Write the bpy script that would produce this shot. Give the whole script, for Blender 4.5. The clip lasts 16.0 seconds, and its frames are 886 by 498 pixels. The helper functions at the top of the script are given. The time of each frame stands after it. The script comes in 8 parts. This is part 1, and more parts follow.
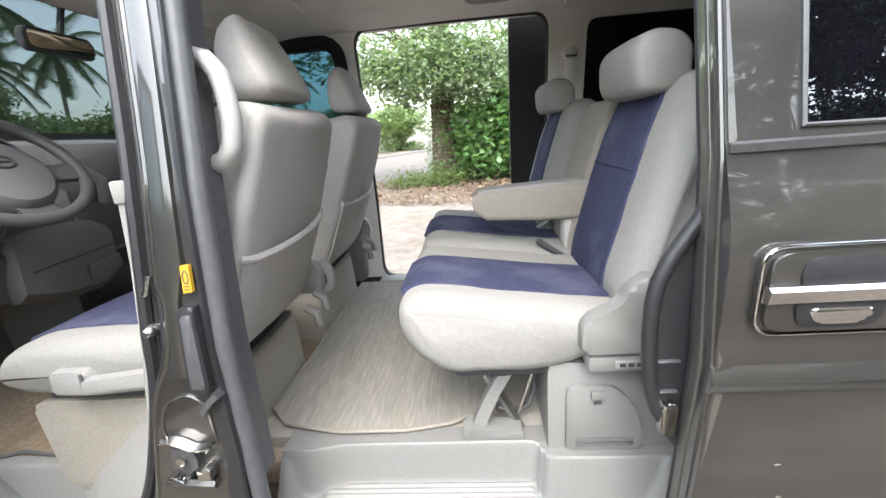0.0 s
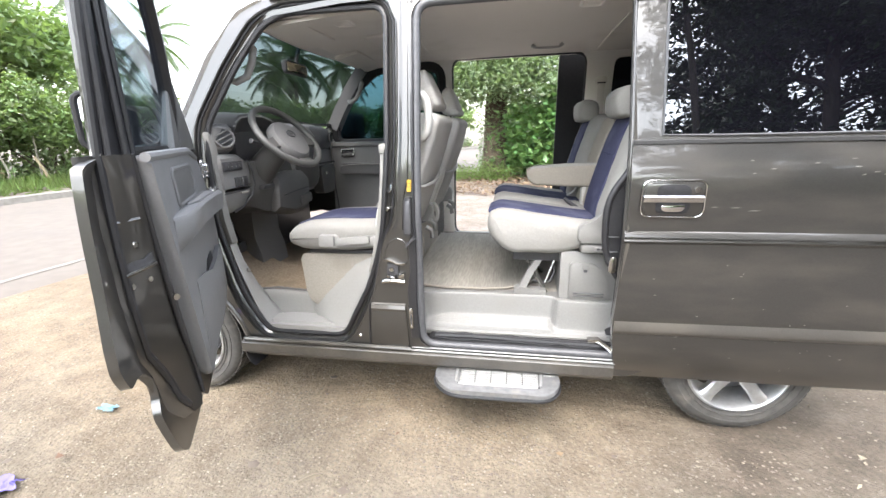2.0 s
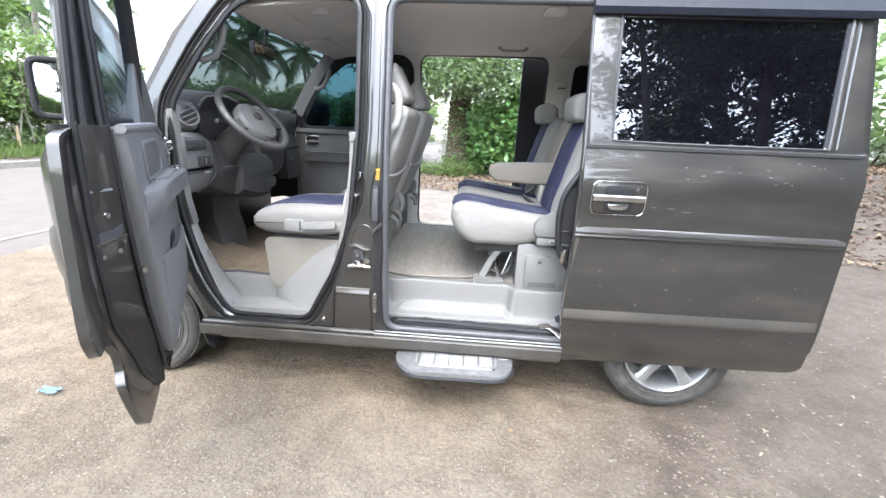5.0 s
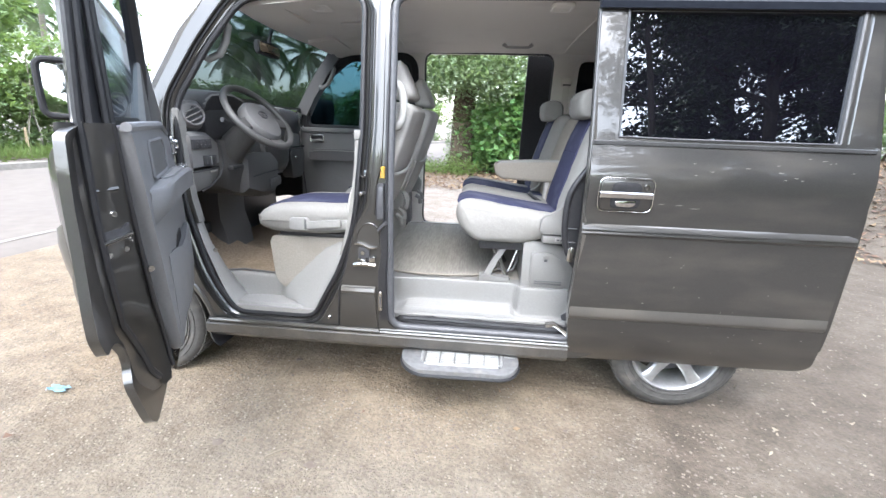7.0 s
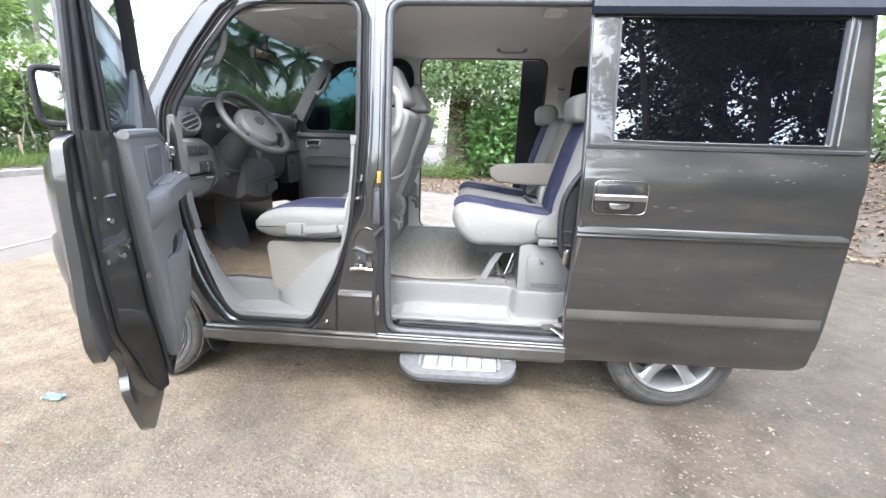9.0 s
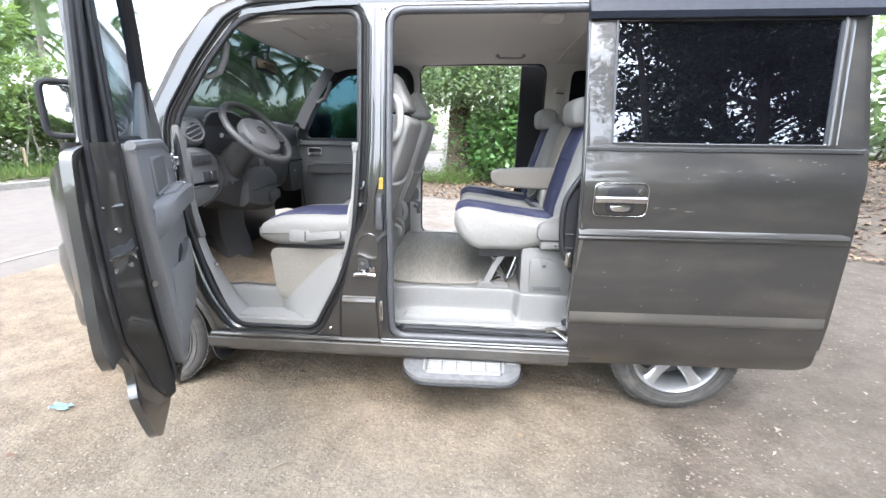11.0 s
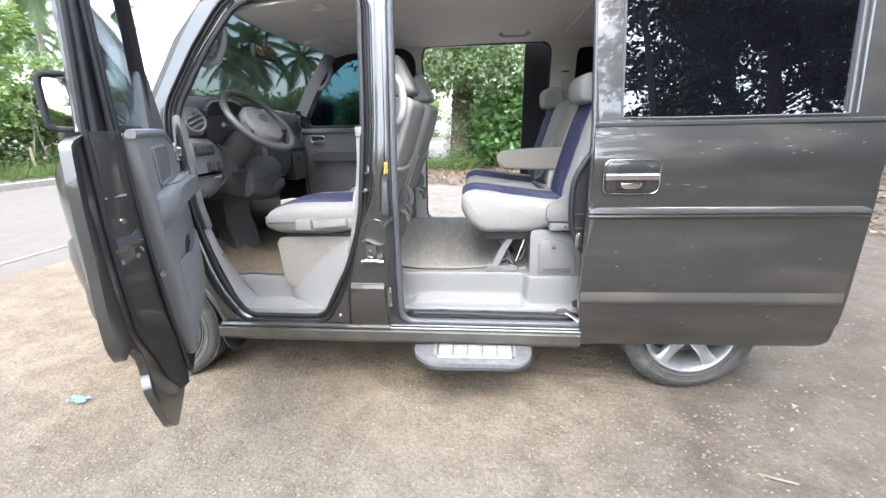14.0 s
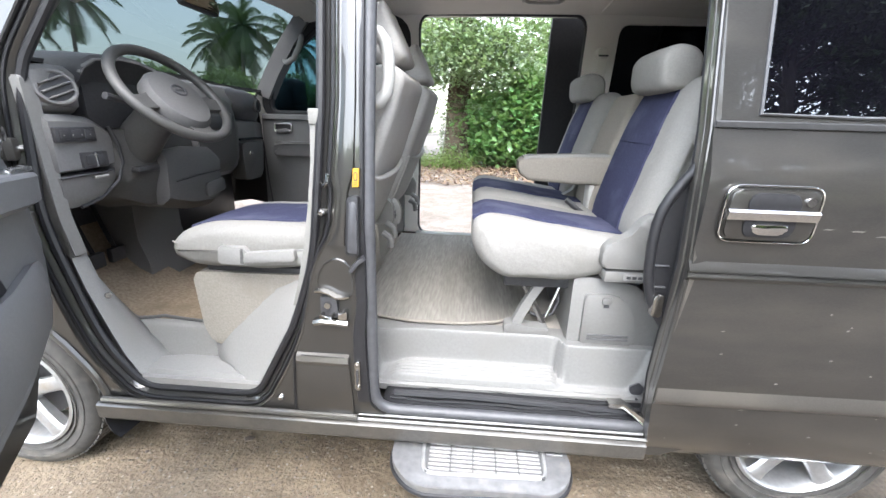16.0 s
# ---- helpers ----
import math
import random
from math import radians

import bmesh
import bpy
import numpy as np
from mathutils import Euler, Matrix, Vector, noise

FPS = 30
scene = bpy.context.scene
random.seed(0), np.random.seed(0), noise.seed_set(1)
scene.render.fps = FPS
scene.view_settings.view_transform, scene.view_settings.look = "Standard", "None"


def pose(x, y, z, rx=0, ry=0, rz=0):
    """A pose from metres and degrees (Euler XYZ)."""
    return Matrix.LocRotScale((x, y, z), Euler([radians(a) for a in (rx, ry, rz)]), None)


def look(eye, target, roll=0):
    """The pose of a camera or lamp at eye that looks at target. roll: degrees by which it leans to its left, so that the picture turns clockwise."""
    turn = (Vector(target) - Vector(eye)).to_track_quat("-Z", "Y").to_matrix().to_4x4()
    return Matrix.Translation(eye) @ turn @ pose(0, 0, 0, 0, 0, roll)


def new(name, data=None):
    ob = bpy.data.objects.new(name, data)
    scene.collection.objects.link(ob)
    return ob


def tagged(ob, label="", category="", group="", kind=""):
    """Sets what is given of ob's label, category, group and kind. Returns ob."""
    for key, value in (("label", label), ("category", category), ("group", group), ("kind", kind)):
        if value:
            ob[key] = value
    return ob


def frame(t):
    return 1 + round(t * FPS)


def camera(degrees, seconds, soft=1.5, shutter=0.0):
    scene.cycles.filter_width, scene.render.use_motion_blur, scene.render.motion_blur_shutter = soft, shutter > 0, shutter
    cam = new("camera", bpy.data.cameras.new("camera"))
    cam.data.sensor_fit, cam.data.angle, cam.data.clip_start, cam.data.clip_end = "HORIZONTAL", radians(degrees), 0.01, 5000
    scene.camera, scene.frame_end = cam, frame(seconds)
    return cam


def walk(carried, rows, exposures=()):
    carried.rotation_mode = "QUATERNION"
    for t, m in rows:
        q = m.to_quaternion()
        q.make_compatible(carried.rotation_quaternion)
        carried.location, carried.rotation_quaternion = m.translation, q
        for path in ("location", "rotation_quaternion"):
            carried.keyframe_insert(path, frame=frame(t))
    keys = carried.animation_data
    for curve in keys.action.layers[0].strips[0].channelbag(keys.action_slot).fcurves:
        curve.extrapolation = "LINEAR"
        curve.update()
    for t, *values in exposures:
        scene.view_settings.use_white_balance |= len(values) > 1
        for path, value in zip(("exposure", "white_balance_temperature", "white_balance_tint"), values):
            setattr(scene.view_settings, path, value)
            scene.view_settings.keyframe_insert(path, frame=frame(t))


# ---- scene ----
cam = camera(94.9, 16.0)
PATH = [
    (0, (0.564, -0.639, 1.28), (0.41, 1.28, 0.737), -4.5),
    (0.5, (0.58, -0.877, 1.34), (0.426, 1.061, 0.87), -0.6),
    (1, (0.612, -1.187, 1.295), (0.385, 0.767, 0.931), 2.0),
    (1.1, (0.618, -1.248, 1.256), (0.36, 0.683, 0.802), 1.2),
    (1.5, (0.599, -1.417, 1.286), (0.208, 0.483, 0.798), 0.1),
    (2, (0.501, -1.623, 1.278), (0.162, 0.271, 0.733), -1.4),
    (2.5, (0.449, -1.724, 1.283), (0.049, 0.156, 0.73), 0.2),
    (3, (0.437, -1.731, 1.281), (0.085, 0.163, 0.744), 2.0),
    (3.5, (0.443, -1.723, 1.279), (0.116, 0.173, 0.732), 1.5),
    (4, (0.461, -1.718, 1.274), (0.209, 0.186, 0.716), 1.7),
    (4.5, (0.484, -1.714, 1.275), (0.312, 0.198, 0.714), 2.1),
    (4.7, (0.489, -1.715, 1.274), (0.353, 0.199, 0.711), 2.4),
    (7, (0.484, -1.709, 1.266), (0.326, 0.201, 0.694), 2.0),
    (7.5, (0.482, -1.711, 1.267), (0.329, 0.203, 0.708), 2.2),
    (8, (0.485, -1.713, 1.269), (0.331, 0.202, 0.712), 1.7),
    (8.5, (0.491, -1.714, 1.268), (0.344, 0.202, 0.712), 1.5),
    (9, (0.486, -1.717, 1.268), (0.342, 0.2, 0.715), 1.6),
    (11.5, (0.486, -1.733, 1.268), (0.329, 0.19, 0.742), 0.5),
    (12, (0.481, -1.739, 1.265), (0.315, 0.181, 0.729), 1.3),
    (12.5, (0.48, -1.745, 1.263), (0.297, 0.169, 0.713), 1.4),
    (13, (0.478, -1.748, 1.258), (0.29, 0.162, 0.694), 0.9),
    (13.5, (0.475, -1.744, 1.256), (0.27, 0.161, 0.683), -0.1),
    (14, (0.478, -1.712, 1.249), (0.292, 0.191, 0.661), -1.3),
    (14.5, (0.485, -1.579, 1.219), (0.399, 0.318, 0.591), -2.1),
    (15, (0.519, -1.364, 1.22), (0.543, 0.565, 0.695), -1.4),
    (15.5, (0.488, -1.207, 1.247), (0.511, 0.717, 0.699), -0.1),
    (16, (0.376, -1.045, 1.225), (0.251, 0.857, 0.621), 1.6),
]
walk(cam, [(t, look(eye, target, roll)) for t, eye, target, roll in PATH], [(0, 2.94, 6550, 9), (0.5, 3.06, 6850, 10), (1, 3.06, 6850, 10), (1.5, 3.0, 6800, 10), (2, 3.0, 6650, 10), (2.5, 2.87, 6300, 10), (3, 2.78, 6150, 10), (3.5, 2.80, 6150, 10), (4.5, 2.92, 6150, 10), (7, 2.97, 6150, 10), (12.5, 2.96, 6150, 10), (13.5, 2.92, 6150, 10), (14, 2.92, 6150, 10), (14.5, 3.0, 6200, 10), (16, 3.04, 6300, 10)])

# ---- world and light ----
from mathutils import geometry

world = bpy.data.worlds.new("world")
scene.world = world
world.use_nodes = True
wn, wl = world.node_tree.nodes, world.node_tree.links
wn.clear()
sky = wn.new("ShaderNodeTexSky")
sky.sky_type = "NISHITA"
sky.sun_disc = False
sky.sun_elevation, sky.sun_rotation = radians(58), radians(180)
sky.air_density, sky.dust_density, sky.ozone_density = 1.4, 2.5, 1.5
haze = wn.new("ShaderNodeHueSaturation")
haze.inputs["Saturation"].default_value = 0.45
back = wn.new("ShaderNodeBackground")
back.inputs["Strength"].default_value = 0.15
wout = wn.new("ShaderNodeOutputWorld")
wl.new(sky.outputs[0], haze.inputs["Color"])
wl.new(haze.outputs[0], back.inputs["Color"])
wl.new(back.outputs[0], wout.inputs["Surface"])
sun = new("sun", bpy.data.lights.new("sun", "SUN"))
sun.data.energy, sun.data.angle, sun.data.color = 0.32, radians(60), (1.0, 0.99, 0.97)
sun.matrix_world = look((0, -8.7, 14), (0, 0, 0))


# ---- materials ----
def ramp_set(node, stops):
    els = node.color_ramp.elements
    while len(els) < len(stops):
        els.new(0.5)
    for e, (p, c) in zip(els, stops):
        e.position, e.color = p, (*c, 1)


def material(name, c1, c2=None, rough=0.6, metal=0.0, scale=20.0, detail=6.0, bump=0.0, bump_scale=None, coat=0.0,
             spots=None, spot_scale=3.0, spot_range=(0.55, 0.75), spec=0.5, rough2=None, dist=0.01, stretch=(1, 1, 1), vary=0.0, translucent=None):
    """A surface with fine grain between two colours, an optional second layer of larger stains, and relief."""
    m = bpy.data.materials.new(name)
    m.use_nodes = True
    n, l = m.node_tree.nodes, m.node_tree.links
    p = n["Principled BSDF"]
    p.inputs["Roughness"].default_value, p.inputs["Metallic"].default_value = rough, metal
    p.inputs["Coat Weight"].default_value, p.inputs["Coat Roughness"].default_value = coat, 0.03
    p.inputs["Coat IOR"].default_value = 1.65
    p.inputs["Specular IOR Level"].default_value = spec
    co = n.new("ShaderNodeTexCoord")
    mp = n.new("ShaderNodeMapping")
    mp.inputs["Scale"].default_value = stretch
    l.new(co.outputs["Object"], mp.inputs["Vector"])
    tex = n.new("ShaderNodeTexNoise")
    tex.inputs["Scale"].default_value, tex.inputs["Detail"].default_value = scale, detail
    l.new(mp.outputs[0], tex.inputs["Vector"])
    r = n.new("ShaderNodeValToRGB")
    c2 = c2 or tuple(0.8 * v for v in c1)
    ramp_set(r, [(0.3, c2), (0.7, c1)])
    l.new(tex.outputs["Fac"], r.inputs["Fac"])
    colour = r.outputs["Color"]
    if spots:
        t2 = n.new("ShaderNodeTexNoise")
        t2.inputs["Scale"].default_value, t2.inputs["Detail"].default_value = spot_scale, 8
        l.new(mp.outputs[0], t2.inputs["Vector"])
        mr = n.new("ShaderNodeMapRange")
        mr.inputs["From Min"].default_value, mr.inputs["From Max"].default_value = spot_range
        l.new(t2.outputs["Fac"], mr.inputs["Value"])
        mx = n.new("ShaderNodeMixRGB")
        mx.inputs["Color2"].default_value = (*spots, 1)
        l.new(mr.outputs[0], mx.inputs["Fac"])
        l.new(colour, mx.inputs["Color1"])
        colour = mx.outputs["Color"]
        if rough2 is not None:
            rr = n.new("ShaderNodeMapRange")
            rr.inputs["To Min"].default_value, rr.inputs["To Max"].default_value = rough, rough2
            l.new(mr.outputs[0], rr.inputs["Value"])
            l.new(rr.outputs[0], p.inputs["Roughness"])
    if vary:
        g = n.new("ShaderNodeNewGeometry")
        hs = n.new("ShaderNodeHueSaturation")
        vr = n.new("ShaderNodeMapRange")
        vr.inputs["To Min"].default_value, vr.inputs["To Max"].default_value = 1 - vary, 1 + vary
        l.new(g.outputs["Random Per Island"], vr.inputs["Value"])
        l.new(vr.outputs[0], hs.inputs["Value"])
        hv = n.new("ShaderNodeMapRange")
        hv.inputs["To Min"].default_value, hv.inputs["To Max"].default_value = 0.5 - 0.05 * vary, 0.5 + 0.05 * vary
        l.new(g.outputs["Random Per Island"], hv.inputs["Value"])
        l.new(hv.outputs[0], hs.inputs["Hue"])
        l.new(colour, hs.inputs["Color"])
        colour = hs.outputs["Color"]
    l.new(colour, p.inputs["Base Color"])
    if bump:
        b = n.new("ShaderNodeBump")
        b.inputs["Strength"].default_value, b.inputs["Distance"].default_value = bump, dist
        if bump_scale:
            t3 = n.new("ShaderNodeTexNoise")
            t3.inputs["Scale"].default_value, t3.inputs["Detail"].default_value = bump_scale, 4
            l.new(mp.outputs[0], t3.inputs["Vector"])
            l.new(t3.outputs["Fac"], b.inputs["Height"])
        else:
            l.new(tex.outputs["Fac"], b.inputs["Height"])
        l.new(b.outputs["Normal"], p.inputs["Normal"])
    if translucent:
        out = n["Material Output"]
        tr = n.new("ShaderNodeBsdfTranslucent")
        tr.inputs["Color"].default_value = (*translucent, 1)
        ms = n.new("ShaderNodeMixShader")
        ms.inputs["Fac"].default_value = 0.45
        l.new(p.outputs[0], ms.inputs[1])
        l.new(tr.outputs[0], ms.inputs[2])
        l.new(ms.outputs[0], out.inputs["Surface"])
    return m


def glass(name, tint, gloss=0.06, rough=0.0, glare_veil=0.0):
    """A tinted pane: light passes through it coloured, and its face mirrors more at a glance."""
    m = bpy.data.materials.new(name)
    m.use_nodes = True
    n, l = m.node_tree.nodes, m.node_tree.links
    n.remove(n["Principled BSDF"])
    tr = n.new("ShaderNodeBsdfTransparent")
    tr.inputs["Color"].default_value = (*tint, 1)
    gl = n.new("ShaderNodeBsdfGlossy")
    gl.inputs["Roughness"].default_value = rough
    gl.inputs["Color"].default_value = (0.90, 0.95, 1, 1)
    lw = n.new("ShaderNodeLayerWeight")
    lw.inputs["Blend"].default_value = 0.5
    pw = n.new("ShaderNodeMath")
    pw.operation = "POWER"
    pw.inputs[1].default_value = 4.0
    fr = n.new("ShaderNodeMapRange")
    fr.inputs["To Min"].default_value = gloss
    l.new(lw.outputs["Facing"], pw.inputs[0])
    l.new(pw.outputs[0], fr.inputs["Value"])
    mx = n.new("ShaderNodeMixShader")
    l.new(fr.outputs[0], mx.inputs["Fac"])
    l.new(tr.outputs[0], mx.inputs[1])
    l.new(gl.outputs[0], mx.inputs[2])
    last = mx
    # blue-violet diffuse layer that lifts the pane's blacks like camera glare
    if glare_veil:
        df = n.new("ShaderNodeBsdfDiffuse")
        df.inputs["Color"].default_value = (0.36, 0.35, 0.56, 1)
        nz = n.new("ShaderNodeTexNoise")
        nz.inputs["Scale"].default_value, nz.inputs["Detail"].default_value = 6, 8
        dr = n.new("ShaderNodeMapRange")
        dr.inputs["To Min"].default_value, dr.inputs["To Max"].default_value = 0.4 * glare_veil, 1.6 * glare_veil
        l.new(nz.outputs["Fac"], dr.inputs["Value"])
        last = n.new("ShaderNodeMixShader")
        l.new(dr.outputs[0], last.inputs["Fac"])
        l.new(mx.outputs[0], last.inputs[1])
        l.new(df.outputs[0], last.inputs[2])
    l.new(last.outputs[0], n["Material Output"].inputs["Surface"])
    return m


PAINT = material("bronze_paint", (0.038, 0.0368, 0.0352), (0.030, 0.0288, 0.0272), rough=0.34, metal=0.35, scale=400, coat=1.0, spots=(0.041, 0.037, 0.032), spot_scale=2.2, spot_range=(0.45, 0.85), rough2=0.48)
SLIDE_PAINT = material("filmed_bronze_paint", (0.038, 0.0368, 0.0352), (0.030, 0.0288, 0.0272), rough=0.34, metal=0.35, scale=300, coat=1.0, spots=(0.075, 0.067, 0.057), spot_scale=5, spot_range=(0.46, 0.92), rough2=0.6, stretch=(0.5, 1, 1.8))
# dusty body paint, its base also raised for ground bounce and bright edges
PAINT_DUSTY_LIT = material("dusty_lit_bronze_paint", (0.086, 0.081, 0.075), (0.070, 0.066, 0.060), rough=0.40, metal=0.4, scale=300, coat=0.6, spots=(0.12, 0.108, 0.092), spot_scale=4, spot_range=(0.45, 0.8), rough2=0.6)
ROCKER_LIT = material("dusty_lit_sill_paint", (0.075, 0.071, 0.065), (0.058, 0.054, 0.049), rough=0.36, metal=0.3, scale=120, coat=0.6, spots=(0.11, 0.10, 0.085), spot_scale=6, spot_range=(0.45, 0.75))
SATIN = material("satin_window_trim", (0.085, 0.085, 0.088), (0.066, 0.066, 0.069), rough=0.40, metal=0.5, scale=60)
SILVER = material("silver_trim", (0.55, 0.55, 0.55), (0.45, 0.45, 0.45), rough=0.25, metal=0.8, scale=60, coat=0.3)
CHROME = material("chrome", (0.75, 0.75, 0.76), (0.65, 0.65, 0.66), rough=0.08, metal=1.0, scale=30)
STEEL = material("zinc_steel", (0.52, 0.51, 0.49), (0.38, 0.37, 0.355), rough=0.24, metal=1.0, scale=40)
RUBBER = material("black_rubber", (0.020, 0.020, 0.023), (0.014, 0.014, 0.016), rough=0.45, scale=60, bump=0.1)
SEAL = material("grey_door_seal", (0.078, 0.079, 0.086), (0.058, 0.059, 0.065), rough=0.42, scale=50)
TYRE = material("dusty_tyre_rubber", (0.070, 0.067, 0.062), (0.045, 0.043, 0.041), rough=0.85, scale=30, bump=0.25, spots=(0.125, 0.115, 0.100), spot_scale=9)
PLASTIC = material("grey_trim_plastic", (0.27, 0.266, 0.259), (0.243, 0.239, 0.232), rough=0.5, scale=160, bump=0.08, bump_scale=600, dist=0.002, spots=(0.25, 0.243, 0.23), spot_scale=5, spot_range=(0.5, 0.85))
PLASTIC_PALE = material("pale_sill_plastic", (0.192, 0.19, 0.185), (0.17, 0.168, 0.163), rough=0.5, scale=120, bump=0.05, bump_scale=500, dist=0.002, spots=(0.175, 0.170, 0.160), spot_scale=4, spot_range=(0.45, 0.8))
DASH = material("grey_dash_plastic", (0.185, 0.183, 0.184), (0.162, 0.160, 0.161), rough=0.55, scale=160, bump=0.1, bump_scale=700, dist=0.002, spots=(0.155, 0.152, 0.15), spot_scale=4)
DOORTRIM = material("blue_grey_door_plastic", (0.165, 0.165, 0.171), (0.147, 0.147, 0.152), rough=0.5, scale=160, bump=0.1, bump_scale=700, dist=0.002, spots=(0.132, 0.132, 0.136), spot_scale=5)
DARK = material("dark_plastic", (0.055, 0.055, 0.06), (0.042, 0.042, 0.046), rough=0.5, scale=90, bump=0.05)
HEADLINER = material("beige_grey_headliner", (0.75, 0.72, 0.68), (0.705, 0.675, 0.635), rough=0.95, scale=250, bump=0.1, dist=0.002, spots=(0.62, 0.59, 0.55), spot_scale=3, spec=0.1)
# pale plastic, raised above the headliner tone to make up for dim walls
WALL_LINING = material("lifted_wall_plastic", (0.84, 0.815, 0.78), (0.80, 0.775, 0.74), rough=0.6, scale=200, bump=0.08, bump_scale=600, dist=0.002, spots=(0.76, 0.735, 0.70), spot_scale=3, spec=0.3)
FABRIC = material("pale_grey_velour", (0.258, 0.251, 0.239), (0.23, 0.223, 0.211), rough=0.95, scale=180, bump=0.6, bump_scale=11, dist=0.014, spots=(0.222, 0.213, 0.197), spot_scale=6, spot_range=(0.5, 0.8), spec=0.1)
# the cover cloth again, lightened to add light the seat backs lack
FABRIC_BACK_LIT = material("grey_lit_seat_back_cloth", (0.425, 0.413, 0.395), (0.385, 0.373, 0.356), rough=0.95, scale=120, bump=0.5, bump_scale=10, dist=0.012, spots=(0.345, 0.326, 0.298), spot_scale=4, spec=0.1)
CENTRE = material("taupe_cloth", (0.262, 0.238, 0.208), (0.228, 0.206, 0.178), rough=0.95, scale=140, bump=0.3, bump_scale=40, dist=0.004, spec=0.1)
NAVY = material("navy_velour", (0.046, 0.050, 0.092), (0.034, 0.037, 0.070), rough=0.95, scale=140, bump=0.25, bump_scale=20, dist=0.008, spots=(0.08, 0.084, 0.13), spot_scale=7, spot_range=(0.5, 0.75), spec=0.1)
CARPET = material("worn_beige_carpet", (0.325, 0.262, 0.195), (0.215, 0.168, 0.12), rough=1.0, scale=90, bump=0.4, bump_scale=300, dist=0.004, spots=(0.19, 0.148, 0.105), spot_scale=5, stretch=(1, 1, 1), spec=0.1)
MAT = material("grey_woven_mat", (0.285, 0.269, 0.244), (0.205, 0.192, 0.171), rough=1.0, scale=26, detail=9, bump=0.6, bump_scale=160, dist=0.004, spots=(0.20, 0.187, 0.165), spot_scale=2.2, spot_range=(0.5, 0.72), stretch=(5.0, 0.5, 1), spec=0.1)
LINER = material("dark_metal_floor", (0.10, 0.10, 0.10), (0.06, 0.06, 0.06), rough=0.6, metal=0.3, scale=30)
ALU = material("worn_tread_metal", (0.36, 0.36, 0.357), (0.27, 0.27, 0.266), rough=0.5, metal=0.35, scale=40, bump=0.15, spots=(0.36, 0.33, 0.29), spot_scale=12)
ALU_DULL = material("dull_step_metal", (0.20, 0.20, 0.202), (0.145, 0.145, 0.147), rough=0.55, metal=0.35, scale=40, bump=0.15, spots=(0.28, 0.26, 0.225), spot_scale=12)
VISOR = material("smoky_visor", (0.022, 0.026, 0.036), (0.016, 0.019, 0.028), rough=0.35, scale=40, spec=0.2)
RIM = material("silver_alloy", (0.46, 0.465, 0.47), (0.38, 0.385, 0.39), rough=0.32, metal=0.7, scale=60, spots=(0.42, 0.38, 0.32), spot_scale=10)
YELLOW = material("yellow_sticker", (0.50, 0.30, 0.02), (0.45, 0.26, 0.02), rough=0.5, scale=20)
BELT = material("pale_belt_webbing", (0.25, 0.245, 0.232), (0.21, 0.205, 0.194), rough=0.8, scale=300, bump=0.2)
WHITE = material("white_plastic", (0.40, 0.398, 0.385), (0.355, 0.352, 0.34), rough=0.45, scale=40)
LAMP = material("clear_headlamp", (0.6, 0.62, 0.62), (0.5, 0.52, 0.52), rough=0.1, metal=0.3, scale=10, coat=1)
# mirror metal with a warm reflection's amber put into its colour
TAN = material("amber_reflection_mirror", (0.80, 0.67, 0.49), (0.76, 0.63, 0.45), rough=0.06, metal=1.0, scale=10)
TINT = glass("dark_tinted_glass", (0.030, 0.029, 0.044), gloss=0.20, glare_veil=0.0065)
TEAL = glass("blue_green_tinted_glass", (0.15, 0.235, 0.27), gloss=0.04)
SCREEN = glass("windscreen_glass", (0.088, 0.108, 0.114), gloss=0.05)
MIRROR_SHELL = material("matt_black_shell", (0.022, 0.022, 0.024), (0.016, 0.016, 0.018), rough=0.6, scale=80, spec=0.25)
MIRROR = material("mirror_glass", (0.85, 0.87, 0.88), (0.84, 0.86, 0.87), rough=0.01, metal=1.0, scale=5)


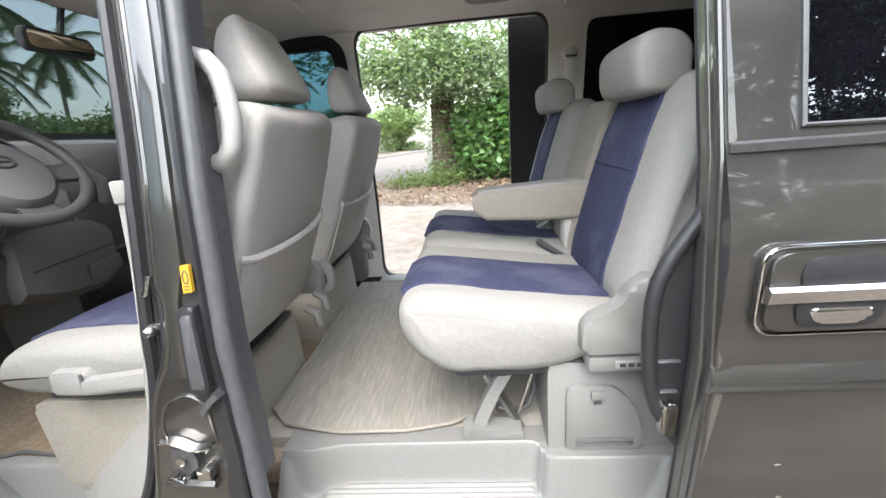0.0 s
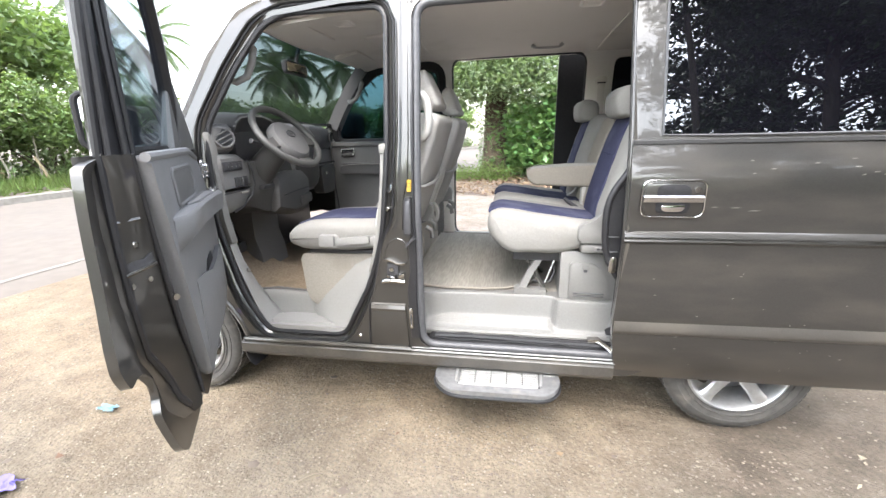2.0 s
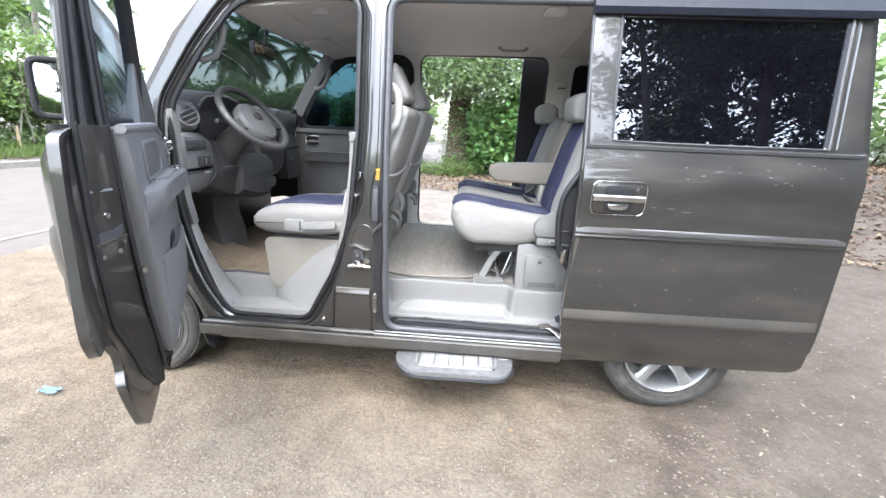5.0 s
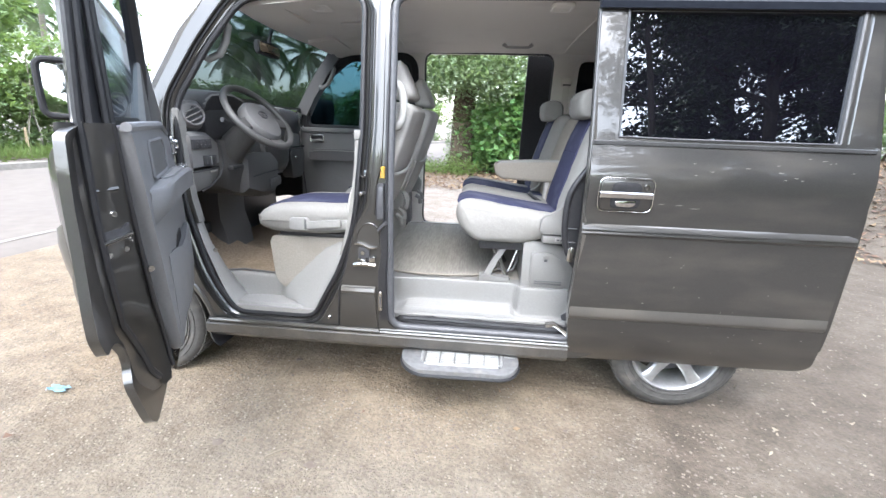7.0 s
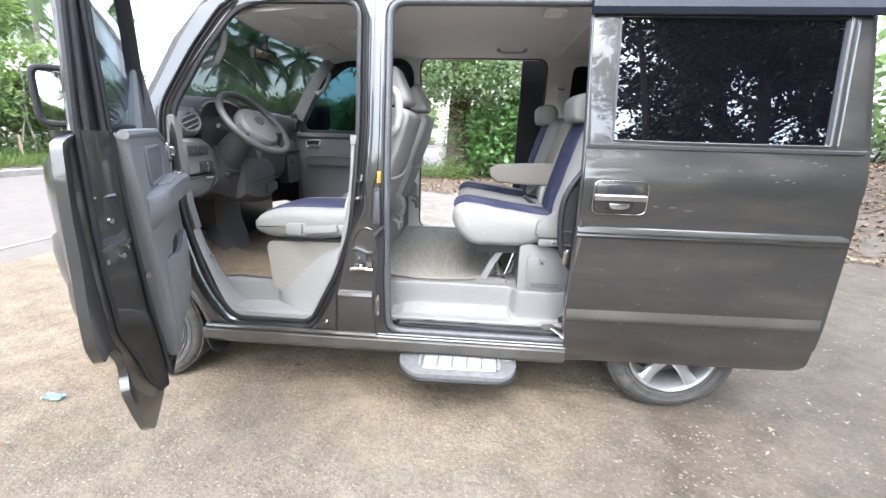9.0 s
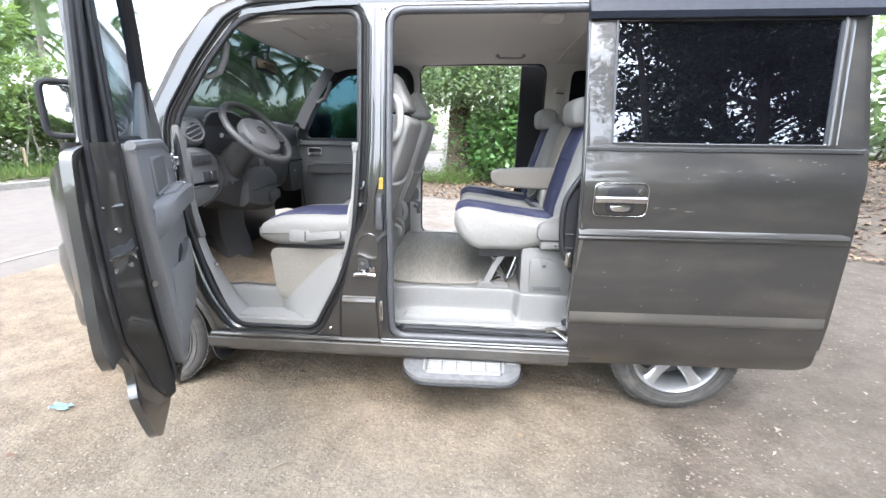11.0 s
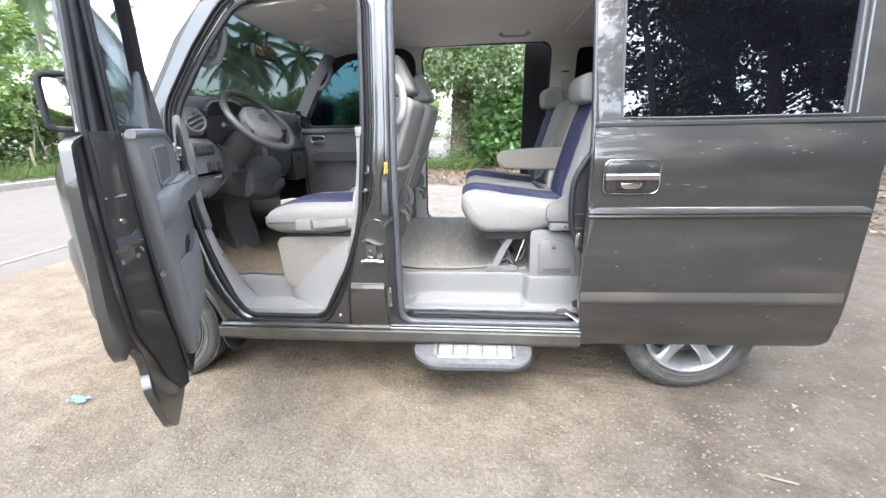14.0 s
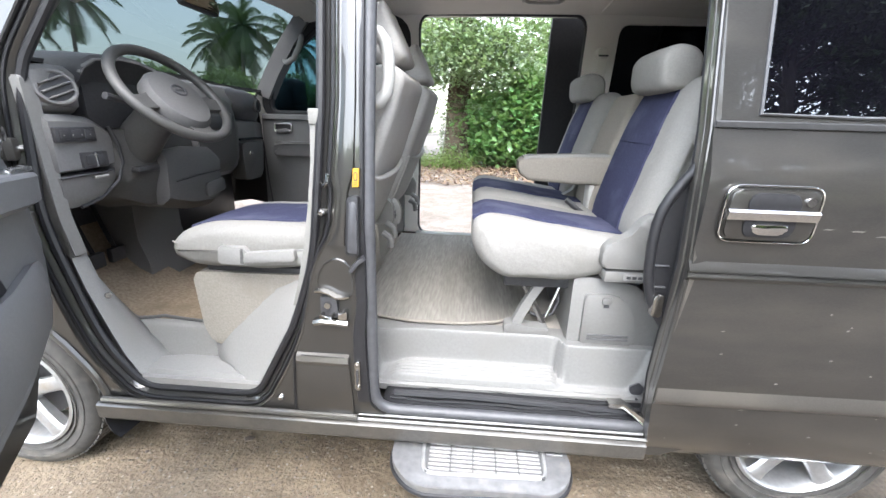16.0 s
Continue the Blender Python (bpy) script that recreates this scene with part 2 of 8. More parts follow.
def gravel_dirt():
    """Trodden dirt with small stones pressed into it: tone patches, fine grain, and stone cells of uneven tone and height."""
    m = bpy.data.materials.new("dry_gravel_dirt")
    m.use_nodes = True
    n, l = m.node_tree.nodes, m.node_tree.links
    p = n["Principled BSDF"]
    p.inputs["Roughness"].default_value = 0.95
    co = n.new("ShaderNodeTexCoord")

    def noise_of(scale, detail):
        t = n.new("ShaderNodeTexNoise")
        t.inputs["Scale"].default_value, t.inputs["Detail"].default_value = scale, detail
        l.new(co.outputs["Object"], t.inputs["Vector"])
        return t.outputs["Fac"]

    def ramped(fac, stops):
        r = n.new("ShaderNodeValToRGB")
        ramp_set(r, stops)
        l.new(fac, r.inputs["Fac"])
        return r.outputs["Color"]

    def mixed(kind, fac, a, b):
        x = n.new("ShaderNodeMixRGB")
        x.blend_type = kind
        if isinstance(fac, float):
            x.inputs["Fac"].default_value = fac
        else:
            l.new(fac, x.inputs["Fac"])
        l.new(a, x.inputs["Color1"])
        l.new(b, x.inputs["Color2"])
        return x.outputs["Color"]

    base = ramped(noise_of(1.1, 8), [(0.32, (0.125, 0.101, 0.073)), (0.5, (0.153, 0.128, 0.097)), (0.68, (0.180, 0.155, 0.123))])
    xyz = n.new("ShaderNodeSeparateXYZ")
    l.new(co.outputs["Object"], xyz.inputs[0])
    wob = n.new("ShaderNodeMath")
    wob.operation = "MULTIPLY_ADD"
    wob.inputs[1].default_value = 1.6
    l.new(noise_of(0.9, 6), wob.inputs[0])
    l.new(xyz.outputs["X"], wob.inputs[2])
    # darker packed tone takes over towards the right
    packed_mix = n.new("ShaderNodeMapRange")
    packed_mix.inputs["From Min"].default_value, packed_mix.inputs["From Max"].default_value = 1.35, 2.3
    l.new(wob.outputs[0], packed_mix.inputs["Value"])
    packed = ramped(noise_of(1.7, 8), [(0.35, (0.076, 0.060, 0.045)), (0.65, (0.101, 0.083, 0.064))])
    base = mixed("MIX", packed_mix.outputs[0], base, packed)
    # browner earth by the sill, lightened against van shade; paler gravel beyond the van
    earth = n.new("ShaderNodeMath")
    earth.operation = "MULTIPLY_ADD"
    earth.inputs[1].default_value = 1.1
    l.new(noise_of(1.6, 7), earth.inputs[0])
    l.new(xyz.outputs["Y"], earth.inputs[2])
    brown = n.new("ShaderNodeMapRange")
    brown.inputs["From Min"].default_value, brown.inputs["From Max"].default_value = 0.05, 0.75
    brown.inputs["To Max"].default_value = 0.7
    l.new(earth.outputs[0], brown.inputs["Value"])
    # inverse of the packed share
    dry = n.new("ShaderNodeMath")
    dry.operation = "MULTIPLY_ADD"
    dry.inputs[1].default_value = -1.0
    l.new(packed_mix.outputs[0], dry.inputs[0])
    dry.inputs[2].default_value = 1.0
    left_ = n.new("ShaderNodeMath")
    left_.operation = "MULTIPLY"
    l.new(brown.outputs[0], left_.inputs[0])
    l.new(dry.outputs[0], left_.inputs[1])
    soil = ramped(noise_of(2.3, 9), [(0.35, (0.165, 0.120, 0.078)), (0.65, (0.225, 0.175, 0.120))])
    base = mixed("MIX", left_.outputs[0], base, soil)
    pale = n.new("ShaderNodeMapRange")
    pale.inputs["From Min"].default_value, pale.inputs["From Max"].default_value = 2.1, 3.0
    l.new(earth.outputs[0], pale.inputs["Value"])
    far_gravel = ramped(noise_of(2.0, 9), [(0.35, (0.165, 0.137, 0.115)), (0.65, (0.225, 0.196, 0.172))])
    yard = n.new("ShaderNodeMapRange")
    yard.inputs["From Min"].default_value, yard.inputs["From Max"].default_value = 3.4, 2.4
    l.new(wob.outputs[0], yard.inputs["Value"])
    strew = n.new("ShaderNodeMath")
    strew.operation = "MULTIPLY"
    l.new(pale.outputs[0], strew.inputs[0])
    l.new(yard.outputs[0], strew.inputs[1])
    base = mixed("MIX", strew.outputs[0], base, far_gravel)
    grain = ramped(noise_of(55, 10), [(0.28, (0.68, 0.67, 0.65)), (0.72, (1.22, 1.22, 1.21))])
    colour = mixed("MULTIPLY", 0.85, base, grain)
    patch = ramped(noise_of(6.5, 6), [(0.34, (0.80, 0.79, 0.77)), (0.66, (1.14, 1.145, 1.15))])
    colour = mixed("MULTIPLY", 1.0, colour, patch)
    v = n.new("ShaderNodeTexVoronoi")
    v.inputs["Scale"].default_value = 75
    l.new(co.outputs["Object"], v.inputs["Vector"])
    sep = n.new("ShaderNodeSeparateColor")
    l.new(v.outputs["Color"], sep.inputs["Color"])
    stone = ramped(sep.outputs["Red"], [(0.0, (0.13, 0.108, 0.082)), (0.6, (0.168, 0.142, 0.109)), (1.0, (0.29, 0.26, 0.217))])
    near_ = n.new("ShaderNodeMapRange")
    near_.inputs["From Min"].default_value, near_.inputs["From Max"].default_value = 0.42, 0.30
    l.new(v.outputs["Distance"], near_.inputs["Value"])
    some = n.new("ShaderNodeMapRange")
    some.inputs["From Min"].default_value, some.inputs["From Max"].default_value = 0.60, 0.75
    l.new(sep.outputs["Green"], some.inputs["Value"])
    both = n.new("ShaderNodeMath")
    both.operation = "MULTIPLY"
    loose = n.new("ShaderNodeMapRange")
    loose.inputs["To Min"].default_value, loose.inputs["To Max"].default_value = 1.0, 0.12
    l.new(packed_mix.outputs[0], loose.inputs["Value"])
    few = n.new("ShaderNodeMath")
    few.operation = "MULTIPLY"
    l.new(near_.outputs[0], few.inputs[0])
    l.new(loose.outputs[0], few.inputs[1])
    l.new(few.outputs[0], both.inputs[0])
    l.new(some.outputs[0], both.inputs[1])
    l.new(mixed("MIX", both.outputs[0], colour, stone), p.inputs["Base Color"])
    h = n.new("ShaderNodeMath")
    h.operation = "ADD"
    l.new(both.outputs[0], h.inputs[0])
    l.new(noise_of(90, 6), h.inputs[1])
    b = n.new("ShaderNodeBump")
    b.inputs["Strength"].default_value, b.inputs["Distance"].default_value = 1.0, 0.008
    lumps = n.new("ShaderNodeMath")
    lumps.operation = "MULTIPLY_ADD"
    lumps.inputs[1].default_value = 3.0
    l.new(noise_of(13, 5), lumps.inputs[0])
    l.new(h.outputs[0], lumps.inputs[2])
    l.new(lumps.outputs[0], b.inputs["Height"])
    l.new(b.outputs["Normal"], p.inputs["Normal"])
    return m


DIRT = gravel_dirt()
STONE = material("pale_gravel", (0.185, 0.158, 0.125), (0.125, 0.105, 0.082), rough=0.95, scale=14, bump=0.3, vary=0.28)
ASPHALT = material("worn_concrete_road", (0.146, 0.127, 0.110), (0.122, 0.105, 0.091), rough=0.9, scale=6, detail=10, bump=0.2, spots=(0.118, 0.105, 0.095), spot_scale=0.5)
ROADLINE = material("road_paint", (0.235, 0.215, 0.195), (0.16, 0.142, 0.124), rough=0.8, scale=5, detail=12)
KERB = material("kerb_concrete", (0.22, 0.205, 0.185), (0.15, 0.14, 0.125), rough=0.95, scale=8, bump=0.3)
BARK = material("tree_bark", (0.15, 0.115, 0.08), (0.06, 0.046, 0.033), rough=1.0, scale=14, bump=0.8, dist=0.03, stretch=(1, 1, 0.25))
PALMBARK = material("palm_bark", (0.30, 0.27, 0.23), (0.18, 0.16, 0.135), rough=1.0, scale=12, bump=0.5, dist=0.02, stretch=(0.3, 0.3, 2))
LEAF = material("tree_leaf", (0.235, 0.285, 0.195), (0.15, 0.19, 0.12), rough=0.34, scale=3, vary=0.65, translucent=(0.33, 0.46, 0.17))
LEAF_LIGHT = material("climber_leaf", (0.165, 0.28, 0.12), (0.10, 0.18, 0.07), rough=0.34, scale=3, vary=0.6, translucent=(0.29, 0.47, 0.13))
LEAF_BUSH = material("roadside_leaf", (0.225, 0.29, 0.15), (0.15, 0.205, 0.095), rough=0.4, scale=2, vary=0.55, translucent=(0.26, 0.38, 0.09))
LEAF_PALM = material("palm_leaf", (0.085, 0.125, 0.05), (0.05, 0.08, 0.03), rough=0.5, scale=3, vary=0.4, translucent=(0.12, 0.19, 0.05))
LEAF_DRY = material("dry_leaf", (0.20, 0.130, 0.082), (0.105, 0.068, 0.044), rough=0.9, scale=8, vary=0.5)
GRASS = material("verge_grass", (0.14, 0.20, 0.06), (0.09, 0.13, 0.035), rough=0.8, scale=3, vary=0.45, translucent=(0.18, 0.26, 0.06))
BAMBOO = material("weathered_stake", (0.42, 0.34, 0.22), (0.30, 0.23, 0.14), rough=0.9, scale=10)
CARPET_PALE = material("pale_beige_carpet", (0.335, 0.312, 0.28), (0.275, 0.254, 0.226), rough=1.0, scale=160, bump=0.4, bump_scale=400, dist=0.003, spots=(0.26, 0.24, 0.212), spot_scale=6, spec=0.1)
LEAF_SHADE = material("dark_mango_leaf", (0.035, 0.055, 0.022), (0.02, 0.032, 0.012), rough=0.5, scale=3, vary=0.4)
# for paint scuffs, and for painted glints along the belt line
SCUFF_GLINT = material("pale_scuff_glint", (0.135, 0.128, 0.115), (0.10, 0.094, 0.084), rough=0.8, scale=90)
DOORGLASS = glass("pale_door_glass", (0.44, 0.50, 0.525), gloss=0.035, glare_veil=0.01)
DASH_LOW = material("grey_knee_plastic", (0.122, 0.121, 0.122), (0.105, 0.104, 0.105), rough=0.55, scale=160, bump=0.1, bump_scale=700, dist=0.002)
LEAF_PALE = material("bleached_leaf", (0.225, 0.193, 0.147), (0.15, 0.125, 0.095), rough=0.9, scale=8, vary=0.4)
WHEELGREY = material("dark_grey_grip", (0.080, 0.079, 0.078), (0.064, 0.063, 0.062), rough=0.5, scale=200, bump=0.08, bump_scale=700, dist=0.002)
BARK_DARK = material("dark_bark", (0.055, 0.045, 0.036), (0.03, 0.025, 0.02), rough=1.0, scale=14, bump=0.5, dist=0.02, stretch=(1, 1, 0.3))
CLOTH = material("lilac_cloth", (0.16, 0.14, 0.40), (0.11, 0.095, 0.28), rough=0.95, scale=20, bump=0.3)
FILM = material("blue_plastic_film", (0.17, 0.30, 0.37), (0.12, 0.23, 0.29), rough=0.35, scale=20)


# ---- mesh helpers ----
def link_mesh(name, verts, faces, mats, smooth=True, flat_angle=40):
    me = bpy.data.meshes.new(name)
    me.from_pydata([tuple(v) for v in verts], [], [tuple(f) for f in faces])
    for m in mats if isinstance(mats, (list, tuple)) else [mats]:
        me.materials.append(m)
    if smooth:
        me.polygons.foreach_set("use_smooth", [True] * len(me.polygons))
        me.set_sharp_from_angle(angle=radians(flat_angle))
    me.update()
    return new(name, me)


def thing(name, label, category, at=(0, 0, 0), group="", kind=""):
    ob = new(name)
    ob.empty_display_size = 0.1
    ob.location = at
    return tagged(ob, label, category, group, kind)


def part(name, bm, mat, parent, label="", smooth=True, flat=40):
    """Links a bmesh as one mesh object under a thing or a part, no deeper than thing > part > sub-part; the bmesh is in the parent's space."""
    while parent is not None and parent.parent and parent.parent.parent:
        parent = parent.parent
    me = bpy.data.meshes.new(name)
    bmesh.ops.recalc_face_normals(bm, faces=bm.faces)
    bm.to_mesh(me)
    bm.free()
    me.materials.append(mat)
    if smooth:
        me.polygons.foreach_set("use_smooth", [True] * len(me.polygons))
        me.set_sharp_from_angle(angle=radians(flat))
    ob = new(name, me)
    if parent is not None:
        ob.parent = parent
    if label:
        ob["label"] = label
    return ob


def bm_box(x0, x1, y0, y1, z0, z1, bevel=0.01, seg=2, bm=None, m=None):
    bm = bm or bmesh.new()
    r = bmesh.ops.create_cube(bm, size=1)
    vs = r["verts"]
    for v in vs:
        v.co = Vector((x0 + (v.co.x + 0.5) * (x1 - x0), y0 + (v.co.y + 0.5) * (y1 - y0), z0 + (v.co.z + 0.5) * (z1 - z0)))
    if m is not None:
        bmesh.ops.transform(bm, matrix=m, verts=vs)
    if bevel:
        es = list({e for v in vs for e in v.link_edges})
        bmesh.ops.bevel(bm, geom=es, offset=bevel, segments=seg, affect="EDGES", profile=0.5)
    return bm


def bm_loft(rings, bm=None, closed=True, caps=True):
    """Joins rings of equal length; caps both ends."""
    bm = bm or bmesh.new()
    rows = [[bm.verts.new(p) for p in r] for r in rings]
    n = len(rows[0])
    for a, b in zip(rows, rows[1:]):
        for i in range(n if closed else n - 1):
            j = (i + 1) % n
            bm.faces.new((a[i], a[j], b[j], b[i]))
    if caps and closed:
        bm.faces.new(rows[0])
        bm.faces.new(rows[-1][::-1])
    return bm


def bm_tube(points, radius, n=8, bm=None, closed=False):
    """A round bar along points; radius may be a list."""
    pts = [Vector(p) for p in points]
    rad = radius if isinstance(radius, (list, tuple)) else [radius] * len(pts)
    rings = []
    up = Vector((0, 0, 1))
    side = None
    for i, p in enumerate(pts):
        a = pts[(i - 1) % len(pts)] if closed or i else p
        b = pts[(i + 1) % len(pts)] if closed or i < len(pts) - 1 else p
        d = (b - a).normalized()
        if side is None:
            side = d.cross(up if abs(d.z) < 0.9 else Vector((1, 0, 0))).normalized()
        side = (side - d * side.dot(d)).normalized()
        other = d.cross(side)
        rings.append([p + rad[i] * (math.cos(2 * math.pi * k / n) * side + math.sin(2 * math.pi * k / n) * other) for k in range(n)])
    if closed:
        bm = bm_loft(rings + [rings[0]], bm, caps=False)
        bmesh.ops.remove_doubles(bm, verts=bm.verts, dist=1e-5)
        return bm
    return bm_loft(rings, bm)


def bm_prism(poly, a, b, axis="y", bevel=0.0, seg=2, fn=None, bm=None):
    """A polygon in the plane across axis, drawn out from a to b. fn maps a finished point."""
    bm = bm or bmesh.new()

    def at(p, q):
        return {"y": (p[0], q, p[1]), "x": (q, p[0], p[1]), "z": (p[0], p[1], q)}[axis]
    lo = [bm.verts.new(at(p, a)) for p in poly]
    hi = [bm.verts.new(at(p, b)) for p in poly]
    fs = [bm.faces.new(lo), bm.faces.new(hi[::-1])]
    n = len(poly)
    for i in range(n):
        fs.append(bm.faces.new((lo[i], lo[(i + 1) % n], hi[(i + 1) % n], hi[i])))
    if bevel:
        es = list({e for f in fs[:2] for e in f.edges})
        bmesh.ops.bevel(bm, geom=es, offset=bevel, segments=seg, affect="EDGES", profile=0.5)
    if fn:
        for v in bm.verts:
            v.co = Vector(fn(*v.co))
    return bm


def rounded(poly, r=0.05, seg=5):
    """A polygon with its corners rounded; r may be a list."""
    out = []
    n = len(poly)
    for i, p in enumerate(poly):
        ri = r[i] if isinstance(r, (list, tuple)) else r
        p, a, b = Vector(p), Vector(poly[i - 1]), Vector(poly[(i + 1) % n])
        da, db = (a - p), (b - p)
        k = min(ri, 0.48 * da.length, 0.48 * db.length)
        if k < 1e-4:
            out.append(tuple(p))
            continue
        s, e = p + da.normalized() * k, p + db.normalized() * k
        for q in range(seg + 1):
            t = q / seg
            out.append(tuple((1 - t) ** 2 * s + 2 * t * (1 - t) * p + t * t * e))
    return out


def resample(poly, step):
    out = []
    n = len(poly)
    for i in range(n):
        a, b = Vector(poly[i]), Vector(poly[(i + 1) % n])
        k = max(1, int((b - a).length / step))
        out += [tuple(a.lerp(b, j / k)) for j in range(k)]
    return out


def inside(p, poly):
    x, y = p
    hit = False
    n = len(poly)
    for i in range(n):
        (x0, y0), (x1, y1) = poly[i], poly[i - 1]
        if (y0 > y) != (y1 > y) and x < (x1 - x0) * (y - y0) / (y1 - y0) + x0:
            hit = not hit
    return hit


def bm_sheet(outer, holes, thick, fn, step=0.06):
    """A pressed panel: an outline with holes in it, meshed evenly, given a thickness, and set in space by fn(u, v, depth)."""
    loops = [resample(outer, step)] + [resample(h, step) for h in holes]
    pts, edges = [], []
    for lp in loops:
        k = len(pts)
        pts += [Vector(p) for p in lp]
        edges += [(k + i, k + (i + 1) % len(lp)) for i in range(len(lp))]
    us, vs = [p[0] for p in outer], [p[1] for p in outer]
    u = min(us) + step
    while u < max(us):
        v = min(vs) + step
        while v < max(vs):
            q = (u, v)
            if inside(q, outer) and not any(inside(q, h) for h in holes) and min((Vector(q) - p).length_squared for p in pts[:sum(len(x) for x in loops)]) > (0.6 * step) ** 2:
                pts.append(Vector(q))
            v += step
        u += step
    vv, ee, ff, *_ = geometry.delaunay_2d_cdt(pts, edges, [], 0, 1e-6)
    bm = bmesh.new()
    top = [bm.verts.new(fn(p[0], p[1], 0.0)) for p in vv]
    low = [bm.verts.new(fn(p[0], p[1], thick)) for p in vv]
    count = {}
    keep = []
    for f in ff:
        c = (sum(vv[i][0] for i in f) / len(f), sum(vv[i][1] for i in f) / len(f))
        if inside(c, loops[0]) and not any(inside(c, h) for h in loops[1:]):
            keep.append(f)
            for i in range(len(f)):
                e = (f[i], f[(i + 1) % len(f)])
                key = tuple(sorted(e))
                count[key] = count.get(key, []) + [e]
    for f in keep:
        bm.faces.new([top[i] for i in f])
        bm.faces.new([low[i] for i in reversed(f)])
    for es in count.values():
        if len(es) == 1:
            i, j = es[0]
            bm.faces.new((top[j], top[i], low[i], low[j]))
    for v in [v for v in bm.verts if not v.link_faces]:
        bm.verts.remove(v)
    return bm


def table(rows):
    xs, ys = [r[0] for r in rows], [r[1] for r in rows]
    return lambda z: float(np.interp(z, xs, ys))


def bm_ring(cx, cy, cz, profile, n=40, bm=None):
    """Turns a profile of (radius, y) about an axle along y."""
    rings = [[(cx + r * math.cos(2 * math.pi * k / n), cy + y, cz + r * math.sin(2 * math.pi * k / n)) for r, y in profile] for k in range(n)]
    bm = bm_loft(rings + [rings[0]], bm, closed=True, caps=False)
    bmesh.ops.remove_doubles(bm, verts=bm.verts, dist=1e-5)
    return bm


# ---- the van: body ----
van = thing("van", "dark bronze passenger van with open doors parked on dirt", "van")
SIDE = table([(0.2, 0.0), (0.5, -0.03), (0.95, -0.03), (1.22, 0.0), (1.75, 0.09), (1.88, 0.16)])
FARW = 1.63


def nose(x):
    return 0.32 * max(0.0, (-1.0 - x) / 0.75) ** 4


def near(x, z, d):
    return (x, SIDE(z) + nose(x) + d, z)


def far(x, z, d):
    return (x, FARW - SIDE(z) - nose(x) - d, z)


def arch(cx, r, a0, a1, n=10, cz=0.3):
    return [(cx + r * math.cos(radians(a0 + (a1 - a0) * i / n)), cz + r * math.sin(radians(a0 + (a1 - a0) * i / n))) for i in range(n + 1)]


FRONT_X, REAR_X = -1.135, 1.45
OUTLINE = ([(0.98, 0.27), (-0.79, 0.27)] + arch(FRONT_X, 0.37, -3, 183) + [(-1.60, 0.28), (-1.72, 0.42), (-1.72, 0.78), (-1.62, 1.02), (-1.30, 1.24), (-0.965, 1.36),
           (-0.82, 1.61), (-0.66, 1.79), (-0.55, 1.835), (1.86, 1.835), (1.93, 1.75), (1.98, 1.22), (1.98, 0.40), (1.84, 0.33)] + arch(REAR_X, 0.37, 3, 177))
FRONT_HOLE = rounded([(-0.66, 0.375), (-0.27, 0.375), (-0.125, 0.64), (-0.05, 0.86), (-0.02, 1.23), (-0.02, 1.775), (-0.53, 1.775), (-0.70, 1.56), (-0.845, 1.33), (-0.84, 0.90), (-0.76, 0.56)],
                     [0.06, 0.05, 0.05, 0.1, 0.1, 0.07, 0.12, 0.05, 0.06, 0.1, 0.1])
SLIDE_HOLE = rounded([(0.108, 0.36), (0.108, 1.772), (1.02, 1.772), (1.04, 0.36)], [0.07, 0.07, 0.07, 0.1])
GROOVE = table([(0.36, -0.235), (0.42, -0.205), (0.50, -0.158), (0.581, -0.118), (0.654, -0.088), (0.745, -0.066), (0.833, -0.046), (0.885, -0.022), (0.936, 0.014), (1.035, 0.027), (1.076, 0.018), (1.26, 0.034), (1.72, 0.034)])


def grown(poly, k):
    """The outline moved outwards by k."""
    out = []
    n = len(poly)
    area = sum(poly[i - 1][0] * poly[i][1] - poly[i][0] * poly[i - 1][1] for i in range(n))
    sg = 1 if area > 0 else -1
    for i in range(n):
        a, b = Vector(poly[i - 1]), Vector(poly[(i + 1) % n])
        t = (b - a).normalized()
        out.append((poly[i][0] + sg * k * t.y, poly[i][1] - sg * k * t.x))
    return out


def reveal(inner, outer, fn, rows):
    """A stepped rebate between an opening and its lip: rows of (share of the way out, depth)."""
    return bm_loft([[fn(a[0] + (b[0] - a[0]) * w, a[1] + (b[1] - a[1]) * w, d) for a, b in zip(inner, outer)] for w, d in rows], caps=False)


FRONT_IN = resample(FRONT_HOLE, 0.025)
FRONT_LIP = [(GROOVE(a[1]), b[1]) if a[0] > -0.255 and 0.40 < a[1] < 1.72 else b for a, b in zip(FRONT_IN, grown(FRONT_IN, 0.042))]
SLIDE_IN = resample(SLIDE_HOLE, 0.03)
SLIDE_LIP = grown(SLIDE_IN, 0.016)
part("side_panel", bm_sheet(OUTLINE, [FRONT_LIP, SLIDE_LIP], 0.03, near), PAINT, van, "bronze painted body side with door openings")
part("front_reveal", reveal(FRONT_IN, FRONT_LIP, near, [(1.0, 0.0), (0.93, 0.012), (0.62, 0.020), (0.52, 0.014), (0.40, 0.020), (0.22, 0.034), (-0.05, 0.037)]), PAINT, van, "stepped painted door frame")
part("slide_reveal", reveal(SLIDE_IN, SLIDE_LIP, near, [(1.0, 0.0), (0.8, 0.016), (0.2, 0.026), (-0.2, 0.04)]), PAINT, van)
FAR_SLIDE = rounded([(0.025, 0.49), (0.04, 1.785), (0.965, 1.785), (0.975, 0.49)], 0.08)
FAR_FRONT = rounded([(-0.90, 1.245), (-0.06, 1.245), (-0.06, 1.72), (-0.52, 1.72), (-0.74, 1.56), (-0.87, 1.38)], 0.06)
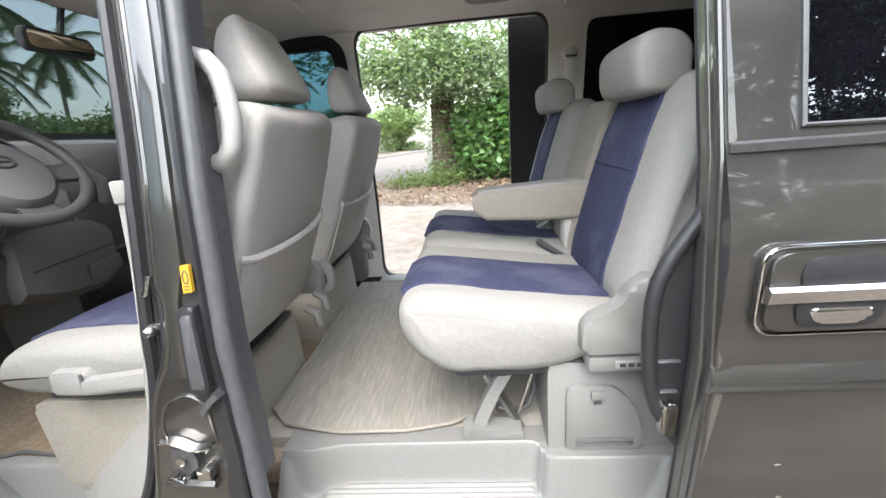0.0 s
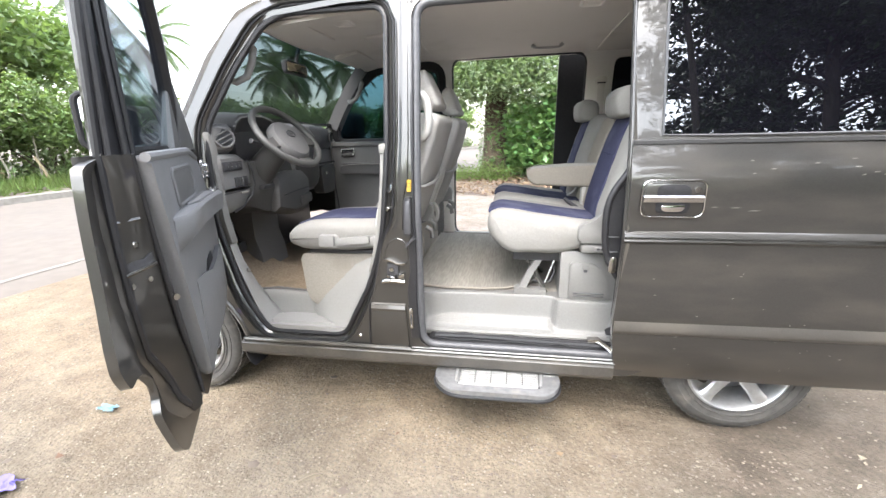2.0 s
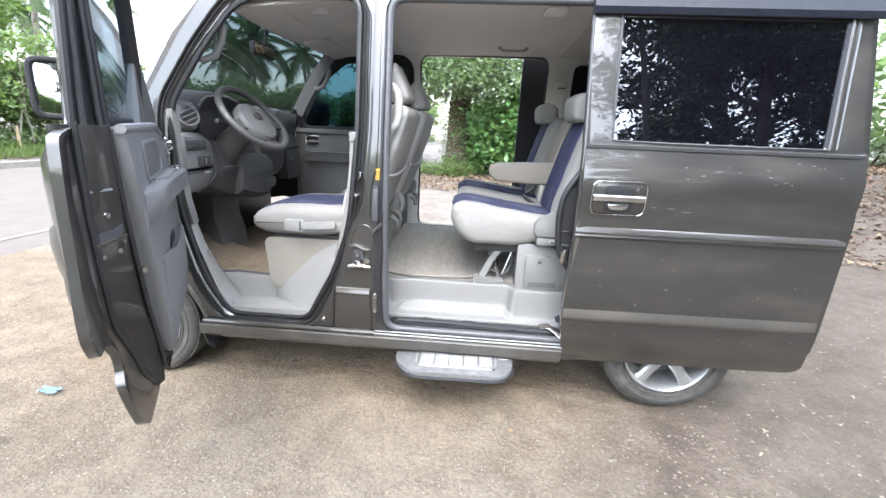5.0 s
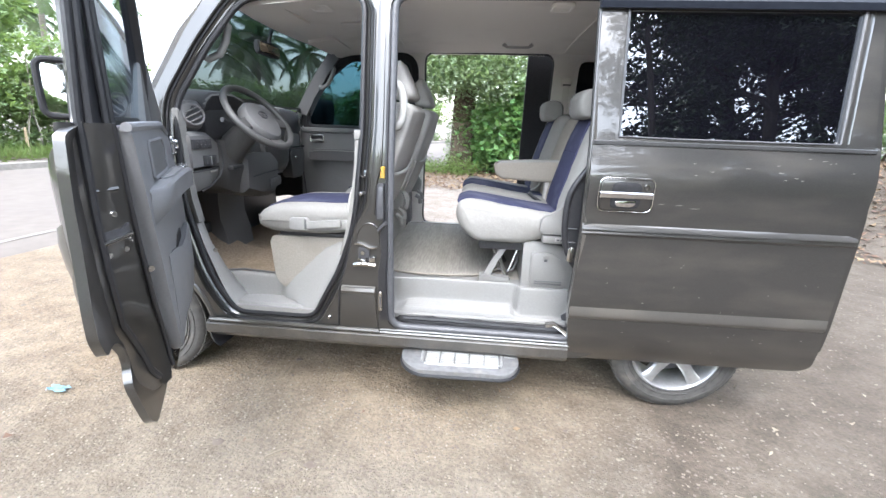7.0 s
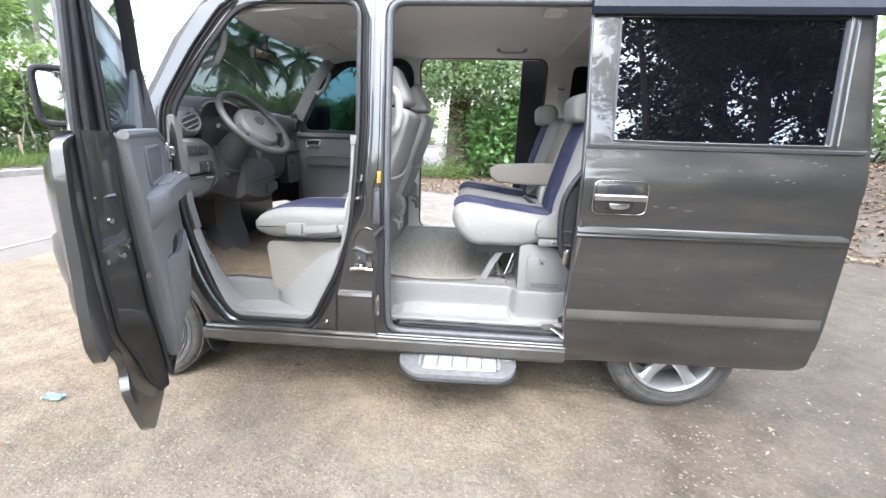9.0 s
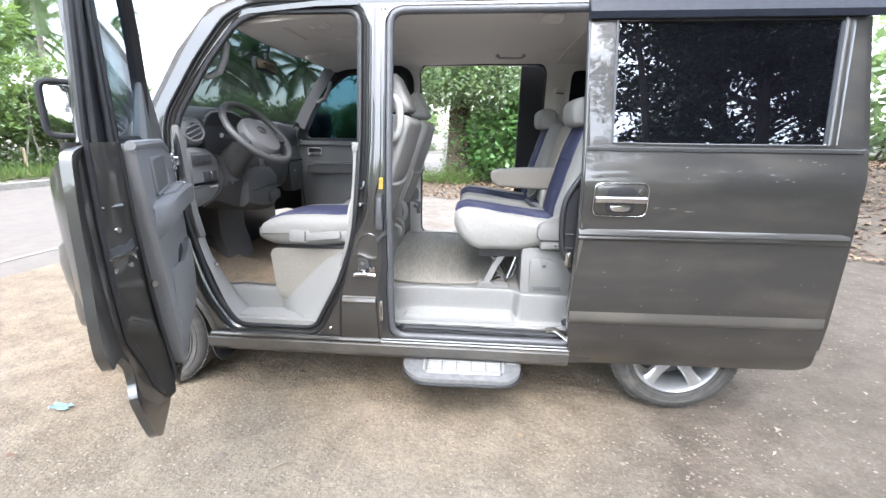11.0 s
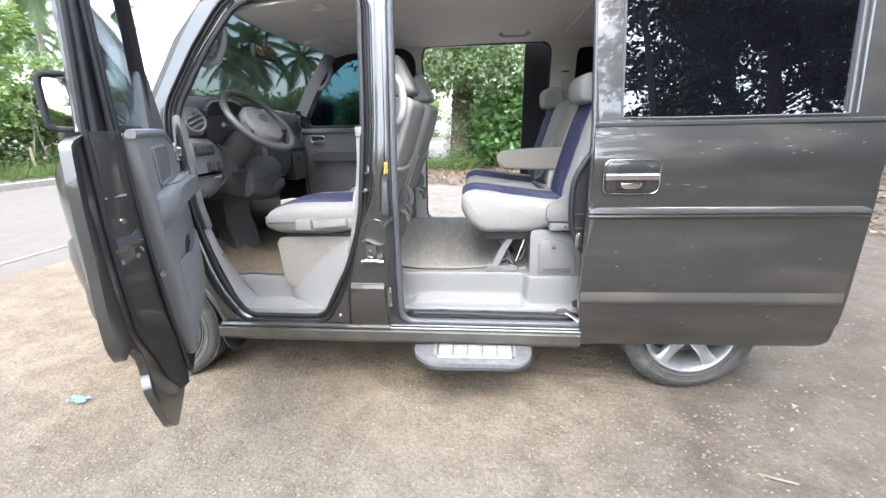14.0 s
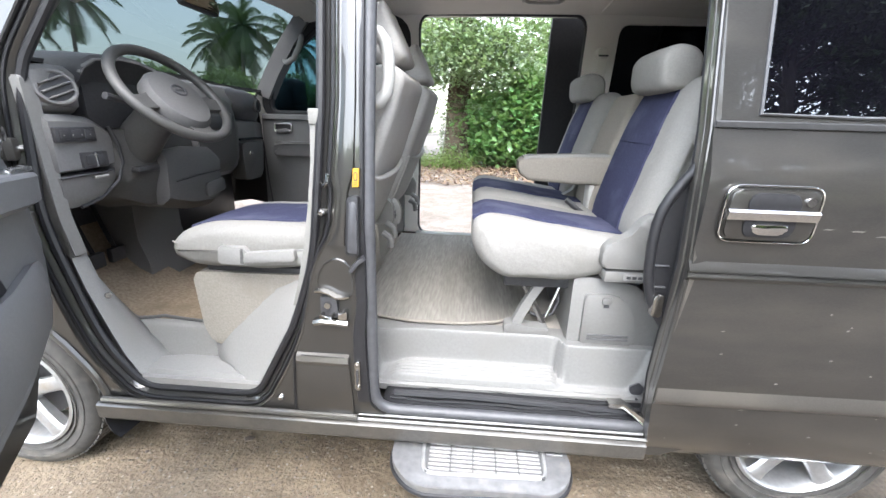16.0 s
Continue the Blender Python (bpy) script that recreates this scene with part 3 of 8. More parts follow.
FAR_REAR = rounded([(1.14, 1.30), (1.14, 1.745), (1.82, 1.745), (1.86, 1.30)], 0.06)
part("far_side_panel", bm_sheet(OUTLINE, [FAR_SLIDE, FAR_FRONT, FAR_REAR], 0.03, far), PAINT, van)
# trim on the inside of the far wall
FAR_IN = [(-0.98, 0.50), (-0.98, 1.33), (-0.70, 1.66), (-0.58, 1.80), (1.90, 1.80), (1.93, 0.50)]
part("far_trim", bm_sheet(FAR_IN, [FAR_SLIDE, FAR_FRONT, FAR_REAR], 0.03, lambda x, z, d: far(x, z, 0.034 + d)), WALL_LINING, van, "beige grey wall lining")
part("far_window_frame", reveal(resample(FAR_FRONT, 0.04), grown(resample(FAR_FRONT, 0.04), 0.055), far, [(1.0, 0.060), (0.95, 0.074), (0.15, 0.078), (-0.05, 0.060), (-0.05, 0.02)]), MIRROR_SHELL, van, "black window frame of the far door")
part("far_front_window", bm_prism(rounded([(-0.93, 1.22), (-0.03, 1.22), (-0.03, 1.75), (-0.53, 1.75), (-0.77, 1.58), (-0.90, 1.38)], 0.05), 0.012, 0.018, fn=lambda x, d, z: far(x, z, d)), TEAL, van)
part("far_rear_window", bm_prism(rounded([(1.11, 1.27), (1.11, 1.775), (1.85, 1.775), (1.89, 1.27)], 0.05), 0.012, 0.018, fn=lambda x, d, z: far(x, z, d)), TINT, van)


def loop3(poly, fn, d):
    return [fn(x, z, d) for x, z in resample(poly, 0.03)]


part("front_door_seal", bm_tube(loop3(FRONT_HOLE, near, 0.032), 0.012, 8, closed=True), RUBBER, van)
part("frame_groove", bm_tube([near(x, z, 0.013) for x, z in [(a[0] + 0.72 * (b[0] - a[0]), a[1] + 0.72 * (b[1] - a[1])) for a, b in zip(FRONT_IN, FRONT_LIP)]], 0.005, 6, closed=True), RUBBER, van)
part("sliding_door_seal", bm_tube(loop3(SLIDE_HOLE, near, 0.020), 0.017, 10, closed=True), SEAL, van, "grey rubber seal round the sliding door opening")
part("front_opening_rib", bm_tube([near(x, z, 0.002) for x, z in FRONT_LIP], 0.005, 6, closed=True), PAINT, van)
part("far_door_seal", bm_tube(loop3(FAR_SLIDE, far, 0.05), 0.012, 8, closed=True), RUBBER, van)
part("far_window_seal", bm_tube(loop3(FAR_FRONT, far, 0.06), 0.012, 6, closed=True), RUBBER, van)

# roof, headliner, tail, floor pan
ROOFX = [(-0.62, 1.80), (-0.50, 1.835), (-0.2, 1.86), (0.6, 1.875), (1.5, 1.87), (1.86, 1.85), (1.95, 1.80)]


def crossbow(x, z, lift, y0, y1, n=14, drop=0.04):
    return [(x, y0 + (y1 - y0) * i / n, z + lift * (1 - (2 * i / n - 1) ** 2) - drop * abs(2 * i / n - 1) ** 6) for i in range(n + 1)]


def slab(rows, thick):
    bm = bmesh.new()
    a = [[bm.verts.new(p) for p in r] for r in rows]
    b = [[bm.verts.new((p[0], p[1], p[2] - thick)) for p in r] for r in rows]
    nr, nc = len(rows), len(rows[0])
    for i in range(nr - 1):
        for j in range(nc - 1):
            bm.faces.new((a[i][j], a[i][j + 1], a[i + 1][j + 1], a[i + 1][j]))
            bm.faces.new((b[i][j + 1], b[i][j], b[i + 1][j], b[i + 1][j + 1]))
    for i in range(nr - 1):
        bm.faces.new((a[i][0], a[i + 1][0], b[i + 1][0], b[i][0]))
        bm.faces.new((a[i + 1][-1], a[i][-1], b[i][-1], b[i + 1][-1]))
    for j in range(nc - 1):
        bm.faces.new((a[0][j + 1], a[0][j], b[0][j], b[0][j + 1]))
        bm.faces.new((a[-1][j], a[-1][j + 1], b[-1][j + 1], b[-1][j]))
    return bm


part("roof", slab([crossbow(x, z - 0.01, 0.05, 0.115, 1.515) for x, z in ROOFX], 0.02), PAINT, van)
part("headliner", slab([crossbow(x, z, 0.02, 0.165, 1.50, drop=0.02) for x, z in [(-0.60, 1.755), (-0.5, 1.775), (-0.2, 1.80), (0.5, 1.81), (1.2, 1.81), (1.9, 1.79)]], 0.015), HEADLINER, van, "beige grey fabric roof lining")
for x in (-0.08, 1.02):
    part("roof_bow_seam", bm_tube([(x, y, 1.788 + 0.02 * (1 - (2 * (y - 0.13) / 1.37 - 1) ** 2) - (0.03 if y in (0.135, 1.495) else 0)) for y in np.linspace(0.16, 1.47, 12)], 0.006, 6), HEADLINER, van)
part("roof_rail_lining", bm_loft([[(x, 0.146, z + 0.016), (x, 0.150, z - 0.002), (x, 0.165, z - 0.006), (x, 0.21, z + 0.002), (x, 0.21, z + 0.02)] for x, z in [(-0.60, 1.752), (-0.50, 1.768), (-0.2, 1.779), (0.5, 1.781), (1.2, 1.781), (1.9, 1.775)]]), HEADLINER, van)
for y0, y1 in ((0.26, 0.66), (0.97, 1.37)):
    part("sun_visor", bm_loft([[(x, y0 + e, z + 0.010), (x, y0 + e + 0.008, z), (x, y1 - e - 0.008, z), (x, y1 - e, z + 0.010), (x, y1 - e, z + 0.018), (x, y0 + e, z + 0.018)] for x, z, e in [(-0.625, 1.738, 0.02), (-0.615, 1.736, 0.0), (-0.53, 1.752, 0.0), (-0.47, 1.764, 0.0), (-0.462, 1.768, 0.02)]]), HEADLINER, van, "folded beige sun visor")
part("roof_light", bm_box(-0.32, -0.18, 0.70, 0.92, 1.785, 1.803, 0.008), HEADLINER, van)
for x, y in ((0.76, 0.29), (-0.35, 0.33)):
    cv = part("ceiling_vent", bm_tube([(x + dx, y + dy, 1.788) for dx, dy in rounded([(0, 0), (0.085, 0), (0.085, 0.105), (0, 0.105)], 0.02)], 0.008, 8, closed=True), WALL_LINING, van, "pale ceiling air vent")
    part("vent_dark", bm_box(x + 0.002, x + 0.083, y + 0.002, y + 0.103, 1.788, 1.80, 0.004), DASH, cv)
    for k in range(4):
        part("vent_slat", bm_box(x + 0.006, x + 0.079, y + 0.014 + 0.023 * k, y + 0.026 + 0.023 * k, 1.784, 1.790, 0.002, 1), WALL_LINING, cv)
part("tail_panel", bm_sheet([(0.03, 0.34), (1.60, 0.34), (1.62, 1.2), (1.50, 1.82), (0.13, 1.82), (0.01, 1.2)], [rounded([(0.2, 1.25), (1.43, 1.25), (1.36, 1.72), (0.27, 1.72)], 0.07)], 0.05, lambda u, v, d: (1.97 - 0.06 * max(0, v - 1.2) - d, u, v), 0.12), PAINT, van)
part("tail_window", bm_prism(rounded([(0.16, 1.21), (1.47, 1.21), (1.40, 1.76), (0.23, 1.76)], 0.07), 1.90, 1.906, "x"), TINT, van)
part("floor_pan", bm_box(-0.86, 1.93, 0.32, 1.42, 0.40, 0.462, 0.006), LINER, van)
part("underbody", bm_box(-1.5, 1.9, 0.34, 1.29, 0.30, 0.40, 0.03), DARK, van)

# bonnet, front, bumper, lamps, grille
part("bonnet", slab([crossbow(x, z, 0.05, 0.0 + nose(x) + 0.04, FARW - nose(x) - 0.04, drop=0.05) for x, z in [(-1.70, 0.98), (-1.62, 1.04), (-1.45, 1.16), (-1.25, 1.27), (-1.0, 1.345)]], 0.03), PAINT, van)
part("front_panel", bm_sheet([(0.30, 0.76), (1.33, 0.76), (1.33, 1.0), (0.30, 1.0)], [], 0.05, lambda u, v, d: (-1.74 - 0.06 * (1 - ((u - 0.81) / 0.6) ** 2) + d, u, v), 0.12), PAINT, van)
BUMPER = ((0.01, 0.22), (-0.025, 0.235), (-0.028, 0.32), (-0.012, 0.335), (-0.04, 0.46), (-0.052, 0.60), (-0.04, 0.70), (-0.005, 0.735), (0.0, 0.79), (0.05, 0.79), (0.05, 0.24))
part("bumper", bm_loft([[(xo + dx * k, y, zm + (z - 0.22) * (0.79 - zm) / 0.57) for dx, z in BUMPER] for y, xo, zm, k in [(0.075, -1.478, 0.56, 0.1), (0.055, -1.50, 0.50, 0.5), (0.06, -1.535, 0.40, 0.8), (0.09, -1.575, 0.31, 1.0), (0.13, -1.612, 0.25, 1.0), (0.20, -1.665, 0.22, 1.0), (0.5, -1.73, 0.22, 1.0), (0.81, -1.74, 0.22, 1.0), (1.13, -1.73, 0.22, 1.0), (1.41, -1.67, 0.22, 1.0), (1.50, -1.612, 0.25, 1.0), (1.555, -1.535, 0.40, 0.8), (1.555, -1.478, 0.56, 0.1)]]), PAINT_DUSTY_LIT, van)
part("bumper_flap", bm_loft([[(x - 0.02, y, z), (x + 0.02, y, z), (x + 0.02, y + 0.10, z), (x - 0.02, y + 0.10, z)] for x, y, z in [(-1.515, 0.07, 0.50), (-1.512, 0.06, 0.42), (-1.508, 0.055, 0.34), (-1.500, 0.055, 0.285)]]), DARK, van, "black splash guard behind the bumper")
for s, yc in ((1, 0.0), (-1, FARW)):
    part("headlight", bm_loft([[(x, yc + s * (y + d), z) for z, d in ((z0, 0.0), ((z0 + z1) / 2, -0.012), (z1, 0.02), (z1 - 0.01, 0.08), (z0 + 0.01, 0.08))] for x, y, z0, z1 in [(-1.40, 0.075, 0.84, 1.04), (-1.51, 0.12, 0.80, 1.05), (-1.61, 0.20, 0.785, 1.03), (-1.68, 0.32, 0.785, 1.0)]]), LAMP, van, "clear glass headlamp")
    part("fog_lamp", bm_prism(rounded([(0.30, 0.40), (0.44, 0.40), (0.44, 0.52), (0.30, 0.52)], 0.04), -1.79, -1.74, "x", 0.01, fn=lambda x, y, z: (x, yc + s * y, z)), LAMP, van)
part("windscreen", bm_loft([[(xb + (xt - xb) * k, y + (0.06 * k if y < 0.8 else -0.06 * k), 1.355 + 0.44 * k) for k in (0, 0.33, 0.66, 1)] for y, xb, xt in [(0.05, -0.97, -0.645), (0.25, -1.04, -0.69), (0.5, -1.09, -0.72), (0.81, -1.11, -0.73), (1.12, -1.09, -0.72), (1.38, -1.04, -0.69), (1.58, -0.97, -0.645)]], closed=False), SCREEN, van, "lightly tinted windscreen")
part("windscreen_header", bm_loft([[(x - 0.05, y, 1.80), (x + 0.10, y, 1.79), (x + 0.10, y, 1.77), (x - 0.03, y, 1.775)] for y, x in [(0.13, -0.645), (0.5, -0.715), (0.81, -0.725), (1.12, -0.715), (1.50, -0.645)]]), HEADLINER, van)
for s, y0, y1 in ((1, 0.035, 0.105), (-1, FARW - 0.035, FARW - 0.105)):
    part("a_pillar_trim", bm_loft([[(x - 0.035, y0 + s * dy, z), (x + 0.035, y0 + s * dy, z - 0.02), (x + 0.03, y1 + s * dy, z - 0.01), (x - 0.05, y1 + s * dy, z + 0.02)] for x, z, dy in [(-0.92, 1.33, 0), (-0.84, 1.46, 0.02), (-0.72, 1.62, 0.05), (-0.60, 1.76, 0.075)]]), DASH_LOW, van, "grey plastic windscreen pillar lining")
    g = [(-0.775, 0.11, 1.545), (-0.738, 0.15, 1.522), (-0.69, 0.16, 1.543), (-0.655, 0.16, 1.60), (-0.637, 0.155, 1.653), (-0.655, 0.13, 1.70)]
    part("pillar_grip", bm_tube([(x, (y if s > 0 else FARW - y), z) for x, y, z in g], 0.016, 10), PLASTIC, van, "grey plastic grab handle")

# pillar between the doors
part("pillar_lining", bm_sheet([(-0.02, 0.62), (0.10, 0.62), (0.10, 1.76), (-0.01, 1.76)], [], 0.07, lambda x, z, d: near(x, z, 0.035 + d), 0.1), SEAL, van)
BEAD = [(1.775, 0.042, 0.080), (1.26, 0.041, 0.083), (1.10, 0.030, 0.078), (1.04, 0.037, 0.061), (0.95, 0.026, 0.055), (0.912, 0.010, 0.052), (0.900, 0.000, 0.052)]
part("pillar_bead", bm_loft([[near(a, z, 0.004), near(a + 0.004, z, -0.008), near(0.5 * (a + b), z, -0.012), near(b - 0.004, z, -0.008), near(b, z, 0.004)] for z, a, b in BEAD]), PAINT, van)
part("pillar_weatherstrip", bm_loft([[near(a, z, 0.003), near(a + 0.003, z, -0.003), near(b - 0.003, z, -0.004), near(b, z, 0.003)] for z, a, b in [(1.775, 0.083, 0.100), (1.26, 0.086, 0.101), (1.03, 0.088, 0.101), (0.87, 0.080, 0.102), (0.82, 0.068, 0.102), (0.72, 0.070, 0.102), (0.64, 0.056, 0.095), (0.52, 0.056, 0.098), (0.40, 0.060, 0.102)]]), RUBBER, van, "black rubber strip on the pillar")
LOWER = rounded([(-0.128, 0.352), (0.050, 0.352), (0.046, 0.545), (0.040, 0.562), (-0.104, 0.562), (-0.112, 0.545)], 0.012)
part("lower_pillar_panel", bm_prism(LOWER, -0.012, 0.002, bevel=0.006, fn=lambda x, d, z: near(x, z, d)), PAINT, van)
part("pillar_moulding", bm_loft([[near(x, 0.566, 0.0), near(x, 0.560, -0.012), near(x, 0.545, -0.018), near(x, 0.532, -0.0125), near(x, 0.532, 0.0)] for x in (-0.110, -0.06, 0.0, 0.044)]), PAINT_DUSTY_LIT, van)
part("panel_seam", bm_tube([near(x, z, -0.002) for x, z in [(-0.137, 0.345), (-0.132, 0.42), (-0.122, 0.54), (-0.118, 0.565)]], 0.005, 6), RUBBER, van)
EMBOSS = resample(rounded([(-0.035, 0.765), (-0.036, 0.80), (-0.015, 0.845), (0.026, 0.865), (0.060, 0.842), (0.064, 0.80), (0.063, 0.745)], 0.02), 0.012)[:-5]
part("pillar_emboss", bm_tube([near(x, z, -0.001) for x, z in EMBOSS], 0.0032, 6), PAINT, van)
st = part("striker", bm_loft([[(x, -0.030, z - 0.010), (x, -0.046, z - 0.010), (x, -0.052, z), (x, -0.046, z + 0.008), (x, -0.030, z + 0.010)] for x, z in [(-0.050, 0.672), (-0.030, 0.676), (0.0, 0.677), (0.050, 0.674)]]), STEEL, van, "zinc plated door striker")
part("striker_tongue", bm_loft([[(x, -0.030, z - 0.004), (x, -0.046 - k, z - 0.004), (x, -0.048 - k, z + 0.002), (x, -0.032, z + 0.004)] for x, z, k in [(-0.040, 0.768, 0.0), (-0.020, 0.771, 0.004), (0.002, 0.764, 0.006), (0.020, 0.753, 0.004), (0.040, 0.752, 0.0), (0.056, 0.756, 0.0)]]), STEEL, st)
part("striker_plate", bm_prism(rounded([(-0.028, 0.690), (0.022, 0.690), (0.020, 0.752), (-0.026, 0.752)], 0.006), -0.042, -0.029, bevel=0.003), DARK, st)
part("striker_pin", bm_tube([(-0.005, -0.036, 0.728), (-0.005, -0.050, 0.728)], [0.012, 0.009], 14), STEEL, st)
part("striker_loop", bm_tube([(-0.020, -0.036, 0.700), (-0.018, -0.066, 0.703), (0.008, -0.068, 0.703), (0.012, -0.036, 0.700)], 0.006, 8), STEEL, st)
part("striker_clip", bm_prism([(0.024, 0.690), (0.026, 0.715), (0.036, 0.703), (0.046, 0.718), (0.052, 0.712), (0.050, 0.690)], -0.056, -0.030, bevel=0.003), STEEL, st)
PAD = [(0.052, 0.878), (0.060, 1.032), (0.089, 1.035), (0.090, 0.874)]
pad = part("door_stop", bm_prism(rounded(PAD, 0.008), -0.020, 0.004, bevel=0.005, seg=3, fn=lambda x, d, z: near(x, z, d)), RUBBER, van, "black rubber door stop pad")
part("stop_face", bm_prism(rounded([(0.060, 0.886), (0.067, 1.020), (0.086, 1.022), (0.086, 0.884)], 0.006), -0.024, -0.018, bevel=0.003, fn=lambda x, d, z: near(x, z, d)), SEAL, pad)
part("stop_wedge", bm_loft([[(x, -0.020, z), (x, -0.052, z - 0.006), (x + 0.004, -0.050, z - 0.016), (x + 0.004, -0.020, z - 0.020)] for x, z in [(0.060, 0.842), (0.080, 0.866), (0.098, 0.880)]]), SEAL, van)
part("warning_sticker", bm_prism([(0.0735, 1.056), (0.0745, 1.102), (0.090, 1.103), (0.089, 1.057)], -0.012, -0.004, fn=lambda x, d, z: near(x, z, d)), YELLOW, van, "yellow warning sticker")
part("sticker_mark", bm_tube([near(0.0818 + 0.0048 * math.cos(a), 1.083 + 0.011 * math.sin(a), -0.0125) for a in np.linspace(0, 6.283, 13)[:-1]], 0.0012, 4, closed=True), DARK, van)
for dz in (0.0, 0.005):
    part("sticker_mark", bm_prism([(0.0765, 1.0615 + dz), (0.087, 1.0615 + dz), (0.087, 1.063 + dz), (0.0765, 1.063 + dz)], -0.013, -0.0115, fn=lambda x, d, z: near(x, z, d)), DARK, van)
for x, z in ((-0.181, 0.395), (-0.012, 0.985)):
    part("door_switch", bm_tube([near(x, z, 0.02), near(x, z, -0.004), near(x, z, -0.010)], [0.012, 0.011, 0.006], 12), STEEL, van)
part("belt_bracket", bm_tube([near(-0.020, 1.058, 0.03), near(-0.004, 1.055, -0.004), near(0.004, 1.062, -0.006), near(0.006, 1.085, 0.0)], 0.005, 6), STEEL, van)
LOCK = rounded([(0.060, 0.450), (0.062, 0.552), (0.078, 0.552), (0.076, 0.450)], 0.008)
rec = part("rear_striker", bm_prism(LOCK, -0.014, 0.002, bevel=0.003, fn=lambda x, d, z: near(x, z, d)), STEEL, van, "zinc plated striker plate")
part("striker_slot", bm_prism(rounded([(0.0655, 0.475), (0.0665, 0.525), (0.0725, 0.525), (0.0715, 0.475)], 0.003), -0.0165, -0.013, fn=lambda x, d, z: near(x, z, d)), DARK, rec)
for z in (0.462, 0.540):
    part("striker_screw", bm_tube([near(0.0688, z, -0.013), near(0.0688, z, -0.019)], 0.005, 8), STEEL, rec)
part("belt_guide", bm_box(-0.052, -0.022, 0.022, 0.042, 1.205, 1.245, 0.004), BELT, van)
part("seat_belt", bm_loft([[(x, y, z), (x + 0.017, y - 0.003, z), (x + 0.017, y, z), (x, y + 0.003, z)] for x, z, y in [(-0.048, 1.235, 0.030), (-0.054, 1.10, 0.022), (-0.068, 0.98, 0.016), (-0.088, 0.86, 0.012), (-0.112, 0.76, 0.014), (-0.135, 0.69, 0.022)]]), BELT, van, "pale grey seat belt webbing")
part("grab_handle", bm_tube([(0.098, 0.10, 1.440), (0.120, 0.10, 1.434), (0.137, 0.10, 1.412), (0.144, 0.10, 1.375), (0.145, 0.10, 1.33), (0.138, 0.10, 1.290), (0.120, 0.10, 1.266), (0.098, 0.10, 1.258)], 0.0175, 12), WHITE, van, "pale grey plastic grab handle")

# sills, rails, rocker
part("rocker", bm_loft([[(x, -0.025, 0.335), (x, -0.04, 0.325), (x, -0.038, 0.28), (x, -0.015, 0.255), (x, 0.15, 0.25), (x, 0.15, 0.335)] for x in (-0.79, -0.5, 0.0, 0.5, 0.925)]), ROCKER_LIT, van, "dusty bronze sill panel")
for dy, z, r in ((0.0, 0.353, 0.0035), (-0.013, 0.347, 0.004), (-0.027, 0.340, 0.0045)):
    part("sill_rib", bm_tube([(0.06, dy, z), (0.5, dy, z), (0.93, dy, z)], r, 8), ALU, van, "bright sill rib")
part("front_sill_rib", bm_tube([(-0.77, -0.028, 0.345), (-0.4, -0.028, 0.345), (0.06, -0.028, 0.345)], 0.010, 8), ROCKER_LIT, van)
part("door_rail", bm_box(0.125, 1.05, 0.02, 0.11, 0.345, 0.372, 0.006), MIRROR_SHELL, van, "black sliding door rail")
for k in range(3):
    part("rail_wire", bm_tube([(0.15 + 0.07 * i, 0.035 + 0.022 * k + 0.006 * math.sin(1.9 * i + 2 * k), 0.376 + 0.004 * math.cos(2.3 * i + k)) for i in range(12)], 0.0045 + 0.001 * k, 6), MIRROR_SHELL, van)
part("rail_hook", bm_tube([(0.84, 0.05, 0.388), (0.87, 0.035, 0.402), (0.90, 0.015, 0.39), (0.93, -0.01, 0.368), (0.955, -0.02, 0.35)], 0.007, 8), STEEL, van)
part("rail_strip", bm_tube([(0.16, 0.05, 0.385), (0.4, 0.06, 0.38), (0.7, 0.05, 0.378), (0.95, 0.045, 0.38)], 0.012, 8), RUBBER, van)
part("rail_bracket", bm_loft([[(x, 0.02 + d, z), (x, 0.05 + d, z), (x, 0.05 + d, z + 0.015), (x, 0.02 + d, z + 0.015)] for x, z, d in [(0.83, 0.39, 0.02), (0.87, 0.40, 0.01), (0.91, 0.385, -0.02), (0.95, 0.37, -0.05)]]), STEEL, van)
part("mud_flap", bm_loft([[(x - 0.006, -0.028, z), (x + 0.006, -0.034, z), (x + 0.010, 0.05, z - 0.002), (x + 0.006, 0.13, z), (x - 0.006, 0.13, z)] for x, z in [(-0.775, 0.350), (-0.782, 0.300), (-0.778, 0.250), (-0.764, 0.215), (-0.742, 0.200)]]), RUBBER, van, "black rubber mud flap")
ar = [(x, z) for x, z in arch(FRONT_X, 0.375, -5, 100, 14)]
part("arch_lining", bm_loft([[(x, y, z) for x, z in ar] for y in (0.0, 0.085)], closed=False), DARK, van)
part("arch_lip", bm_tube([near(x, z, 0.0) for x, z in ar], 0.012, 8), PAINT_DUSTY_LIT, van)
part("arch_flange", bm_tube([near(x, z, 0.02) for x, z in arch(FRONT_X, 0.41, 0, 75, 12)], 0.014, 8), PAINT, van)
ar2 = [(x, z) for x, z in arch(REAR_X, 0.375, 0, 180, 16)]
part("arch_lining", bm_loft([[(x, y, z) for x, z in ar2] for y in (0.0, 0.35)], closed=False), DARK, van)

# roof edge: drip rail, and a silver strip painting sky sheen on the pillar
part("drip_rail", bm_tube([near(x, z, -0.012) for x, z in [(-0.52, 1.842), (0.4, 1.842), (1.85, 1.842)]], 0.014, 8), RUBBER, van)
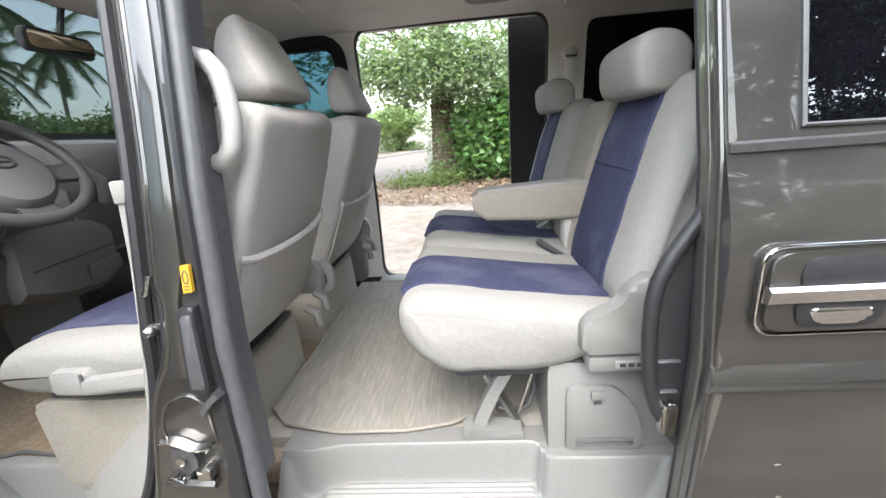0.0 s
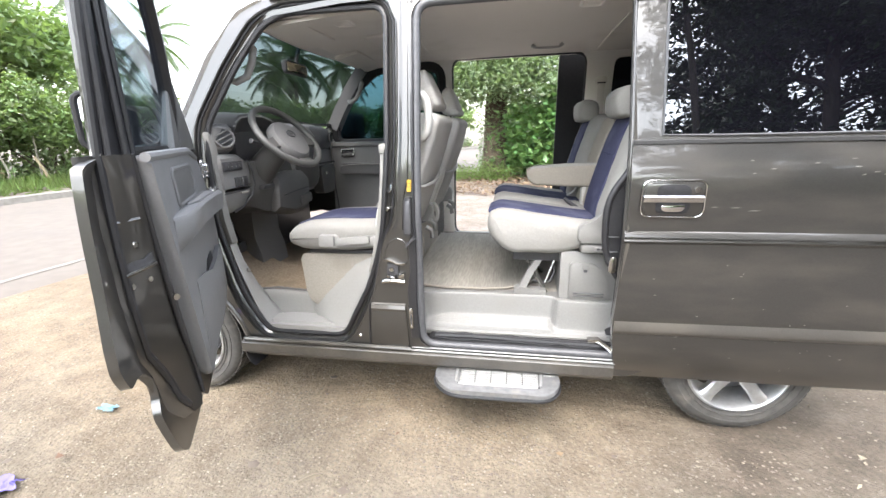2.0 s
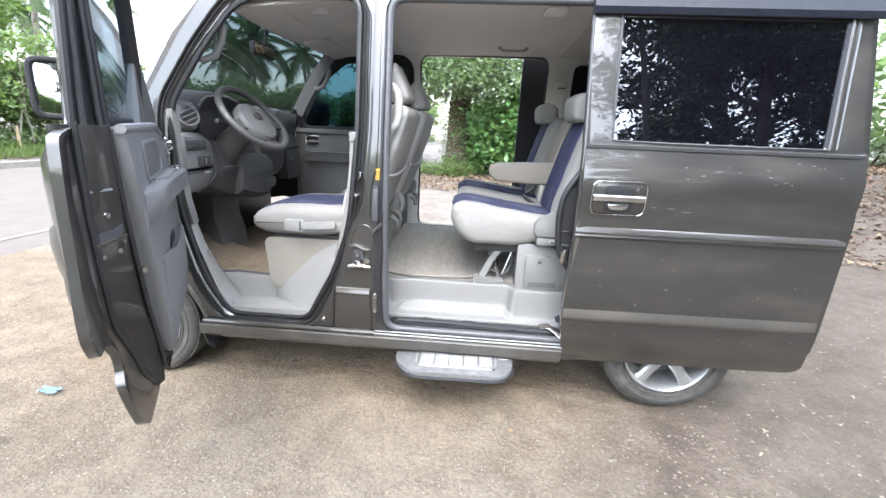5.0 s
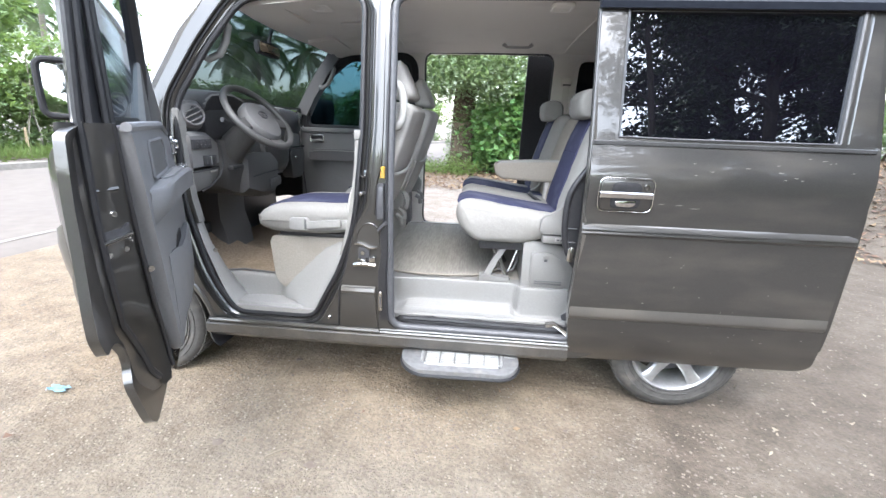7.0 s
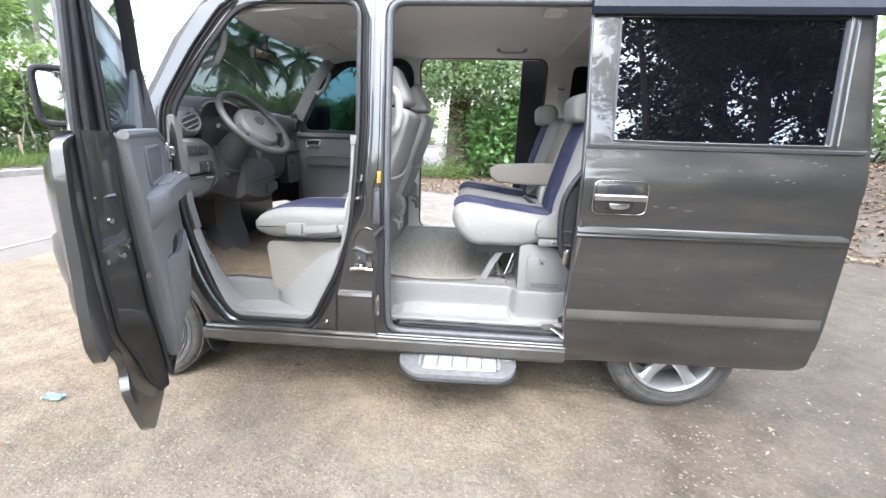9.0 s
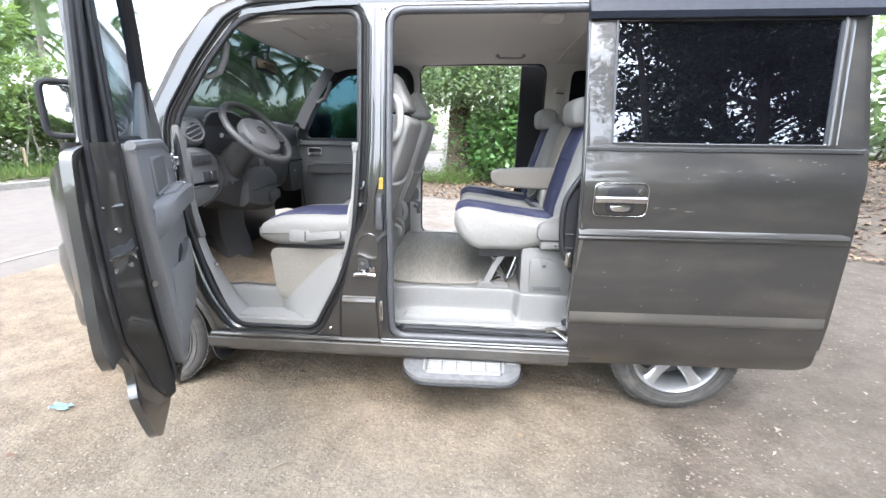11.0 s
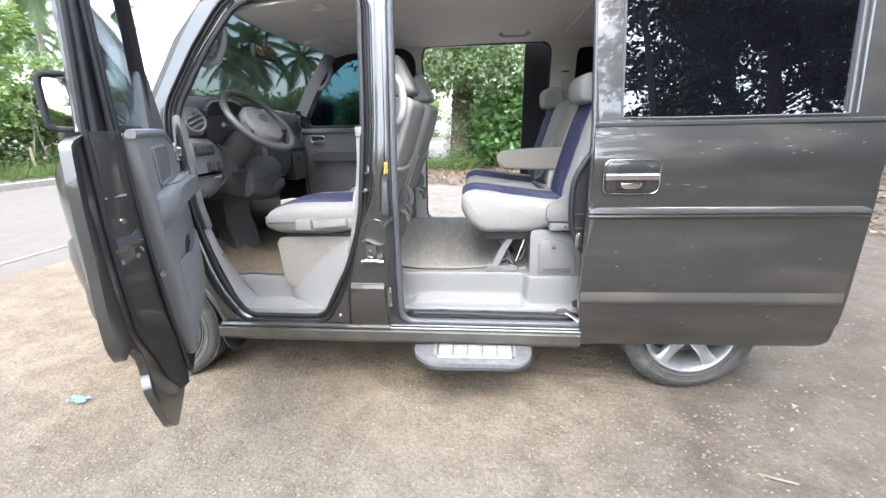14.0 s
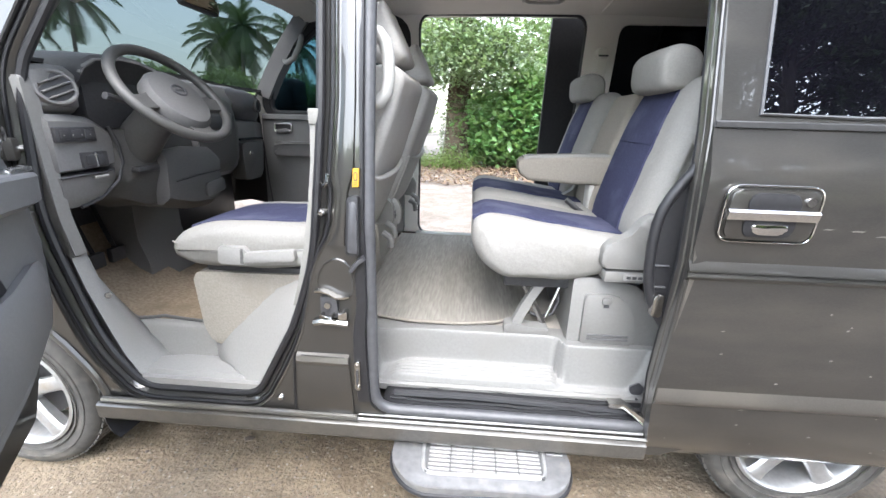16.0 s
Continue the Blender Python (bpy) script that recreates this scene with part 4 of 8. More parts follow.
part("sky_sheen_strip", bm_loft([[near(x, z, -0.008), near(x + 0.012, z - 0.03, -0.012), near(x + 0.03, z - 0.03, 0.0), near(x + 0.02, z, 0.0)] for x, z in [(-0.955, 1.40), (-0.81, 1.645), (-0.67, 1.815), (-0.58, 1.86)]]), SILVER, van)


# wheels
def make_wheel(x, y, flip=False):
    s = -1 if flip else 1
    ty = part("wheel", bm_ring(x, y, 0.297, [(0.297 - dr, s * dy) for dr, dy in [(0.105, 0.02), (0.06, -0.002), (0.03, 0.0), (0.008, 0.016), (0.0, 0.04), (0.0, 0.14), (0.008, 0.164), (0.05, 0.18), (0.105, 0.16)]], 56), TYRE, van, "dusty black tyre on a silver alloy rim")
    bm_rim = bm_ring(x, y, 0.297, [(0.200, s * 0.012), (0.205, s * 0.004), (0.196, s * 0.0), (0.186, s * 0.012), (0.178, s * 0.05), (0.172, s * 0.14), (0.185, s * 0.16)], 56)
    part("rim", bm_rim, RIM, ty, "silver alloy rim")
    for r_ in (0.222, 0.25):
        part("sidewall_rib", bm_tube([(x + r_ * math.cos(q), y - s * 0.001, 0.297 + r_ * math.sin(q)) for q in np.linspace(0, 2 * math.pi, 49)[:-1]], 0.004, 5, closed=True), TYRE, ty)
    for k in range(5):
        a = 2 * math.pi * (k + 0.25) / 5
        c, sn = math.cos(a), math.sin(a)
        ring = []
        for r, w, dy, th in [(0.025, 0.030, 0.016, 0.03), (0.06, 0.030, 0.014, 0.034), (0.11, 0.026, 0.012, 0.038), (0.155, 0.027, 0.010, 0.04), (0.180, 0.032, 0.008, 0.042), (0.190, 0.038, 0.010, 0.04)]:
            ring.append([(x + r * c - o * sn, y + s * d, 0.297 + r * sn + o * c) for o, d in ((-w, dy + 0.010), (-w * 0.72, dy), (-w * 0.2, dy - 0.003), (w * 0.2, dy - 0.003), (w * 0.72, dy), (w, dy + 0.010), (w * 0.8, dy + th), (-w * 0.8, dy + th))])
        part("spoke", bm_loft(ring), RIM, ty)
        b = a + math.pi / 5
        part("wheel_nut", bm_tube([(x + 0.048 * math.cos(b), y + s * 0.012, 0.297 + 0.048 * math.sin(b)), (x + 0.048 * math.cos(b), y + s * 0.03, 0.297 + 0.048 * math.sin(b))], 0.010, 6), STEEL, ty)
    part("hub_cap", bm_ring(x, y, 0.297, [(0.001, s * 0.006), (0.022, s * 0.008), (0.030, s * 0.016), (0.058, s * 0.022), (0.062, s * 0.04), (0.001, s * 0.05)], 24), RIM, ty)
    part("brake_disc", bm_ring(x, y, 0.297, [(0.001, s * 0.085), (0.135, s * 0.085), (0.135, s * 0.11), (0.001, s * 0.11)], 32), DARK, ty, "dark brake disc")
    bm = bmesh.new()
    for k in range(64):
        a = 2 * math.pi * k / 64
        for y0, y1, sh in ((0.022, 0.060, 0.0), (0.066, 0.112, 0.5), (0.118, 0.156, 0.0)):
            q = a + sh * 2 * math.pi / 64
            rings = [[(x + r * math.cos(q + o), y + s * yy, 0.297 + r * math.sin(q + o)) for r in (0.292, 0.2985)] for o, yy in ((-0.036, y0), (0.036, y0), (0.036, y1), (-0.036, y1))]
            bm_loft([[rg[0] for rg in rings], [rg[1] for rg in rings]], bm)
    part("tread", bm, TYRE, ty)
    return ty


make_wheel(FRONT_X, 0.005)
make_wheel(REAR_X, 0.06)
make_wheel(FRONT_X, 1.53, True)
make_wheel(REAR_X, 1.57, True)

# ---- sliding door, slid back ----
DOORY = table([(0.25, 0.03), (0.28, 0.005), (0.33, -0.03), (0.42, -0.06), (0.6, -0.085), (0.895, -0.09), (0.90, -0.096), (0.915, -0.096), (0.925, -0.09), (1.06, -0.096), (1.115, -0.095), (1.135, -0.090), (1.235, -0.060), (1.245, -0.055), (1.74, 0.035)])


def slid(x, z, d):
    return (x, DOORY(z) + d, z)


SL_OUT = rounded([(0.945, 0.255), (0.905, 0.42), (0.892, 0.55), (0.905, 0.90), (0.905, 1.24), (0.90, 1.725), (1.87, 1.725), (1.905, 1.25), (1.925, 1.24), (1.91, 0.93), (1.915, 0.55), (1.965, 0.285)], [0.01, 0.1, 0.03, 0.03, 0.01, 0.02, 0.03, 0.01, 0.01, 0.1, 0.1, 0.06])
SL_WIN = rounded([(1.005, 1.255), (1.00, 1.70), (1.80, 1.70), (1.778, 1.255)], 0.012)
sdoor = part("sliding_door", bm_sheet(SL_OUT, [SL_WIN], 0.03, slid, 0.045), SLIDE_PAINT, van, "bronze sliding door slid back, faintly scratched and dusty")
part("window_pane", bm_prism(rounded([(0.99, 1.24), (0.985, 1.715), (1.815, 1.715), (1.795, 1.24)], 0.012), 0.008, 0.013, fn=lambda x, d, z: slid(x, z, d)), TINT, sdoor, "dark tinted window")
part("window_trim", bm_tube([slid(x, z, -0.002) for x, z in [(0.998, 1.715), (1.001, 1.48), (1.003, 1.256), (1.2, 1.252), (1.5, 1.252), (1.782, 1.253), (1.793, 1.48), (1.804, 1.715)]], 0.0045, 6), SATIN, sdoor)
part("trim_band", bm_loft([[slid(x, z, -0.001), slid(x + 0.003, z, -0.0025), slid(x + 0.027, z, -0.0025), slid(x + 0.03, z, 0.0)] for x, z in [(1.786, 1.256), (1.797, 1.48), (1.808, 1.715)]]), PAINT, sdoor)
part("belt_moulding", bm_loft([[(x, -0.0615 + dy, 1.229 + dz) for dz, dy in ((-0.004, 0.0), (-0.002, -0.006), (0.009, -0.0065), (0.011, -0.002), (0.012, 0.006))] for x in np.linspace(0.907, 1.905, 12)]), SATIN, sdoor)
part("side_moulding", bm_loft([[slid(x, 0.886 + 0.004 * (x - 0.9) + dz * 0.020, dy) for dz, dy in ((-0.6, 0.0), (-0.4, -0.004), (-0.1, -0.010), (0.08, -0.0095), (0.5, -0.0015), (0.58, -0.0015), (0.62, -0.007), (0.9, -0.005), (1.8, 0.001), (1.8, 0.006), (-0.6, 0.006))] for x in np.linspace(0.9, 1.912, 14)]), PAINT, sdoor)
part("lower_moulding", bm_loft([[slid(x, 0.520 + 0.012 * (x - 0.9) + dz, dy) for dz, dy in ((-0.020, 0.001), (-0.014, -0.005), (-0.006, -0.0085), (0.004, -0.0085), (0.018, -0.005), (0.034, -0.0015), (0.040, 0.001), (0.040, 0.006), (-0.020, 0.006))] for x in np.linspace(0.898, 1.918, 14)]), PAINT_DUSTY_LIT, sdoor)
part("drip_visor", bm_loft([[slid(x, 1.708, 0.0), slid(x, 1.706, -0.018), slid(x, 1.728, -0.030), slid(x, 1.785, -0.008), slid(x, 1.785, 0.03)] for x in np.linspace(0.89, 1.95, 10)]), VISOR, sdoor, "smoky plastic rain visor")
# door edge, lining and end of the door with its seal
part("door_edge", bm_loft([[slid(x, z, 0.0), slid(x - 0.004, z, 0.02), slid(x + 0.008, z, 0.09), slid(x + 0.035, z, 0.09), slid(x + 0.03, z, 0.01)] for x, z in [(0.935, 0.31), (0.90, 0.55), (0.908, 0.9), (0.908, 1.22), (0.905, 1.5), (0.90, 1.72)]]), PAINT_DUSTY_LIT, sdoor)
EDGE = [(0.918, 1.150), (0.903, 1.118), (0.882, 1.087), (0.864, 1.057), (0.849, 1.022), (0.842, 0.985), (0.840, 0.93), (0.843, 0.87), (0.849, 0.825), (0.863, 0.775), (0.884, 0.737), (0.906, 0.705), (0.925, 0.675)]
part("edge_seal", bm_tube([(x + 0.012, 0.006, z) for x, z in EDGE], 0.013, 10), RUBBER, sdoor, "black rubber door seal")
part("edge_panel", bm_prism([(x + 0.014, z) for x, z in EDGE] + [(0.97, 0.675), (0.97, 1.15)], 0.006, 0.020), MIRROR_SHELL, sdoor)
for z in (0.815, 0.875):
    part("panel_step", bm_box(0.868, 0.905, -0.002, 0.008, z - 0.002, z + 0.002, 0.001, 1), SEAL, sdoor)
part("edge_latch", bm_prism(rounded([(0.874, 0.735), (0.876, 0.790), (0.890, 0.800), (0.902, 0.795), (0.902, 0.730)], 0.006), -0.012, 0.008, bevel=0.003), STEEL, sdoor)
for dx, d, r, mt in ((-0.002, 0.012, 0.006, PAINT), (0.002, 0.045, 0.005, PAINT_DUSTY_LIT), (0.010, 0.085, 0.006, RUBBER)):
    part("edge_bead", bm_tube([slid(x + dx, z, d) for x, z in [(0.935, 0.31), (0.912, 0.45), (0.90, 0.55), (0.905, 0.75), (0.908, 0.9), (0.908, 1.22), (0.905, 1.5), (0.90, 1.72)]], r, 8), mt, sdoor)
part("door_lining", bm_box(0.95, 1.88, 0.0, 0.03, 0.42, 1.2, 0.01), DARK, sdoor)
part("seat_belt_buckle", bm_tube([(0.955, 0.02, 0.62), (0.955, 0.005, 0.66), (0.955, 0.02, 0.70)], 0.02, 8), STEEL, sdoor)
HAND = rounded([(0.942, 0.978), (0.942, 1.106), (1.146, 1.106), (1.146, 0.978)], 0.03)
hb = part("handle", bm_prism(HAND, -0.008, 0.0, bevel=0.003, fn=lambda x, d, z: slid(x, z, d)), PAINT, sdoor, "chromed door handle in a chromed surround")
part("handle_surround", bm_tube([slid(x, z, -0.010) for x, z in HAND], 0.0024, 8, closed=True), CHROME, hb)
part("handle_recess", bm_prism(rounded([(0.950, 0.985), (0.950, 1.099), (1.138, 1.099), (1.138, 0.985)], 0.026), -0.0165, -0.010, bevel=0.002, fn=lambda x, d, z: slid(x, z, d)), PAINT, hb)
part("handle_bar", bm_loft([[slid(x, 1.042 + dz, dy) for dz, dy in ((-0.012, -0.014), (-0.010, -0.026), (0.008, -0.030), (0.013, -0.024), (0.012, -0.014))] for x in np.linspace(0.944, 1.136, 8)]), CHROME, hb)
# raised black plates paint the shade of the finger hollows
part("hollow_shade", bm_prism(rounded([(0.985, 1.048), (0.99, 1.092), (1.092, 1.092), (1.102, 1.048)], 0.02), -0.020, -0.016, bevel=0.002, fn=lambda x, d, z: slid(x, z, d)), MIRROR_SHELL, hb)
part("hollow_shade", bm_prism(rounded([(0.99, 0.992), (0.985, 1.034), (1.10, 1.034), (1.092, 0.992)], 0.014), -0.020, -0.016, bevel=0.002, fn=lambda x, d, z: slid(x, z, d)), MIRROR_SHELL, hb)
part("handle_mount", bm_prism(rounded([(1.01, 0.998), (1.0, 1.022), (1.085, 1.022), (1.075, 0.998)], 0.011), -0.023, -0.016, bevel=0.004, fn=lambda x, d, z: slid(x, z, d)), CHROME, hb)
part("lock_cylinder", bm_tube([slid(1.115, 1.075, -0.014), slid(1.115, 1.075, -0.022)], 0.010, 12), CHROME, hb)

mark_rng = np.random.default_rng(21)
CHIPS_GLINTS = [(1.13, 0.50, 0.006), (1.31, 0.76, 0.004), (1.70, 0.44, 0.006), (1.25, 1.01, 0.016), (1.185, 1.012, 0.012), (1.31, 1.0, 0.02), (1.02, 0.74, 0.005)]
# small chips low down; the belt-height row paints glints of sky between leaves
CHIPS_GLINTS += [(mark_rng.uniform(0.95, 1.86), mark_rng.uniform(0.36, 0.86), 0.0015 + 0.003 * mark_rng.random()) for _ in range(24)] + [(mark_rng.uniform(0.98, 1.85), mark_rng.uniform(1.12, 1.20), 0.004 + 0.008 * mark_rng.random()) for _ in range(14)]
for x, z, w in CHIPS_GLINTS:
    part("scuff_glint", bm_prism([(x - w, z - 0.001), (x - 0.2 * w, z + 0.0018), (x + w, z + 0.001), (x + 0.3 * w, z - 0.0016)], -0.0012, 0.0005, fn=lambda a, d, c: slid(a, c, d)), SCUFF_GLINT, sdoor)
for g_ in van.children:
    if g_.data.materials and g_.data.materials[0] in (SCREEN, TEAL, TINT):
        g_.visible_shadow = False
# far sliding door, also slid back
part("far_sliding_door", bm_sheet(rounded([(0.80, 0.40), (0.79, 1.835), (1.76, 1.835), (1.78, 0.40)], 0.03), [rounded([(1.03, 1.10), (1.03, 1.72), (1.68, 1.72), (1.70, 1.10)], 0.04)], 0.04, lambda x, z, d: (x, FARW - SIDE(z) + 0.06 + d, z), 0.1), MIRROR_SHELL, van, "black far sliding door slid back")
part("far_sliding_window", bm_prism([(1.02, 1.09), (1.02, 1.73), (1.69, 1.73), (1.71, 1.09)], 0.075, 0.08, fn=lambda x, d, z: (x, FARW - SIDE(z) + d, z)), TINT, van)
for z in (0.55, 0.72, 0.95, 1.2, 1.4):
    part("edge_bolt", bm_tube([(0.795, FARW - SIDE(z) + 0.08, z), (0.803, FARW - SIDE(z) + 0.08, z)], 0.008, 8), STEEL, van)

# ---- front door, swung open ----
DM = pose(-0.878, 0, 0, 0, 0, -57.66)
OFF = table([(0.3, 0.05), (0.6, 0.08), (1.1, 0.082), (1.225, 0.077), (1.25, 0.060), (1.5, 0.046), (1.78, 0.030)])


def skin(u, z, d):
    return (u, -OFF(z) + d, z)


FD_OUT = [(0.0, 0.80), (0.12, 0.60), (0.28, 0.43), (0.45, 0.39), (0.70, 0.375), (0.87, 0.38), (0.92, 0.42), (0.945, 0.49), (0.965, 0.572), (0.934, 0.615), (0.948, 0.678), (0.998, 0.722), (1.042, 0.737), (1.09, 0.73), (1.125, 0.79), (1.122, 0.85), (1.10, 0.95), (1.085, 1.05), (1.065, 1.215), (1.055, 1.235), (0.988, 1.248), (0.982, 1.50), (0.962, 1.77), (0.47, 1.77), (0.33, 1.62), (-0.03, 1.24), (-0.04, 1.0)]
FD_WIN = rounded([(0.29, 1.265), (0.935, 1.265), (0.93, 1.50), (0.905, 1.715), (0.50, 1.715), (0.41, 1.60), (0.33, 1.42)], 0.03)
fdoor = part("front_door", bm_sheet(rounded(FD_OUT, 0.02, 3), [FD_WIN], 0.02, skin, 0.06), PAINT, van, "bronze front door swung wide open")
fdoor.matrix_local = DM
DOOR_END = [(1.03, 0.072, 0.955, 1.25), (1.04, 0.077, 0.91, 1.05), (1.04, 0.077, 0.88, 0.92), (1.02, 0.077, 0.83, 0.76), (0.95, 0.074, 0.805, 0.68), (0.918, 0.066, 0.79, 0.62), (0.91, 0.056, 0.78, 0.565), (0.87, 0.044, 0.785, 0.515), (0.84, 0.034, 0.80, 0.48)]
part("door_shell", bm_prism(rounded([(0.02, 0.82), (0.14, 0.62), (0.30, 0.46), (0.68, 0.44), (0.74, 0.48), (0.80, 0.70), (0.87, 0.95), (0.94, 1.24), (0.02, 1.24)], 0.02), -0.064, 0.0, bevel=0.006), PAINT, fdoor)
part("door_end", bm_loft([[(uo + 0.015, -yo - 0.004, z), (uo, -yo + 0.012, z), (uo - 0.025, -yo + 0.020, z), ((uo + ui) / 2 + 0.012, -yo * 0.42, z), (ui + 0.02, -0.006, z), (ui, 0.004, z), (ui - 0.05, -0.02, z), (uo - 0.06, -yo - 0.004, z)]
                          for uo, yo, ui, z in DOOR_END]), PAINT, fdoor, "painted inner edge of the door")
for k, r in ((0.12, 0.010), (0.80, 0.006)):
    part("door_weatherstrip", bm_tube([(uo - 0.02 - k * (uo - ui), -yo * (1 - k) + 0.018, z) for uo, yo, ui, z in DOOR_END[:-1]], r, 8), RUBBER, fdoor)
TRIM_P = rounded([(0.06, 0.80), (0.16, 0.67), (0.34, 0.585), (0.60, 0.55), (0.73, 0.53), (0.83, 0.88), (0.945, 1.245), (0.42, 1.245), (0.28, 1.215), (0.12, 1.06)], [0.08, 0.1, 0.08, 0.04, 0.03, 0.2, 0.02, 0.04, 0.06, 0.1])
trimp = part("door_trim", bm_prism(TRIM_P, 0.0, 0.035, bevel=0.014, seg=3), DOORTRIM, fdoor, "blue grey moulded plastic door lining")
part("armrest", bm_loft([[(u, 0.03, z - 0.10), (u, 0.03 + w, z - 0.07), (u, 0.035 + w, z - 0.008), (u, 0.028 + w, z), (u, 0.03, z + 0.004)] for u, z, w in [(0.84, 1.075, 0.004), (0.80, 1.078, 0.035), (0.6, 1.085, 0.045), (0.4, 1.085, 0.055), (0.2, 1.075, 0.06), (0.13, 1.07, 0.045), (0.11, 1.065, 0.004)]]), DOORTRIM, trimp)
CUP = rounded([(0.30, 0.042), (0.66, 0.040), (0.60, 0.066), (0.32, 0.074)], 0.012)
part("pull_cup", bm_prism(CUP, 1.070, 1.0875, "z"), DASH, trimp)
part("cup_rim", bm_tube([(u, y, 1.0875) for u, y in CUP], 0.004, 6, closed=True), DOORTRIM, trimp)
part("window_switches", bm_prism(rounded([(0.13, 0.045), (0.27, 0.045), (0.27, 0.075), (0.14, 0.078)], 0.008), 1.076, 1.088, "z", bevel=0.003), SILVER, trimp)
REC = rounded([(0.45, 1.095), (0.45, 1.165), (0.49, 1.20), (0.76, 1.20), (0.74, 1.095)], 0.02)
part("trim_recess", bm_prism(REC, 0.034, 0.038, bevel=0.002), DASH_LOW, trimp)
part("recess_rim", bm_tube([(u, 0.036, z) for u, z in REC], 0.006, 6, closed=True), DOORTRIM, trimp)
part("trim_ledge", bm_tube([(0.95, 0.028, 1.242), (0.70, 0.032, 1.243), (0.44, 0.032, 1.242), (0.30, 0.03, 1.212)], 0.012, 8), DOORTRIM, trimp)
part("map_pocket", bm_loft([[(u, 0.034, z0), (u, 0.034 + w, z0 + 0.03), (u, 0.036 + w, z1 - 0.012), (u, 0.034 + 0.8 * w, z1), (u, 0.034, z1 - 0.004)] for u, z0, z1, w in [(0.12, 0.74, 0.80, 0.003), (0.16, 0.69, 0.843, 0.014), (0.22, 0.65, 0.852, 0.022), (0.36, 0.61, 0.830, 0.025), (0.48, 0.585, 0.824, 0.022), (0.60, 0.575, 0.846, 0.012), (0.70, 0.565, 0.853, 0.002)]]), DOORTRIM, trimp)
# black plate on the lining paints the shade inside the pocket opening
part("pocket_shade", bm_prism(rounded([(0.33, 0.80), (0.355, 0.864), (0.455, 0.858), (0.535, 0.815)], 0.006), 0.03, 0.0375, bevel=0.001), MIRROR_SHELL, trimp)
part("inner_handle", bm_prism(rounded([(0.17, 1.13), (0.17, 1.20), (0.23, 1.20), (0.23, 1.13)], 0.012), 0.034, 0.044, bevel=0.004), SILVER, trimp)
part("handle_lever", bm_prism(rounded([(0.18, 1.15), (0.18, 1.185), (0.215, 1.185), (0.215, 1.15)], 0.008), 0.044, 0.058, bevel=0.004), CHROME, trimp)
part("door_glass", bm_prism(rounded([(0.27, 1.24), (0.955, 1.24), (0.95, 1.50), (0.92, 1.735), (0.48, 1.735), (0.39, 1.61), (0.31, 1.42)], 0.02), 0.030, 0.034, fn=lambda u, d, z: skin(u, z, d)), DOORGLASS, fdoor, "pale tinted window")
part("glass_run", bm_tube([skin(u, z, 0.02) for u, z in resample(grown(FD_WIN, 0.01), 0.05)], 0.014, 8, closed=True), RUBBER, fdoor)
part("window_bar", bm_loft([[skin(u - 0.016, z, 0.010), skin(u + 0.016, z, 0.010), skin(u + 0.018, z, 0.046), skin(u + 0.01, z, 0.056), skin(u - 0.01, z, 0.056), skin(u - 0.018, z, 0.046)] for u, z in [(0.275, 1.235), (0.305, 1.42), (0.375, 1.60), (0.47, 1.745)]]), RUBBER, fdoor, "black front bar of the window frame")
POST = [(0.985, 1.24), (0.981, 1.5), (0.962, 1.765)]
part("window_frame", bm_loft([[skin(u, z, 0.002), (u + 0.004, -OFF(z) + 0.025, z), (u - 0.018, -OFF(z) + 0.036, z), (u - 0.03, -0.016, z), (u - 0.06, -0.006, z), (u - 0.085, -0.01, z), (u - 0.085, -OFF(z) + 0.02, z), (u - 0.04, -OFF(z) + 0.004, z)] for u, z in POST]), RUBBER, fdoor)
for du, d, r in ((0.004, 0.012, 0.009), (-0.004, 0.034, 0.008), (-0.032, 0.062, 0.007), (-0.078, 0.064, 0.007)):
    part("frame_seal", bm_tube([(u + du, -0.060 + 0.85 * d + 0.10 * (1 - d / 0.07) * max(0.0, z - 1.24), z) for u, z in POST], r, 8), RUBBER, fdoor)
part("sail_trim", bm_prism([(0.0, 1.215), (0.03, 1.29), (0.17, 1.42), (0.295, 1.55), (0.312, 1.55), (0.285, 1.235)], -0.055, -0.004, bevel=0.008), DASH_LOW, fdoor)
part("sail_trim", bm_prism([(0.315, 1.50), (0.285, 1.235), (0.40, 1.235)], -0.050, -0.006, bevel=0.006), DASH_LOW, fdoor)


def end_point(k, z):
    """A place on the inner edge of the door: k runs from the skin to the lining."""
    uo = 1.04 - 0.01 * max(0.0, z - 1.05) / 0.2
    ui = 0.88 + 0.03 * (z - 0.92) / 0.13
    return Vector((uo - 0.025 + k * (ui + 0.045 - uo), -0.057 + k * 0.051, z))


EN = Vector((0.55, 0.83, 0.0))
lt = part("latch", bm_loft([[end_point(k, z - h) - 0.02 * EN, end_point(k, z + h) - 0.02 * EN, end_point(k, z + h) + 0.006 * EN, end_point(k, z - h) + 0.006 * EN] for k, z, h in [(0.08, 0.992, 0.006), (0.4, 0.996, 0.010), (0.7, 0.994, 0.008), (0.92, 1.0, 0.012)]]), DARK, fdoor, "black and steel door latch")
for k, z in ((0.55, 1.042), (0.20, 0.948), (0.66, 0.948)):
    part("latch_bolt", bm_tube([end_point(k, z), end_point(k, z) + 0.010 * EN], [0.010, 0.007], 12), STEEL, lt)
part("latch_jaw", bm_tube([end_point(0.1, 0.978) + 0.006 * EN, end_point(0.5, 0.98) + 0.008 * EN, end_point(0.9, 0.984) + 0.010 * EN], 0.006, 8), STEEL, lt)
